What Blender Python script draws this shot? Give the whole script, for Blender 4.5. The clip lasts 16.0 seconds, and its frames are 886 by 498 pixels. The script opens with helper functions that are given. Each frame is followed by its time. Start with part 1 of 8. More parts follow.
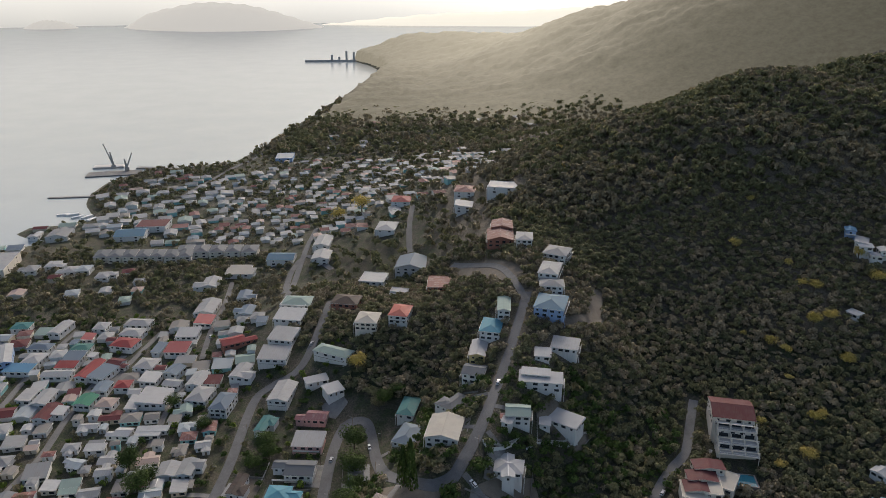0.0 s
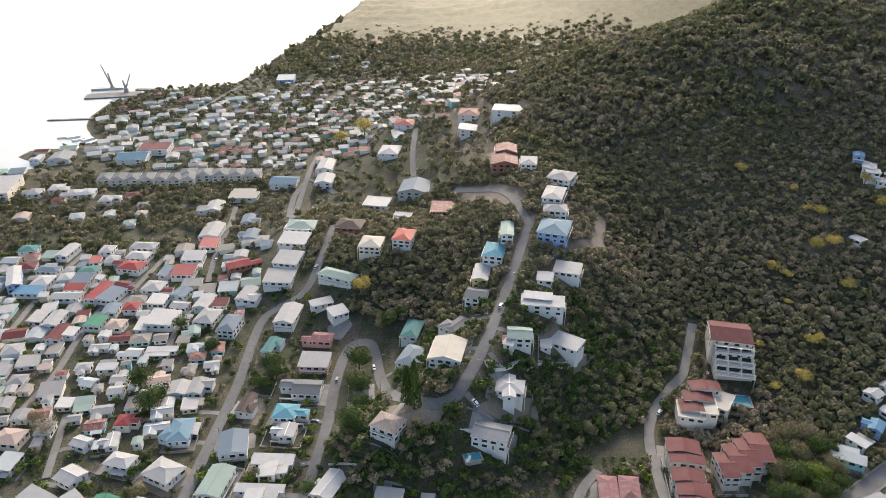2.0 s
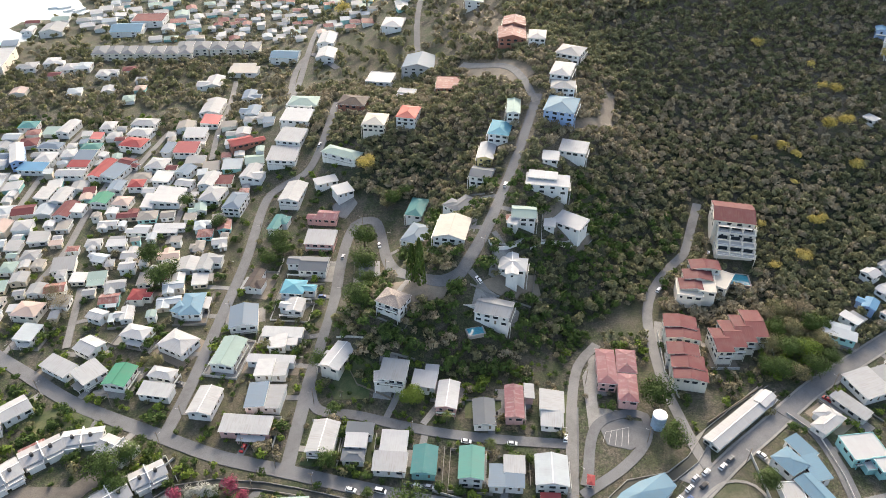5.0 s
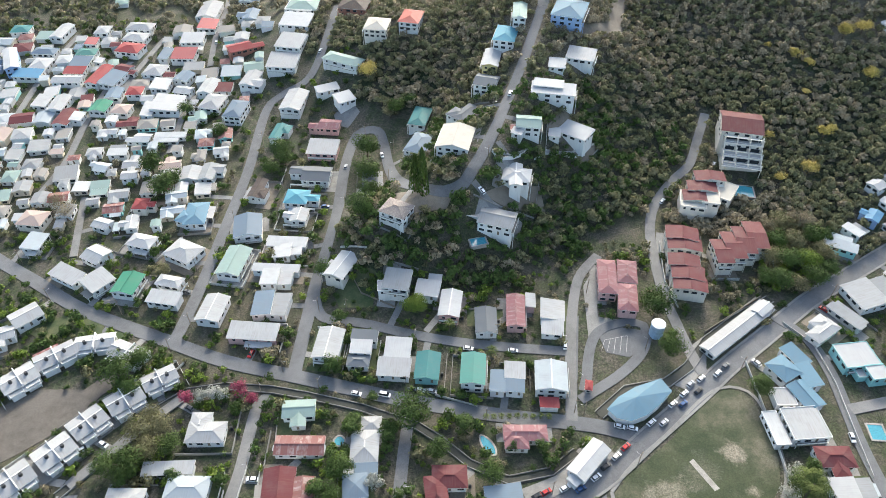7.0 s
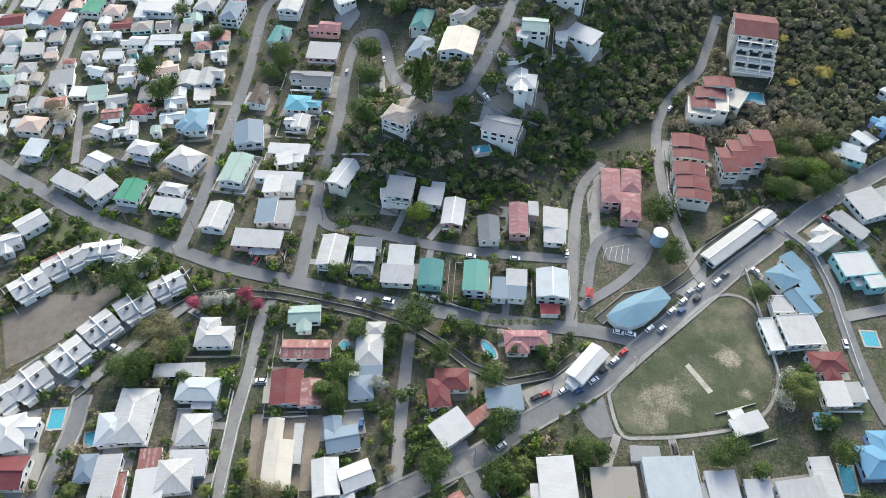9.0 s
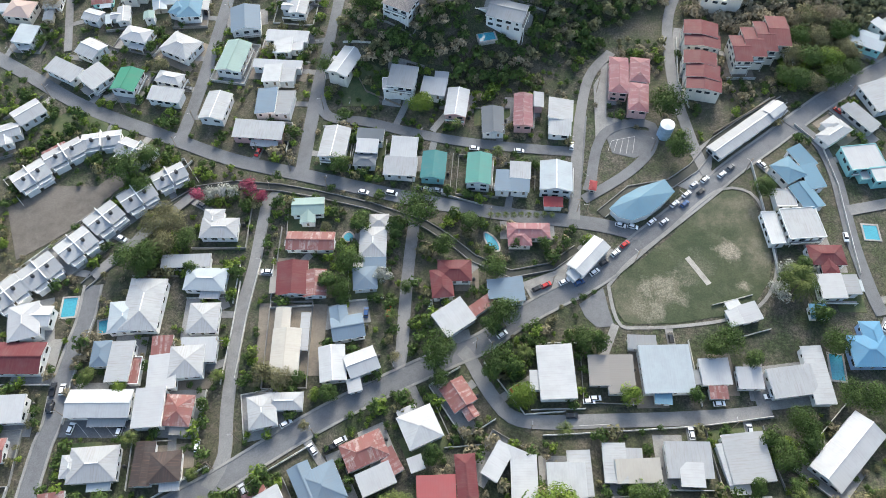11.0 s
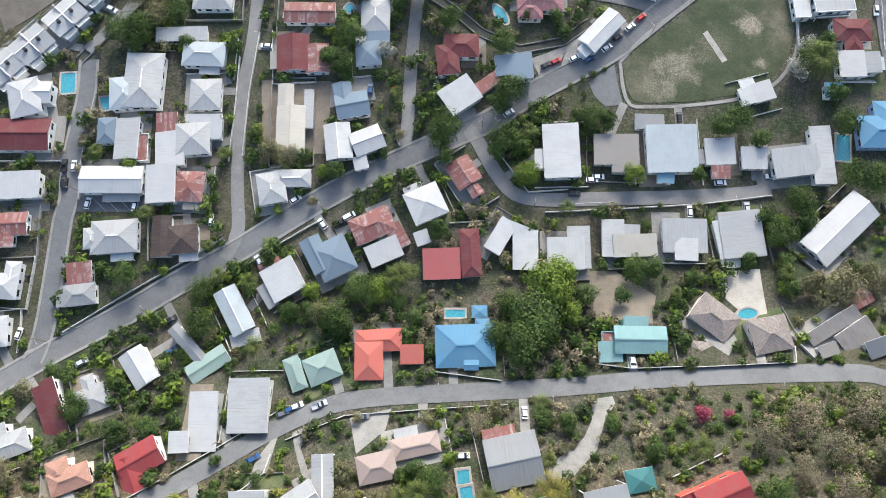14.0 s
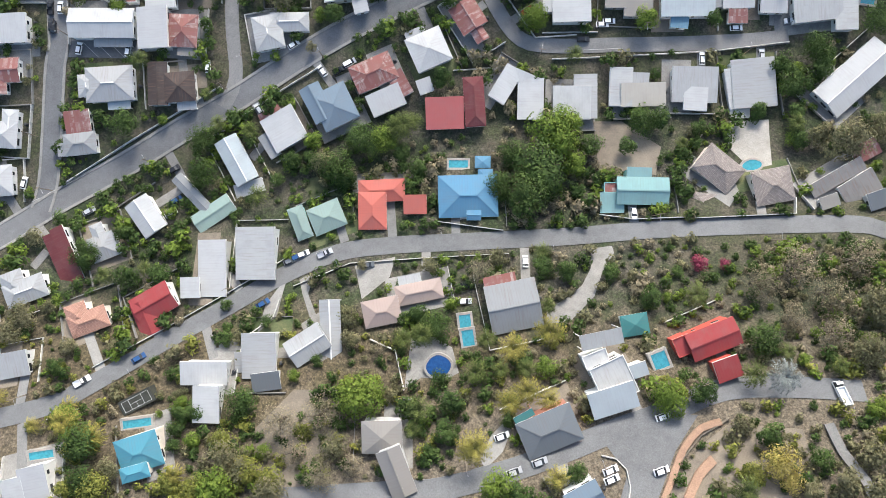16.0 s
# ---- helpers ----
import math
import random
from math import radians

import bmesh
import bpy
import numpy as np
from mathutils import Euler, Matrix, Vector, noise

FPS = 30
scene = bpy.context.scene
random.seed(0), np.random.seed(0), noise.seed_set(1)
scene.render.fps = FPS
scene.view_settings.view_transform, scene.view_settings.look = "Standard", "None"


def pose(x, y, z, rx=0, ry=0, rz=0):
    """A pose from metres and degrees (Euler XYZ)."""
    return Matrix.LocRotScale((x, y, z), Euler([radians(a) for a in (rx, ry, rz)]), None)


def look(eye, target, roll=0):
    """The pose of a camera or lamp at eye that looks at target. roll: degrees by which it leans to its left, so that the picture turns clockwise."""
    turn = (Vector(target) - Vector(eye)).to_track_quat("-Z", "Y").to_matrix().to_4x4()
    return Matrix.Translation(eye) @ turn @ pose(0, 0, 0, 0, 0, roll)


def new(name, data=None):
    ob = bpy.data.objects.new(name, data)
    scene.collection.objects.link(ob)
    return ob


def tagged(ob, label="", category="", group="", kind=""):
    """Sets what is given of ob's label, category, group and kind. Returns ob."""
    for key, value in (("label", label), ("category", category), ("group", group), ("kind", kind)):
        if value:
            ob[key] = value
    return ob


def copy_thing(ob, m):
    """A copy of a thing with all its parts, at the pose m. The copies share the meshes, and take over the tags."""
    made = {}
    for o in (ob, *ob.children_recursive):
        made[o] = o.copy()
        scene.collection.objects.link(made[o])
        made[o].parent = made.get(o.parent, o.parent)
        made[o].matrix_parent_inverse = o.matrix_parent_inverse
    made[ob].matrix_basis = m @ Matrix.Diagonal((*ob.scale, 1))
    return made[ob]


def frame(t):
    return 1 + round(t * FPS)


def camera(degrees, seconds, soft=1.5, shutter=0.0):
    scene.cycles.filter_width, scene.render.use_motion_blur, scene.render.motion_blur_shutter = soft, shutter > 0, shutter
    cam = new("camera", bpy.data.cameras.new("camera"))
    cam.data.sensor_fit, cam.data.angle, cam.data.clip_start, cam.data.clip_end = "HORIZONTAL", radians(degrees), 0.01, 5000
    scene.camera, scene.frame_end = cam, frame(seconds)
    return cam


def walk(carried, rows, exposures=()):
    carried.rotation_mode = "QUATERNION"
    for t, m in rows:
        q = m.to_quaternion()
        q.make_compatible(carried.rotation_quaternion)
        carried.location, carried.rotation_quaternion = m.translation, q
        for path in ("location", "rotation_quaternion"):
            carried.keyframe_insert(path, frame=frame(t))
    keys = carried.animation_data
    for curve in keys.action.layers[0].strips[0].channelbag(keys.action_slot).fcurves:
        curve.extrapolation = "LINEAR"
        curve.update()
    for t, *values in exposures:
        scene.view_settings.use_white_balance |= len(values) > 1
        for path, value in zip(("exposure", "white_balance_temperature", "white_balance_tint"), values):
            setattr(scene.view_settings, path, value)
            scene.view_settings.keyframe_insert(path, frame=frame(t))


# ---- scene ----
cam = camera(63.713, 16.0, soft=0.4)
EYE = 250.0
ROWS = [
    (0, -0.000, -20.497, -0.145),
    (0.5, 0.095, -21.944, -0.186),
    (1, 0.166, -23.461, -0.175),
    (1.5, 0.256, -25.006, -0.196),
    (2, 0.335, -26.561, -0.217),
    (2.5, 0.427, -28.143, -0.227),
    (3, 0.489, -29.733, -0.236),
    (3.5, 0.586, -31.330, -0.265),
    (4, 0.665, -32.921, -0.269),
    (6.5, 1.028, -41.635, -0.263),
    (7, 1.121, -43.458, -0.259),
    (7.5, 1.186, -45.294, -0.246),
    (8, 1.268, -47.156, -0.227),
    (8.5, 1.349, -48.997, -0.213),
    (9, 1.420, -50.831, -0.207),
    (11.5, 1.771, -62.123, -0.052),
    (12, 1.853, -65.047, -0.011),
    (12.5, 1.904, -68.079, 0.055),
    (13, 1.966, -71.085, 0.109),
    (13.5, 2.044, -74.096, 0.161),
    (14, 2.104, -77.107, 0.224),
    (14.5, 2.174, -80.144, 0.277),
    (15, 2.218, -83.136, 0.320),
    (15.5, 2.279, -86.136, 0.385),
    (16, 2.313, -89.077, 0.441),
]
EXPOSURES = [
    (0.0, 0.12, 6900, 12),
    (1.0, 0.62, 7100, 12),
    (2.0, 1.2, 7200, 12),
    (3.5, 1.58, 7450, 12),
    (4.2, 1.62, 7450, 12),
    (7.0, 1.66, 6600, 5),
    (9.0, 1.58, 6450, 5),
    (12.5, 1.52, 6250, 6),
    (16.0, 1.36, 6250, 8),
]
walk(cam, [(t, pose(0, 0, EYE, 90 + pitch, roll, yaw)) for t, yaw, pitch, roll in ROWS], EXPOSURES)

# ---- sky and sun: low, veiled, ahead over the bay ----
SUN_AZ, SUN_EL = radians(9), radians(27)
world = bpy.data.worlds.new("sky")
scene.world = world
world.use_nodes = True
wn = world.node_tree.nodes
sky = wn.new("ShaderNodeTexSky")
sky.sky_type, sky.sun_disc, sky.sun_elevation, sky.sun_rotation = "NISHITA", False, SUN_EL, SUN_AZ
sky.dust_density, sky.air_density, sky.altitude = 4.0, 1.0, 200.0
world.node_tree.links.new(sky.outputs[0], wn["Background"].inputs[0])
wn["Background"].inputs[1].default_value = 0.15
sun = new("sun", bpy.data.lights.new("sun", "SUN"))
sun.data.energy, sun.data.angle, sun.data.color = 1.7, radians(16), (1.0, 0.95, 0.88)
sun.matrix_world = look((0, 0, 0), (-math.sin(SUN_AZ) * math.cos(SUN_EL), -math.cos(SUN_AZ) * math.cos(SUN_EL), -math.sin(SUN_EL)))

# ---- the land: height above the sea in metres ----
COAST_Y = (-9000, 600, 650, 672, 692, 704, 732, 742, 765, 815, 856, 918, 940, 980, 1000, 1020, 1075, 1148, 1230, 1570, 2210, 2550, 2800, 3100, 9000)
COAST_X = (-640, -600, -520, -412, -408, -450, -446, -405, -392, -425, -440, -444, -436, -420, -380, -310, -300, -284, -286, -239, -194, -184, 300, 2600, 4000)


def along(x, y, line, power):
    """Height of a ridge: line holds (x, y, height, half width) of its crest."""
    best = np.zeros_like(x)
    for (ax, ay, ah, aw), (bx, by, bh, bw) in zip(line, line[1:]):
        t = np.clip(((x - ax) * (bx - ax) + (y - ay) * (by - ay)) / ((bx - ax) ** 2 + (by - ay) ** 2), 0, 1)
        d = np.hypot(x - ax - t * (bx - ax), y - ay - t * (by - ay))
        u = np.clip(d / (aw + t * (bw - aw)), 0, 1)
        best = np.maximum(best, (ah + t * (bh - ah)) * (1 - u * u * (3 - 2 * u)) ** power)
    return best


SPUR = ((-26, 258, 22, 46), (8, 285, 32, 60), (40, 335, 42, 80), (62, 405, 55, 110), (70, 520, 62, 140), (118, 680, 66, 190))
HILL = ((118, 690, 58, 200), (190, 765, 88, 300), (255, 770, 106, 430), (312, 745, 140, 520), (335, 728, 157, 530), (380, 720, 152, 530), (440, 715, 164, 520), (700, 640, 190, 560))
SOUTH = ((-330, -190, 62, 190), (-60, -150, 74, 190), (60, -128, 84, 190), (240, -100, 90, 190))
KNOLL = ((-70, 470, 18, 120), (-20, 440, 30, 110), (20, 430, 34, 110))
CAPE = ((-70, 2560, 60, 330), (240, 2250, 72, 420), (520, 2000, 170, 700), (900, 1850, 330, 1000), (1500, 1600, 440, 1200), (2600, 1200, 500, 1300))


def height(x, y):
    x, y = np.asarray(x, float), np.asarray(y, float)
    inland = x - np.interp(y, COAST_Y, COAST_X)
    base = np.clip(inland / 14, -6, 3) + 5.5 * np.clip(inland / 420, 0, 1)
    rise = 0.02 * np.clip(y - 260, 0, 300) * np.clip((x + 170) / 90, 0, 1) * np.clip((900 - y) / 300, 0, 1)
    a, b, c, d, e = (along(x, y, line, p) for line, p in ((SPUR, 1.0), (HILL, 1.15), (SOUTH, 1.0), (KNOLL, 1.0), (CAPE, 1.3)))
    tall = (a ** 4 + b ** 4 + d ** 4) ** 0.25
    roll = 3.0 * np.sin(x / 31 + 1.3 * np.sin(y / 47)) * np.cos(y / 37 + x / 90) * np.clip(tall / 40 - 0.4, 0, 1.5)
    saddle = 38 * np.exp(-((x - 185) / 140) ** 2 - ((y - 825) / 95) ** 2)
    return base + rise + tall + c + e + roll - saddle


GX = np.concatenate([np.arange(-4600, -700, 130), np.arange(-700, -260, 12), np.arange(-260, 300, 4), np.arange(300, 700, 12), np.arange(700, 4700, 130)]).astype(float)
GY = np.concatenate([np.arange(-1500, -140, 80), np.arange(-140, 480, 4), np.arange(480, 1100, 10), np.arange(1100, 4700, 60)]).astype(float)
GZ = height(*np.meshgrid(GX, GY))


def ground_at(x, y):
    """Height of the land sheet itself at one place."""
    i = min(max(int(np.searchsorted(GX, x)) - 1, 0), len(GX) - 2)
    j = min(max(int(np.searchsorted(GY, y)) - 1, 0), len(GY) - 2)
    u, v = (x - GX[i]) / (GX[i + 1] - GX[i]), (y - GY[j]) / (GY[j + 1] - GY[j])
    return float((GZ[j, i] * (1 - u) + GZ[j, i + 1] * u) * (1 - v) + (GZ[j + 1, i] * (1 - u) + GZ[j + 1, i + 1] * u) * v)

# ---- materials ----
class Nodes:
    """A material with a few shorthands for its nodes."""

    def __init__(self, name):
        self.m = bpy.data.materials.new(name)
        self.m.use_nodes = True
        self.t = self.m.node_tree
        self.b = self.t.nodes["Principled BSDF"]

    def node(self, kind, **values):
        n = self.t.nodes.new("ShaderNode" + kind)
        for key, value in values.items():
            n.inputs[key].default_value = value
        return n

    def link(self, a, b):
        self.t.links.new(a, b)

    def coords(self, which="Object"):
        return self.t.nodes.new("ShaderNodeTexCoord").outputs[which]

    def place(self):
        return self.t.nodes.new("ShaderNodeNewGeometry").outputs["Position"]

    def noise(self, vec, scale, detail=4.0, rough=0.6):
        n = self.node("TexNoise", Scale=scale, Detail=detail, Roughness=rough)
        self.link(vec, n.inputs["Vector"])
        return n.outputs["Fac"]

    def ramp(self, fac, *stops):
        n = self.t.nodes.new("ShaderNodeValToRGB")
        while len(n.color_ramp.elements) < len(stops):
            n.color_ramp.elements.new(0.5)
        for e, (p, c) in zip(n.color_ramp.elements, stops):
            e.position, e.color = p, (*c, 1) if len(c) == 3 else c
        self.link(fac, n.inputs[0])
        return n.outputs[0]

    def mix(self, fac, a, b, mode="MIX"):
        n = self.t.nodes.new("ShaderNodeMix")
        n.data_type, n.blend_type = "RGBA", mode
        for value, slot in ((fac, n.inputs[0]), (a, n.inputs[6]), (b, n.inputs[7])):
            if isinstance(value, (int, float)):
                slot.default_value = value
            elif isinstance(value, tuple):
                slot.default_value = (*value, 1)
            else:
                self.link(value, slot)
        return n.outputs[2]

    def math(self, op, a, b=0.5):
        n = self.t.nodes.new("ShaderNodeMath")
        n.operation = op
        for value, slot in ((a, n.inputs[0]), (b, n.inputs[1])):
            if isinstance(value, (int, float)):
                slot.default_value = value
            else:
                self.link(value, slot)
        return n.outputs[0]

    def bump(self, fac, strength, distance):
        n = self.node("Bump", Strength=strength, Distance=distance)
        self.link(fac, n.inputs["Height"])
        self.link(n.outputs[0], self.b.inputs["Normal"])

    def done(self, colour, rough=0.8, metal=0.0):
        if isinstance(colour, tuple):
            self.b.inputs["Base Color"].default_value = (*colour, 1)
        else:
            self.link(colour, self.b.inputs["Base Color"])
        if isinstance(rough, float):
            self.b.inputs["Roughness"].default_value = rough
        else:
            self.link(rough, self.b.inputs["Roughness"])
        self.b.inputs["Metallic"].default_value = metal
        return self.m


def land_material():
    n = Nodes("dry_land")
    p = n.place()
    big, mid, fine, litter = n.noise(p, 0.012, 5), n.noise(p, 0.11, 7, 0.68), n.noise(p, 0.9, 6, 0.78), n.noise(p, 1.7, 4, 0.75)
    grass = n.ramp(fine, (0.32, (0.010, 0.017, 0.007)), (0.5, (0.030, 0.045, 0.016)), (0.68, (0.072, 0.085, 0.036)))
    earth = n.ramp(fine, (0.32, (0.026, 0.025, 0.018)), (0.5, (0.070, 0.064, 0.047)), (0.68, (0.14, 0.125, 0.10)))
    c = n.mix(n.ramp(mid, (0.42, (0, 0, 0)), (0.58, (1, 1, 1))), grass, earth)
    c = n.mix(n.ramp(big, (0.46, (0, 0, 0)), (0.62, (0.4, 0.4, 0.4))), c, (0.10, 0.085, 0.052))
    split = n.t.nodes.new("ShaderNodeSeparateXYZ")
    n.link(p, split.inputs[0])
    south = n.math("MULTIPLY", n.math("SUBTRACT", -10.0, split.outputs[1]), 0.03)
    dry = n.ramp(n.math("ADD", south, n.math("MULTIPLY", mid, 0.8)), (0.42, (0, 0, 0)), (0.9, (0.75, 0.75, 0.75)))
    c = n.mix(dry, c, n.ramp(fine, (0.34, (0.035, 0.027, 0.014)), (0.5, (0.10, 0.075, 0.043)), (0.68, (0.21, 0.165, 0.10))))
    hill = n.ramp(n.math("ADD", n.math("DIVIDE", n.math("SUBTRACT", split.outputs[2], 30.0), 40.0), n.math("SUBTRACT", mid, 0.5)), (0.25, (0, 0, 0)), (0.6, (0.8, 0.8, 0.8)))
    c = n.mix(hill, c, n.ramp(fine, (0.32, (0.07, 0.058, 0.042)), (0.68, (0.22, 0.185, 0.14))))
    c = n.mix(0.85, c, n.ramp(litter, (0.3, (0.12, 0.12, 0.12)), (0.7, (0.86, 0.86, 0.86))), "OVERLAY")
    n.bump(fine, 0.8, 0.8)
    return n.done(c, 0.95)


def grass_material(name, low, high, scale=0.12):
    n = Nodes(name)
    p = n.place()
    mid, fine = n.noise(p, scale, 6, 0.65), n.noise(p, 2.2, 5, 0.7)
    c = n.mix(n.ramp(mid, (0.36, (0, 0, 0)), (0.64, (1, 1, 1))), low, high)
    c = n.mix(0.55, c, n.ramp(fine, (0.3, (0.25, 0.25, 0.25)), (0.7, (0.8, 0.8, 0.8))), "OVERLAY")
    n.bump(fine, 0.4, 0.2)
    return n.done(c, 0.95)


def turf_material():
    """Green turf, dry in drifts and worn to earth in places."""
    n = Nodes("sports_turf")
    p = n.place()
    big, mid, fine = n.noise(p, 0.028, 5, 0.6), n.noise(p, 0.14, 6, 0.7), n.noise(p, 1.6, 5, 0.75)
    c = n.mix(n.ramp(mid, (0.35, (0, 0, 0)), (0.65, (1, 1, 1))), (0.021, 0.036, 0.014), (0.046, 0.056, 0.026))
    c = n.mix(n.ramp(big, (0.46, (0, 0, 0)), (0.62, (0.8, 0.8, 0.8))), c, (0.076, 0.077, 0.046))
    bare = n.math("MULTIPLY", n.ramp(big, (0.49, (0, 0, 0)), (0.6, (1, 1, 1))), n.ramp(mid, (0.44, (0, 0, 0)), (0.58, (1, 1, 1))))
    c = n.mix(n.math("MULTIPLY", bare, 0.35), c, (0.19, 0.165, 0.13))
    for x, y, r, much in ((80.5, 126.8, 10.0, 0.75), (108.1, 144.7, 6.0, 0.95), (111.9, 129.4, 3.5, 0.9), (95.0, 135.8, 9.0, 0.3), (72.0, 119.0, 9.0, 0.5)):
        away = n.node("VectorMath")
        away.operation = "DISTANCE"
        flat = n.node("VectorMath")
        flat.operation = "MULTIPLY"
        flat.inputs[1].default_value = (1, 1, 0)
        n.link(p, flat.inputs[0])
        n.link(flat.outputs[0], away.inputs[0])
        away.inputs[1].default_value = (x, y, 0)
        edge = n.math("ADD", n.math("DIVIDE", away.outputs["Value"], r), n.math("MULTIPLY", n.math("SUBTRACT", mid, 0.5), 3.0))
        worn = n.ramp(edge, (0.25, (much, much, much)), (0.95, (0, 0, 0)))
        c = n.mix(worn, c, n.mix(n.ramp(fine, (0.35, (0, 0, 0)), (0.65, (1, 1, 1))), (0.13, 0.115, 0.085), (0.27, 0.24, 0.19)))
    c = n.mix(0.6, c, n.ramp(fine, (0.3, (0.22, 0.22, 0.22)), (0.7, (0.8, 0.8, 0.8))), "OVERLAY")
    n.bump(fine, 0.4, 0.2)
    return n.done(c, 0.95)


def paving_material(name, base, dirt, scale=0.35):
    n = Nodes(name)
    p = n.place()
    mid, fine, streak = n.noise(p, scale, 7, 0.7), n.noise(p, 2.6, 5, 0.78), n.noise(p, 0.06, 3)
    c = n.mix(n.ramp(mid, (0.4, (0, 0, 0)), (0.68, (0.8, 0.8, 0.8))), base, dirt)
    c = n.mix(n.ramp(streak, (0.42, (0, 0, 0)), (0.6, (0.5, 0.5, 0.5))), c, tuple(min(v * 1.35, 0.8) for v in base))
    c = n.mix(0.6, c, n.ramp(fine, (0.3, (0.25, 0.25, 0.25)), (0.7, (0.72, 0.72, 0.72))), "OVERLAY")
    n.bump(fine, 0.25, 0.02)
    return n.done(c, 0.9)


ROOFS = {
    "white": (0.425, 0.43, 0.43), "pale": (0.36, 0.367, 0.368), "grey": (0.27, 0.28, 0.285), "dark": (0.13, 0.145, 0.16), "slate": (0.15, 0.20, 0.25),
    "foam": (0.20, 0.335, 0.335), "blue": (0.10, 0.235, 0.36), "sky": (0.125, 0.225, 0.295), "aqua": (0.085, 0.265, 0.34), "teal": (0.055, 0.19, 0.19), "green": (0.045, 0.20, 0.13),
    "mint": (0.25, 0.335, 0.305), "red": (0.27, 0.05, 0.052), "maroon": (0.13, 0.036, 0.04), "weathered": (0.19, 0.185, 0.18), "salmon": (0.43, 0.125, 0.10), "coral": (0.34, 0.10, 0.10), "pink": (0.23, 0.105, 0.115),
    "tan": (0.42, 0.33, 0.29), "stone": (0.25, 0.235, 0.215), "ice": (0.355, 0.395, 0.415), "jade": (0.085, 0.23, 0.20), "rust": (0.225, 0.095, 0.085), "brown": (0.06, 0.047, 0.043), "tile": (0.33, 0.29, 0.26), "terracotta": (0.50, 0.27, 0.19), "cream": (0.43, 0.405, 0.355),
}
WORN = {"rust": 0.75, "weathered": 0.7, "pale": 0.3, "grey": 0.3, "maroon": 0.3, "red": 0.2, "white": 0.14, "pink": 0.35, "brown": 0.4}


def roof_material(key):
    """Painted metal sheeting: ribs up the slope by UV, lapped sheets, stains and rust."""
    n = Nodes("roof_" + key)
    base = ROOFS[key]
    uv, p = n.coords("UV"), n.place()
    split = n.t.nodes.new("ShaderNodeSeparateXYZ")
    n.link(uv, split.inputs[0])
    rib = n.math("PINGPONG", split.outputs[0], 0.42)
    lap = n.math("PINGPONG", split.outputs[1], 1.9)
    rib = n.ramp(rib, (0.0, (1, 1, 1)), (0.16, (0, 0, 0)))
    lap = n.ramp(lap, (0.0, (1, 1, 1)), (0.03, (0, 0, 0)))
    rnd = n.t.nodes.new("ShaderNodeObjectInfo").outputs["Random"]
    shade = n.ramp(rnd, (0.0, (0.82, 0.82, 0.83)), (1.0, (1.0, 1.0, 0.99)))
    c = n.mix(1.0, base, shade, "MULTIPLY")
    cell = n.t.nodes.new("ShaderNodeCombineXYZ")
    n.link(n.math("FLOOR", n.math("DIVIDE", split.outputs[0], 0.84), 0), cell.inputs[0])
    n.link(n.math("FLOOR", n.math("DIVIDE", split.outputs[1], 3.8), 0), cell.inputs[1])
    n.link(rnd, cell.inputs[2])
    single = n.t.nodes.new("ShaderNodeTexWhiteNoise")
    n.link(cell.outputs[0], single.inputs["Vector"])
    old = WORN.get(key, 0.12)
    c = n.mix(n.math("MULTIPLY", n.ramp(single.outputs["Value"], (0.35, (0, 0, 0)), (1.0, (1, 1, 1))), n.math("MULTIPLY", n.ramp(n.noise(p, 0.45, 5, 0.75), (0.42, (0, 0, 0)), (0.58, (1, 1, 1))), min(old, 0.75))), c, (0.40, 0.355, 0.34) if key in ("rust", "pink") else tuple(v * 0.72 for v in base))
    patch = n.noise(p, 0.22, 4, 0.6)
    c = n.mix(n.ramp(patch, (0.45, (0, 0, 0)), (0.7, (0.45, 0.45, 0.45))), c, tuple(v * 0.6 + 0.05 for v in base))
    stretch = n.node("Mapping")
    n.link(uv, stretch.inputs[0])
    stretch.inputs["Scale"].default_value = (1.6, 0.12, 1.0)
    run = n.noise(stretch.outputs[0], 1.0, 4, 0.7)
    worn = WORN.get(key, 0.12)
    c = n.mix(n.math("MULTIPLY", n.ramp(run, (0.5, (0, 0, 0)), (0.72, (1, 1, 1))), worn), c, (0.17, 0.10, 0.075))
    c = n.mix(n.math("MULTIPLY", rib, 0.05), c, tuple(v * 0.5 for v in base))
    c = n.mix(n.math("MULTIPLY", lap, 0.15), c, tuple(v * 0.55 for v in base))
    n.bump(rib, 0.14, 0.05)
    n.b.inputs["Specular IOR Level"].default_value = 0.16
    return n.done(c, 0.68)


def tile_material(name, a, b):
    n = Nodes(name)
    uv = n.coords("UV")
    brick = n.node("TexBrick", Scale=1.0)
    n.link(uv, brick.inputs["Vector"])
    brick.inputs["Color1"].default_value, brick.inputs["Color2"].default_value = (*a, 1), (*b, 1)
    brick.inputs["Mortar"].default_value = (*(v * 0.35 for v in a), 1)
    brick.inputs["Mortar Size"].default_value, brick.inputs["Brick Width"].default_value, brick.inputs["Row Height"].default_value = 0.05, 0.5, 0.42
    c = n.mix(n.ramp(n.noise(n.place(), 0.4, 5), (0.4, (0, 0, 0)), (0.7, (0.6, 0.6, 0.6))), brick.outputs["Color"], tuple(v * 0.45 for v in a))
    n.bump(brick.outputs["Fac"], -0.5, 0.05)
    return n.done(c, 0.85)


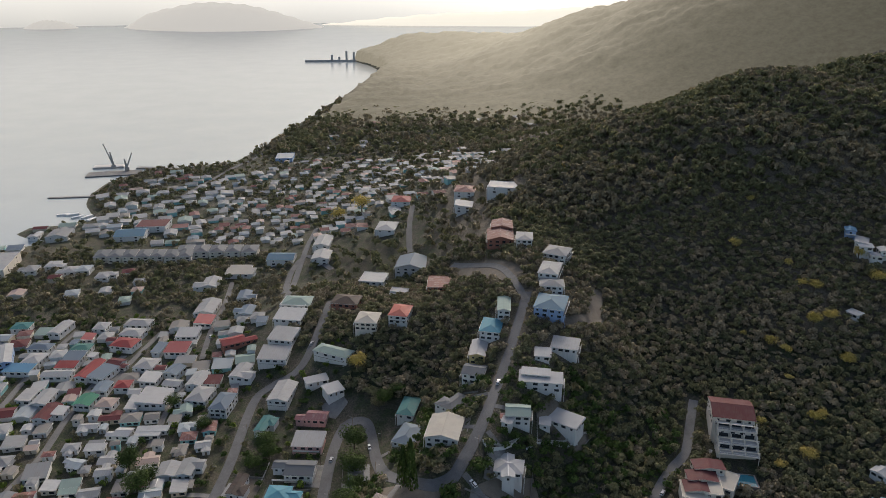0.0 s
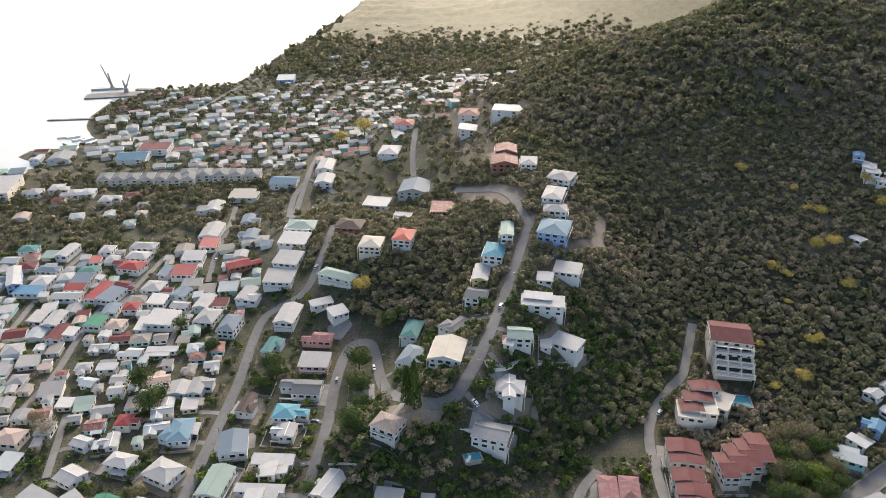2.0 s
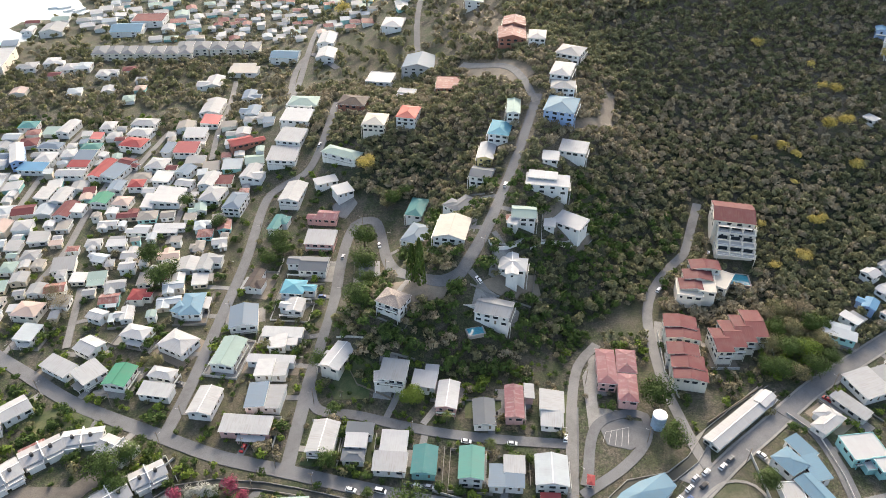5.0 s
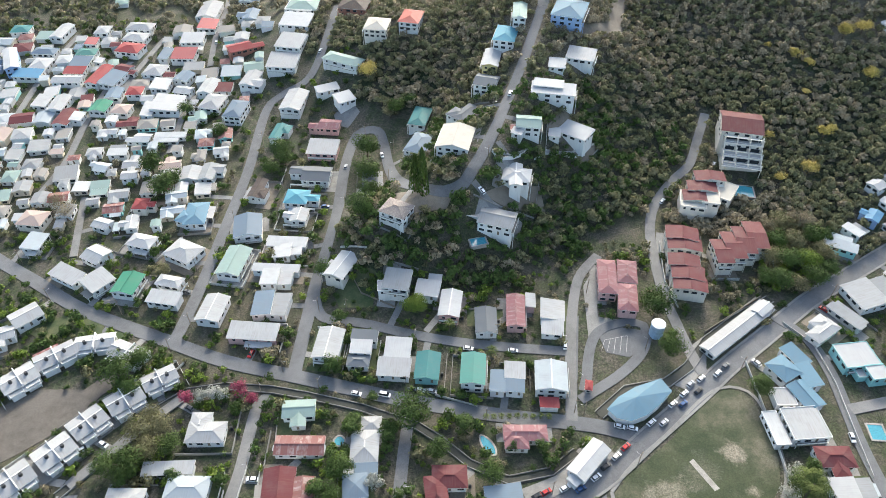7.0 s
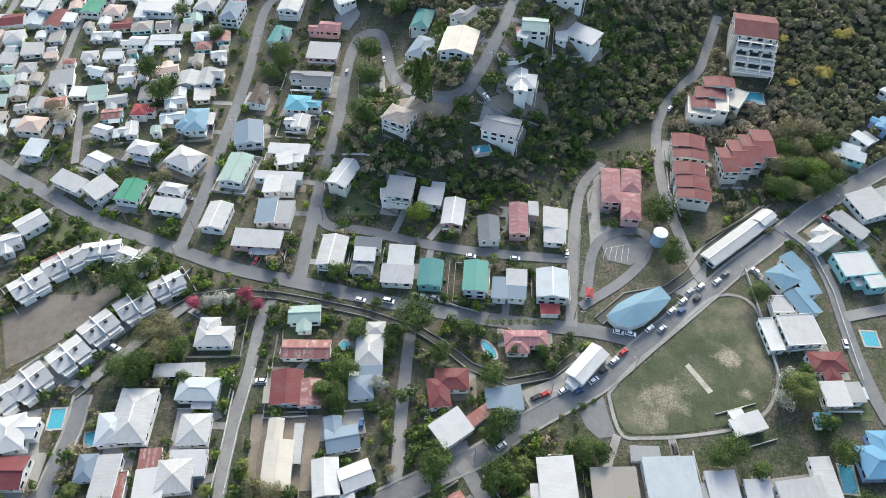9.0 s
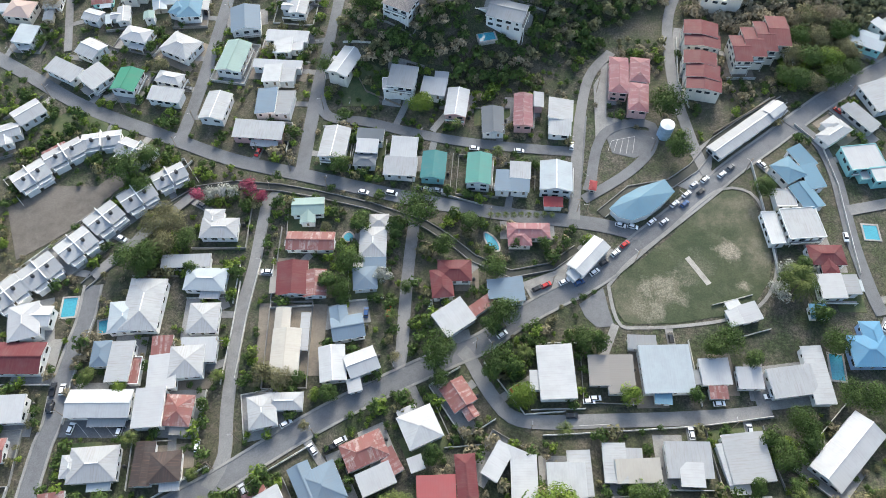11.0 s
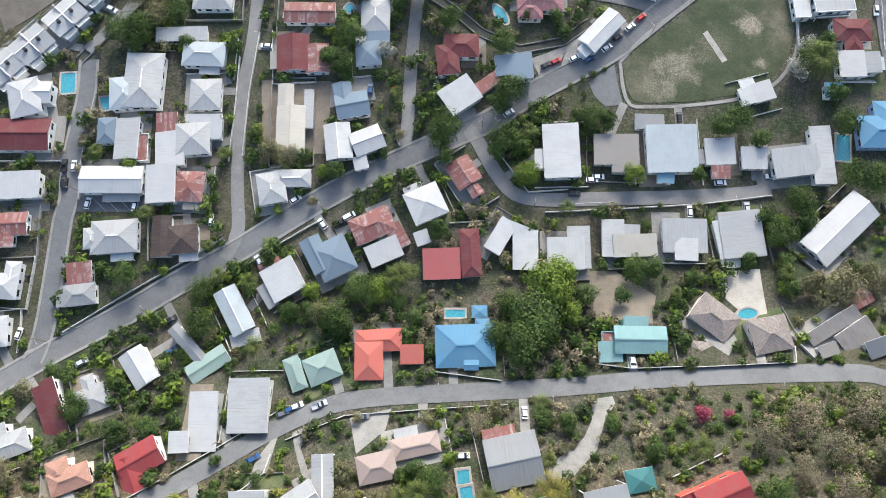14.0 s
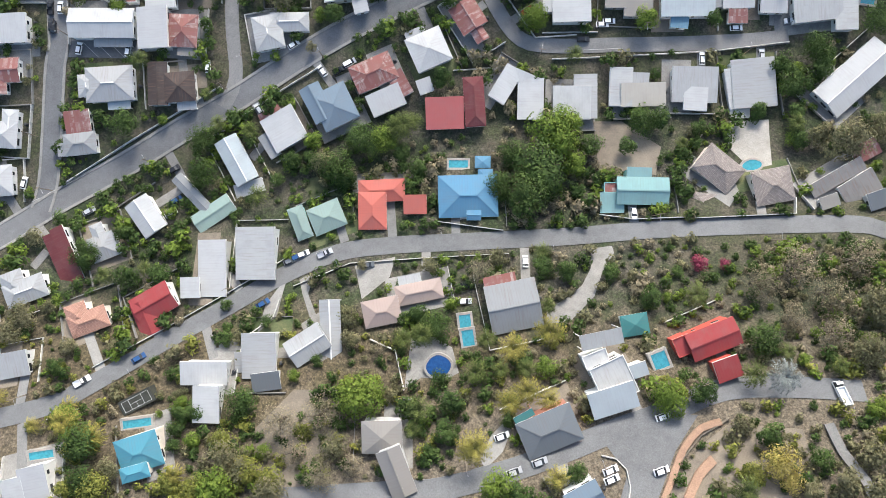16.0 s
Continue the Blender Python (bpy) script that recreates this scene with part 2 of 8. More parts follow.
WALLS = {
    "white": (0.66, 0.66, 0.645), "cream": (0.66, 0.615, 0.54), "grey": (0.42, 0.42, 0.42), "pink": (0.58, 0.36, 0.33), "aqua": (0.25, 0.50, 0.50),
    "yellow": (0.62, 0.50, 0.24), "blue": (0.28, 0.40, 0.60), "brick": (0.32, 0.14, 0.10), "beige": (0.55, 0.48, 0.38), "red": (0.42, 0.07, 0.05),
}


def wall_material(key):
    n = Nodes("plaster_" + key)
    p = n.place()
    flat = n.node("Mapping")
    n.link(p, flat.inputs[0])
    flat.inputs["Scale"].default_value = (1.0, 1.0, 0.15)
    run, fine = n.noise(flat.outputs[0], 0.9, 5, 0.65), n.noise(p, 5.0, 4, 0.7)
    c = n.mix(n.ramp(run, (0.5, (0, 0, 0)), (0.75, (0.4, 0.4, 0.4))), WALLS[key], tuple(v * 0.45 + 0.02 for v in WALLS[key]))
    n.bump(fine, 0.2, 0.02)
    return n.done(c, 0.85)


def leaf_material(name, dark, light, through_light=0.25):
    n = Nodes(name)
    geo = n.t.nodes.new("ShaderNodeNewGeometry")
    rnd = n.t.nodes.new("ShaderNodeObjectInfo").outputs["Random"]
    each = n.math("ADD", n.math("MULTIPLY", geo.outputs["Random Per Island"], 0.7), n.math("MULTIPLY", n.ramp(n.noise(n.place(), 0.16, 3), (0.38, (0, 0, 0)), (0.62, (1, 1, 1))), 0.3))
    c = n.mix(each, tuple(v * 0.55 for v in dark), tuple(v * 1.15 for v in light))
    c = n.mix(n.ramp(n.noise(n.place(), 0.05, 3), (0.4, (0, 0, 0)), (0.62, (0.5, 0.5, 0.5))), c, tuple(v * 0.72 for v in light))
    c = n.mix(1.0, c, n.ramp(rnd, (0.0, (0.72, 0.76, 0.7)), (1.0, (1.0, 1.0, 1.0))), "MULTIPLY")
    thin = n.node("BsdfTranslucent")
    n.link(c, thin.inputs[0])
    both = n.node("MixShader", Fac=through_light)
    n.done(c, 0.75)
    n.b.inputs["Specular IOR Level"].default_value = 0.2
    n.link(n.b.outputs[0], both.inputs[1])
    n.link(thin.outputs[0], both.inputs[2])
    n.link(both.outputs[0], n.t.nodes["Material Output"].inputs[0])
    return n.m


def plain(name, colour, rough=0.6, metal=0.0, vary=0.12, scale=1.5):
    n = Nodes(name)
    c = n.mix(n.ramp(n.noise(n.place(), scale, 5), (0.4, (0, 0, 0)), (0.7, (1, 1, 1))), colour, tuple(v * (1 - vary) for v in colour))
    return n.done(c, rough, metal)


def sea_material():
    n = Nodes("sea_water")
    p = n.place()
    ripple = n.noise(p, 0.22, 6, 0.6)
    swell = n.noise(p, 0.012, 3)
    c = n.mix(swell, (0.34, 0.39, 0.40), (0.42, 0.46, 0.46))
    n.bump(ripple, 0.12, 0.5)
    return n.done(c, 0.18)


def painted_haze_slope_material():
    """Far wooded slopes: painted emissive haze thickens with distance and towards the low sun."""
    n = Nodes("far_slopes_painted_haze")
    p = n.place()
    split = n.t.nodes.new("ShaderNodeSeparateXYZ")
    n.link(p, split.inputs[0])
    x, y = split.outputs[0], split.outputs[1]
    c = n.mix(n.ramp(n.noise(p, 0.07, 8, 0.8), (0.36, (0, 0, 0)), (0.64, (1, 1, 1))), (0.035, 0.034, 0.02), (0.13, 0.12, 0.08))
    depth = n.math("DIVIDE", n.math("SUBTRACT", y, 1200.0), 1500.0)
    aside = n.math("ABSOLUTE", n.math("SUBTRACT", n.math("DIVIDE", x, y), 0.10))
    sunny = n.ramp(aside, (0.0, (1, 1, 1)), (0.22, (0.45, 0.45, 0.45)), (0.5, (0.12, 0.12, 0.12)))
    # Painted haze: the slope's own colour fades out as a pale glow fades in.
    painted_veil = n.math("MULTIPLY", n.ramp(depth, (0.0, (0.14, 0.14, 0.14)), (0.3, (0.36, 0.36, 0.36)), (0.65, (0.8, 0.8, 0.8)), (1.0, (0.97, 0.97, 0.97))), sunny)
    n.link(n.mix(painted_veil, (0.062, 0.056, 0.038), (0.64, 0.59, 0.47)), n.b.inputs["Emission Color"])
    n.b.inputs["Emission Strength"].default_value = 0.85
    return n.done(n.mix(painted_veil, c, (0.0, 0.0, 0.0)), 1.0)


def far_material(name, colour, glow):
    # Haze is put into the colour: the far land itself emits a pale tone.
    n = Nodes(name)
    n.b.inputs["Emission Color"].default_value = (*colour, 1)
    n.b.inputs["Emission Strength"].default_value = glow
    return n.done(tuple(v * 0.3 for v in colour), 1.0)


def horizon_material():
    """Emissive haze painted over the sea: dimmer low down, whitest below the veiled sun."""
    n = Nodes("painted_horizon_haze")
    split = n.t.nodes.new("ShaderNodeSeparateXYZ")
    n.link(n.place(), split.inputs[0])
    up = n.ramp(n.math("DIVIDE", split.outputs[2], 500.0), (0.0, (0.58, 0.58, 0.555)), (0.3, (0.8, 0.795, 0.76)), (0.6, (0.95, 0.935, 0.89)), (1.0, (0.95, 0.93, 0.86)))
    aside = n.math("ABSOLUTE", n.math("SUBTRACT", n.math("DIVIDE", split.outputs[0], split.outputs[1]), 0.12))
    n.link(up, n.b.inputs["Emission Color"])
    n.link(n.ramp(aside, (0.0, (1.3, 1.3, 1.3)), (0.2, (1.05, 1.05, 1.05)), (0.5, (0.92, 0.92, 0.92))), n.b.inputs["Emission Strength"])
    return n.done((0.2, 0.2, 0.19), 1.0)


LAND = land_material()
ASPHALT = paving_material("asphalt", (0.116, 0.119, 0.124), (0.084, 0.086, 0.091))
LANE = paving_material("worn_concrete_lane", (0.155, 0.154, 0.151), (0.11, 0.109, 0.107))
CONCRETE = paving_material("concrete", (0.205, 0.20, 0.19), (0.13, 0.125, 0.115))
PALE_PAVING = paving_material("pale_paving", (0.30, 0.285, 0.26), (0.20, 0.19, 0.17))
BRICK_PATH = paving_material("brick_red_paving", (0.25, 0.16, 0.11), (0.17, 0.105, 0.072))
SOIL = paving_material("dark_soil", (0.105, 0.093, 0.08), (0.068, 0.06, 0.05))
DIRT = paving_material("bare_earth", (0.165, 0.14, 0.11), (0.10, 0.085, 0.067))
FIELD = turf_material()
DRAIN = paving_material("dark_drain_concrete", (0.042, 0.043, 0.036), (0.02, 0.024, 0.016))
LAWN = grass_material("garden_lawn", (0.035, 0.058, 0.02), (0.10, 0.105, 0.05))
KERB = plain("white_painted_concrete", (0.52, 0.51, 0.48), 0.85, 0, 0.5, 0.8)
GLASS = plain("dark_window_glass", (0.03, 0.035, 0.04), 0.12)
FRAME = plain("white_joinery", (0.7, 0.7, 0.68), 0.5)
FASCIA = plain("white_fascia", (0.7, 0.7, 0.68), 0.6)
WATER = plain("pool_water", (0.06, 0.29, 0.36), 0.08, 0, 0.3)
DEEP_WATER = plain("deep_blue_pool_water", (0.02, 0.075, 0.22), 0.08, 0, 0.3)
BARK = plain("bark", (0.11, 0.085, 0.065), 0.95, 0, 0.5, 4)
PAINTED_TANK = plain("pale_blue_tank_paint", (0.30, 0.42, 0.55), 0.5, 0, 0.35, 0.5)
TANK = plain("black_plastic", (0.03, 0.03, 0.033), 0.5)
TYRE = plain("rubber", (0.02, 0.02, 0.02), 0.8)
STEEL = plain("galvanised_steel", (0.4, 0.4, 0.4), 0.45, 0.6)
WOODEN = plain("weathered_pole", (0.2, 0.16, 0.12), 0.9, 0, 0.4, 3)
PAINTS = {"white": (0.72, 0.72, 0.72), "silver": (0.42, 0.43, 0.45), "black": (0.02, 0.02, 0.022), "blue": (0.03, 0.08, 0.2), "red": (0.35, 0.02, 0.02), "grey": (0.14, 0.145, 0.15)}
PAINT = {k: plain("car_paint_" + k, v, 0.25, 0.0, 0.05) for k, v in PAINTS.items()}
ROOF = {k: roof_material(k) for k in ROOFS if k not in ("tile", "terracotta")}
ROOF["tile"] = tile_material("grey_clay_tiles", (0.36, 0.31, 0.28), (0.22, 0.185, 0.165))
ROOF["terracotta"] = tile_material("terracotta_tiles", (0.58, 0.33, 0.24), (0.42, 0.21, 0.15))
WALL = {k: wall_material(k) for k in WALLS}
LEAF = {
    "green": leaf_material("mango_leaves", (0.026, 0.055, 0.016), (0.105, 0.16, 0.042)),
    "wood": leaf_material("woodland_leaves", (0.12, 0.128, 0.064), (0.25, 0.25, 0.138), 0.42),
    "bright": leaf_material("bright_leaves", (0.07, 0.14, 0.02), (0.22, 0.29, 0.05)),
    "lime": leaf_material("yellow_green_leaves", (0.11, 0.13, 0.025), (0.32, 0.32, 0.075)),
    "olive": leaf_material("olive_leaves", (0.12, 0.115, 0.06), (0.28, 0.26, 0.145), 0.35),
    "dry": leaf_material("dry_twigs", (0.20, 0.165, 0.105), (0.37, 0.315, 0.215), 0.3),
    "yellow": leaf_material("yellow_blossom", (0.42, 0.33, 0.08), (0.70, 0.57, 0.20), 0.4),
    "palm": leaf_material("palm_fronds", (0.05, 0.075, 0.02), (0.15, 0.18, 0.05)),
    "gold": leaf_material("yellowing_palm_fronds", (0.22, 0.2, 0.04), (0.42, 0.36, 0.09)),
    "silver": leaf_material("silver_palm_fronds", (0.15, 0.17, 0.16), (0.30, 0.33, 0.31)),
    "pink": leaf_material("bougainvillea", (0.2, 0.035, 0.07), (0.45, 0.09, 0.16)),
    "pale": leaf_material("white_flowering_hedge", (0.25, 0.26, 0.22), (0.5, 0.5, 0.46)),
}


# ---- builders ----
def box(bm, x0, y0, z0, x1, y1, z1, mi=0):
    v = [bm.verts.new(p) for p in ((x0, y0, z0), (x1, y0, z0), (x1, y1, z0), (x0, y1, z0), (x0, y0, z1), (x1, y0, z1), (x1, y1, z1), (x0, y1, z1))]
    for f in ((3, 2, 1, 0), (4, 5, 6, 7), (0, 1, 5, 4), (1, 2, 6, 5), (2, 3, 7, 6), (3, 0, 4, 7)):
        bm.faces.new([v[i] for i in f]).material_index = mi
    return v


def mesh_of(name, bm, *materials):
    me = bpy.data.meshes.new(name)
    bm.to_mesh(me)
    bm.free()
    for m in materials:
        me.materials.append(m)
    return me


def part(name, data, parent, m=None, label=""):
    ob = new(name, data)
    ob.parent = parent
    if m is not None:
        ob.matrix_basis = m
    return tagged(ob, label)


def sheet(name, verts, faces, material, smooth=False):
    me = bpy.data.meshes.new(name)
    me.from_pydata(verts, [], faces)
    me.materials.append(material)
    if smooth:
        me.polygons.foreach_set("use_smooth", [True] * len(me.polygons))
    me.update()
    return me


HOUSES = []  # (x, y, w, d, angle) of the houses near by, for their plots
PAVED_CELLS = {}  # triangles of paved ground that carry no planting, by 6 m cell
FOOT_CELLS, LINE_CELLS = {}, {}  # what stands on the land, and pieces of road, by 30 m cell


def stand(x, y, a, b, angle):
    for i in range(int((x - 25) // 30), int((x + 25) // 30) + 1):
        for j in range(int((y - 25) // 30), int((y + 25) // 30) + 1):
            FOOT_CELLS.setdefault((i, j), []).append((x, y, a, b, math.cos(radians(angle)), math.sin(radians(angle))))


def clear_of(x, y, gap):
    """Whether a spot keeps clear of roofs and roads."""
    cell = (int(x // 30), int(y // 30))
    for px, py, a, b, c, s in FOOT_CELLS.get(cell, ()):
        u, v = (x - px) * c + (y - py) * s, -(x - px) * s + (y - py) * c
        if abs(u) < a + gap and abs(v) < b + gap:
            return False
    for x0, y0, x1, y1, h in LINE_CELLS.get(cell, ()):
        t = max(0, min(1, ((x - x0) * (x1 - x0) + (y - y0) * (y1 - y0)) / max((x1 - x0) ** 2 + (y1 - y0) ** 2, 1e-6)))
        if math.hypot(x - x0 - t * (x1 - x0), y - y0 - t * (y1 - y0)) < h + gap:
            return False
    return True


def unpaved(x, y):
    """Whether a spot lies off the paved yards."""
    q = Vector((x, y))
    for i in (-1, 0, 1):
        for j in (-1, 0, 1):
            for a, b, c in PAVED_CELLS.get((int(x // 6) + i, int(y // 6) + j), ()):
                turns = [(r - p).cross(q - p) > 0 for p, r in ((a, b), (b, c), (c, a))]
                if all(turns) or not any(turns):
                    return False
    return True


def roof_bm(kind, w, d, over, rise, thick=0.18):
    """A roof over w x d with its eaves at z = 0, with UVs in metres: u along the eaves, v up the slope."""
    bm = bmesh.new()
    uv = bm.loops.layers.uv.new("UVMap")
    a, b = w / 2 + over, d / 2 + over

    def face(points, mi=0, flip=False):
        vs = [bm.verts.new(p) for p in points]
        f = bm.faces.new(vs)
        f.material_index = mi
        f.normal_update()
        n = f.normal
        e = Vector((-n.y, n.x, 0)) if abs(n.z) < 0.9999 and n.xy.length > 1e-4 else Vector((1, 0, 0))
        e.normalize()
        s = n.cross(e)
        for l in f.loops:
            l[uv].uv = (l.vert.co.dot(e), l.vert.co.dot(s))
        return f

    swap = (d > w) != (kind == "cross")
    if kind == "cross":
        kind = "gable"
    if swap:
        a, b = b, a
    top = {"hip": a - b, "gable": a, "flat": 0, "mono": 0, "pyramid": 0, "gambrel": a - b * 0.45}[kind]
    r = rise

    def q(x, y, z):
        return (y, -x, z) if swap else (x, y, z)

    if kind in ("hip", "gable", "pyramid", "gambrel"):
        top = max(top, 0.02)
        for s in (1, -1):
            face([q(-a * s, -b * s, 0), q(a * s, -b * s, 0), q(top * s, 0, r), q(-top * s, 0, r)])
            if kind != "gable":
                face([q(a * s, -b * s, 0), q(a * s, b * s, 0), q(top * s, 0, r)])
            else:
                face([q((a - over) * s, -(b - over) * s, -thick), q((a - over) * s, (b - over) * s, -thick), q((a - over) * s, 0, r - thick - 0.05)], 1)
        if kind == "gable":
            for s in (1, -1):
                face([q(a * s, -b * s, -thick), q(a * s, 0, r - thick), q(a * s, 0, r), q(a * s, -b * s, 0)][:: -s], 1)
                face([q(a * s, 0, r - thick), q(a * s, b * s, -thick), q(a * s, b * s, 0), q(a * s, 0, r)][:: -s], 1)
        for s in (1, -1):  # ridge cap
            face([q(-top * s, -0.16 * s, r - 0.02), q(top * s, -0.16 * s, r - 0.02), q(top * s, 0, r + 0.07), q(-top * s, 0, r + 0.07)])
        if kind == "hip":  # hip caps
            for sx in (1, -1):
                for sy in (1, -1):
                    p0, p1 = Vector((a * sx, b * sy, 0.05)), Vector((top * sx, 0, r + 0.06))
                    side = (p1 - p0).cross(Vector((0, 0, 1))).normalized() * 0.14
                    pts = [p0 - side, p0 + side, p1 + side, p1 - side]
                    if (pts[1] - pts[0]).cross(pts[2] - pts[1]).z < 0:
                        pts.reverse()
                    face([q(*p) for p in pts])
    elif kind == "mono":
        face([q(-a, -b, 0), q(a, -b, 0), q(a, b, r), q(-a, b, r)])
        face([q(a, b, r), q(a, b, -thick), q(-a, b, -thick), q(-a, b, r)], 1)
        face([q(a, -b, 0), q(a, -b, -thick), q(a, b, -thick), q(a, b, r)], 1)
        face([q(-a, b, r), q(-a, b, -thick), q(-a, -b, -thick), q(-a, -b, 0)], 1)
    else:
        face([q(-a, -b, 0), q(a, -b, 0), q(a, b, 0), q(-a, b, 0)])
    # fascia and soffit
    ring = [q(-a, -b, 0), q(a, -b, 0), q(a, b, 0), q(-a, b, 0)]
    for i in range(4):
        p, s = ring[i], ring[(i + 1) % 4]
        face([(p[0], p[1], -thick), (s[0], s[1], -thick), s, p], 1)
    face([(x, y, -thick) for x, y, _ in reversed(ring)], 1)
    return bm


OPENINGS = {}


def opening(kind, w, h, panes, inner):
    """A framed window or door that stands a hand's width proud of its wall, facing -y, with its panes set back."""
    key = (kind, w, h)
    if key not in OPENINGS:
        bm = bmesh.new()
        z0 = 0 if kind == "door" else -h / 2
        xs = [-w / 2 + w * i / panes for i in range(panes + 1)]
        rows = [[[bm.verts.new((x, y, z)) for x in xs] for z in (z0, z0 + h)] for y in (-0.09, 0.05)]
        fronts = [bm.faces.new((rows[0][0][i], rows[0][0][i + 1], rows[0][1][i + 1], rows[0][1][i])) for i in range(panes)]
        for i in range(panes):
            bm.faces.new((rows[0][1][i], rows[0][1][i + 1], rows[1][1][i + 1], rows[1][1][i]))
            bm.faces.new((rows[1][0][i], rows[1][0][i + 1], rows[0][0][i + 1], rows[0][0][i]))
        bm.faces.new((rows[1][0][0], rows[0][0][0], rows[0][1][0], rows[1][1][0]))
        bm.faces.new((rows[0][0][-1], rows[1][0][-1], rows[1][1][-1], rows[0][1][-1]))
        bmesh.ops.inset_individual(bm, faces=fronts, thickness=0.09, depth=-0.05)
        for f in fronts:
            f.material_index = 1
        OPENINGS[key] = mesh_of(kind, bm, FRAME, inner)
    return OPENINGS[key]


WORD = {"white": "white", "pale": "pale grey", "grey": "grey", "dark": "dark grey", "slate": "slate blue", "blue": "bright blue", "sky": "light blue", "aqua": "turquoise",
        "teal": "teal", "green": "green", "mint": "pale mint", "red": "red", "maroon": "maroon", "salmon": "salmon orange", "coral": "coral red", "pink": "faded pink", "rust": "rusty red",
        "brown": "dark brown", "weathered": "rust-stained grey", "tile": "grey tiled", "terracotta": "terracotta tiled", "cream": "cream", "tan": "tan", "stone": "stone grey", "ice": "icy blue-white", "jade": "jade green", "foam": "pale sea-green"}


def wing(h, base, x, y, rot, w, d, eave, kind, colour, walls, windows=2, slope=0.27, open_sides=False):
    """One block of a house: walls from the ground up to its eave, windows and a roof."""
    m = pose(x, y, 0, 0, 0, rot)
    over = 0.25 if kind == "flat" else 0.55
    ww, dd = max(w - 2 * over, 1.2), max(d - 2 * over, 1.2)
    bm = bmesh.new()
    if open_sides:
        bm.free()
        for sx in (-1, 1):
            for sy in (-1, 1):
                bm = bmesh.new()
                box(bm, -0.12, -0.12, base, 0.12, 0.12, eave)
                part("post", mesh_of("post", bm, WALL[walls]), h, m @ pose(sx * ww / 2, sy * dd / 2, 0))
    else:
        box(bm, -ww / 2, -dd / 2, base, ww / 2, dd / 2, eave - 0.02)
        part("wall", mesh_of("wall", bm, WALL[walls]), h, m)
    rise = {"flat": 0, "mono": 0.10 * min(w, d)}.get(kind, slope * min(w, d) / 2)
    roof = part("roof", mesh_of("roof", roof_bm(kind, ww, dd, over, rise), ROOF[colour], WALL[walls] if kind in ("gable", "cross") else FASCIA), h, m @ pose(0, 0, eave + 0.16))
    if kind in ("hip", "gable") and min(w, d) > 4.5 and h.matrix_basis.translation.xy.length < 330:
        long, short = max(ww, dd), min(ww, dd)
        run = (long + 2 * over) / 2 - ((short + 2 * over) / 2 if kind == "hip" else 0)
        if run > 0.6:
            bm = bmesh.new()
            top = [v.co.z for v in roof.data.vertices]
            box(bm, -run, -0.2, max(top) - 0.03, run, 0.2, max(top) + 0.06)
            if dd > ww:
                bm.transform(Matrix.Rotation(math.pi / 2, 4, "Z"))
            cap = part("ridge_cap", mesh_of("ridge_cap", bm, FASCIA if colour in ("white", "pale", "ice") else ROOF[colour]), roof)
    if kind == "flat" and not open_sides:
        bm = bmesh.new()
        for x0, y0, x1, y1 in ((-w / 2, -d / 2, w / 2, -d / 2 + 0.2), (-w / 2, d / 2 - 0.2, w / 2, d / 2), (-w / 2, -d / 2 + 0.2, -w / 2 + 0.2, d / 2 - 0.2), (w / 2 - 0.2, -d / 2 + 0.2, w / 2, d / 2 - 0.2)):
            box(bm, x0, y0, eave + 0.165, x1, y1, eave + 0.42)
        part("parapet", mesh_of("parapet", bm, WALL[walls]), h, m)
    if windows and not open_sides:
        floors = max(1, min(windows, int((eave + 0.4) / 2.8)))
        for side, (length, reach, turn) in enumerate(((ww, dd / 2, 0), (ww, dd / 2, 180), (dd, ww / 2, 90), (dd, ww / 2, 270))):
            out = (h.matrix_basis @ m @ pose(0, 0, 0, 0, 0, turn)).to_3x3() @ Vector((0, -1, 0))
            spot = h.matrix_basis.translation
            if spot.xy.length > 90 and out.xy.dot(spot.xy) > (-0.12 if windows > 1 else -0.62) * spot.xy.length:
                continue
            count = max(1, min(4 if 110 < spot.xy.length < 560 else 2, int(length / 3.4)))
            for f in range(floors):
                for i in range(count):
                    u = (i + 0.5) / count * length - length / 2
                    zc = eave - 1.35 - 2.8 * f
                    at = m @ pose(0, 0, 0, 0, 0, turn) @ pose(u, -reach, zc)
                    if f == floors - 1 and side == 0 and i == count // 2:
                        part("door", opening("door", 1.0, 2.1, 1, WOODEN), h, at @ pose(0, 0, -1.25))
                    elif (i + side + f) % 3:
                        part("window", opening("window", 2.4, 1.4, 2, GLASS), h, at)
                    else:
                        part("window", opening("window", 1.2, 1.2, 1, GLASS), h, at)
    return roof


def balcony(h, m, half, reach, eave, walls, low):
    """An upper balcony with a rail and posts, under the eaves."""
    z = eave - 2.7
    bm = bmesh.new()
    box(bm, -half, -reach - 1.3, z - 0.2, half, -reach + 0.05, z)
    part("balcony", mesh_of("balcony", bm, CONCRETE), h, m)
    bm = bmesh.new()
    box(bm, -half, -reach - 1.3, z + 0.12, half, -reach - 1.2, z + 0.95)
    part("railing", mesh_of("railing", bm, FRAME), h, m)
    for u in (-half + 0.15, half - 0.15):
        bm = bmesh.new()
        box(bm, u - 0.11, -reach - 1.2, low, u + 0.11, -reach - 0.98, z)
        part("post", mesh_of("post", bm, WALL[walls]), h, m)


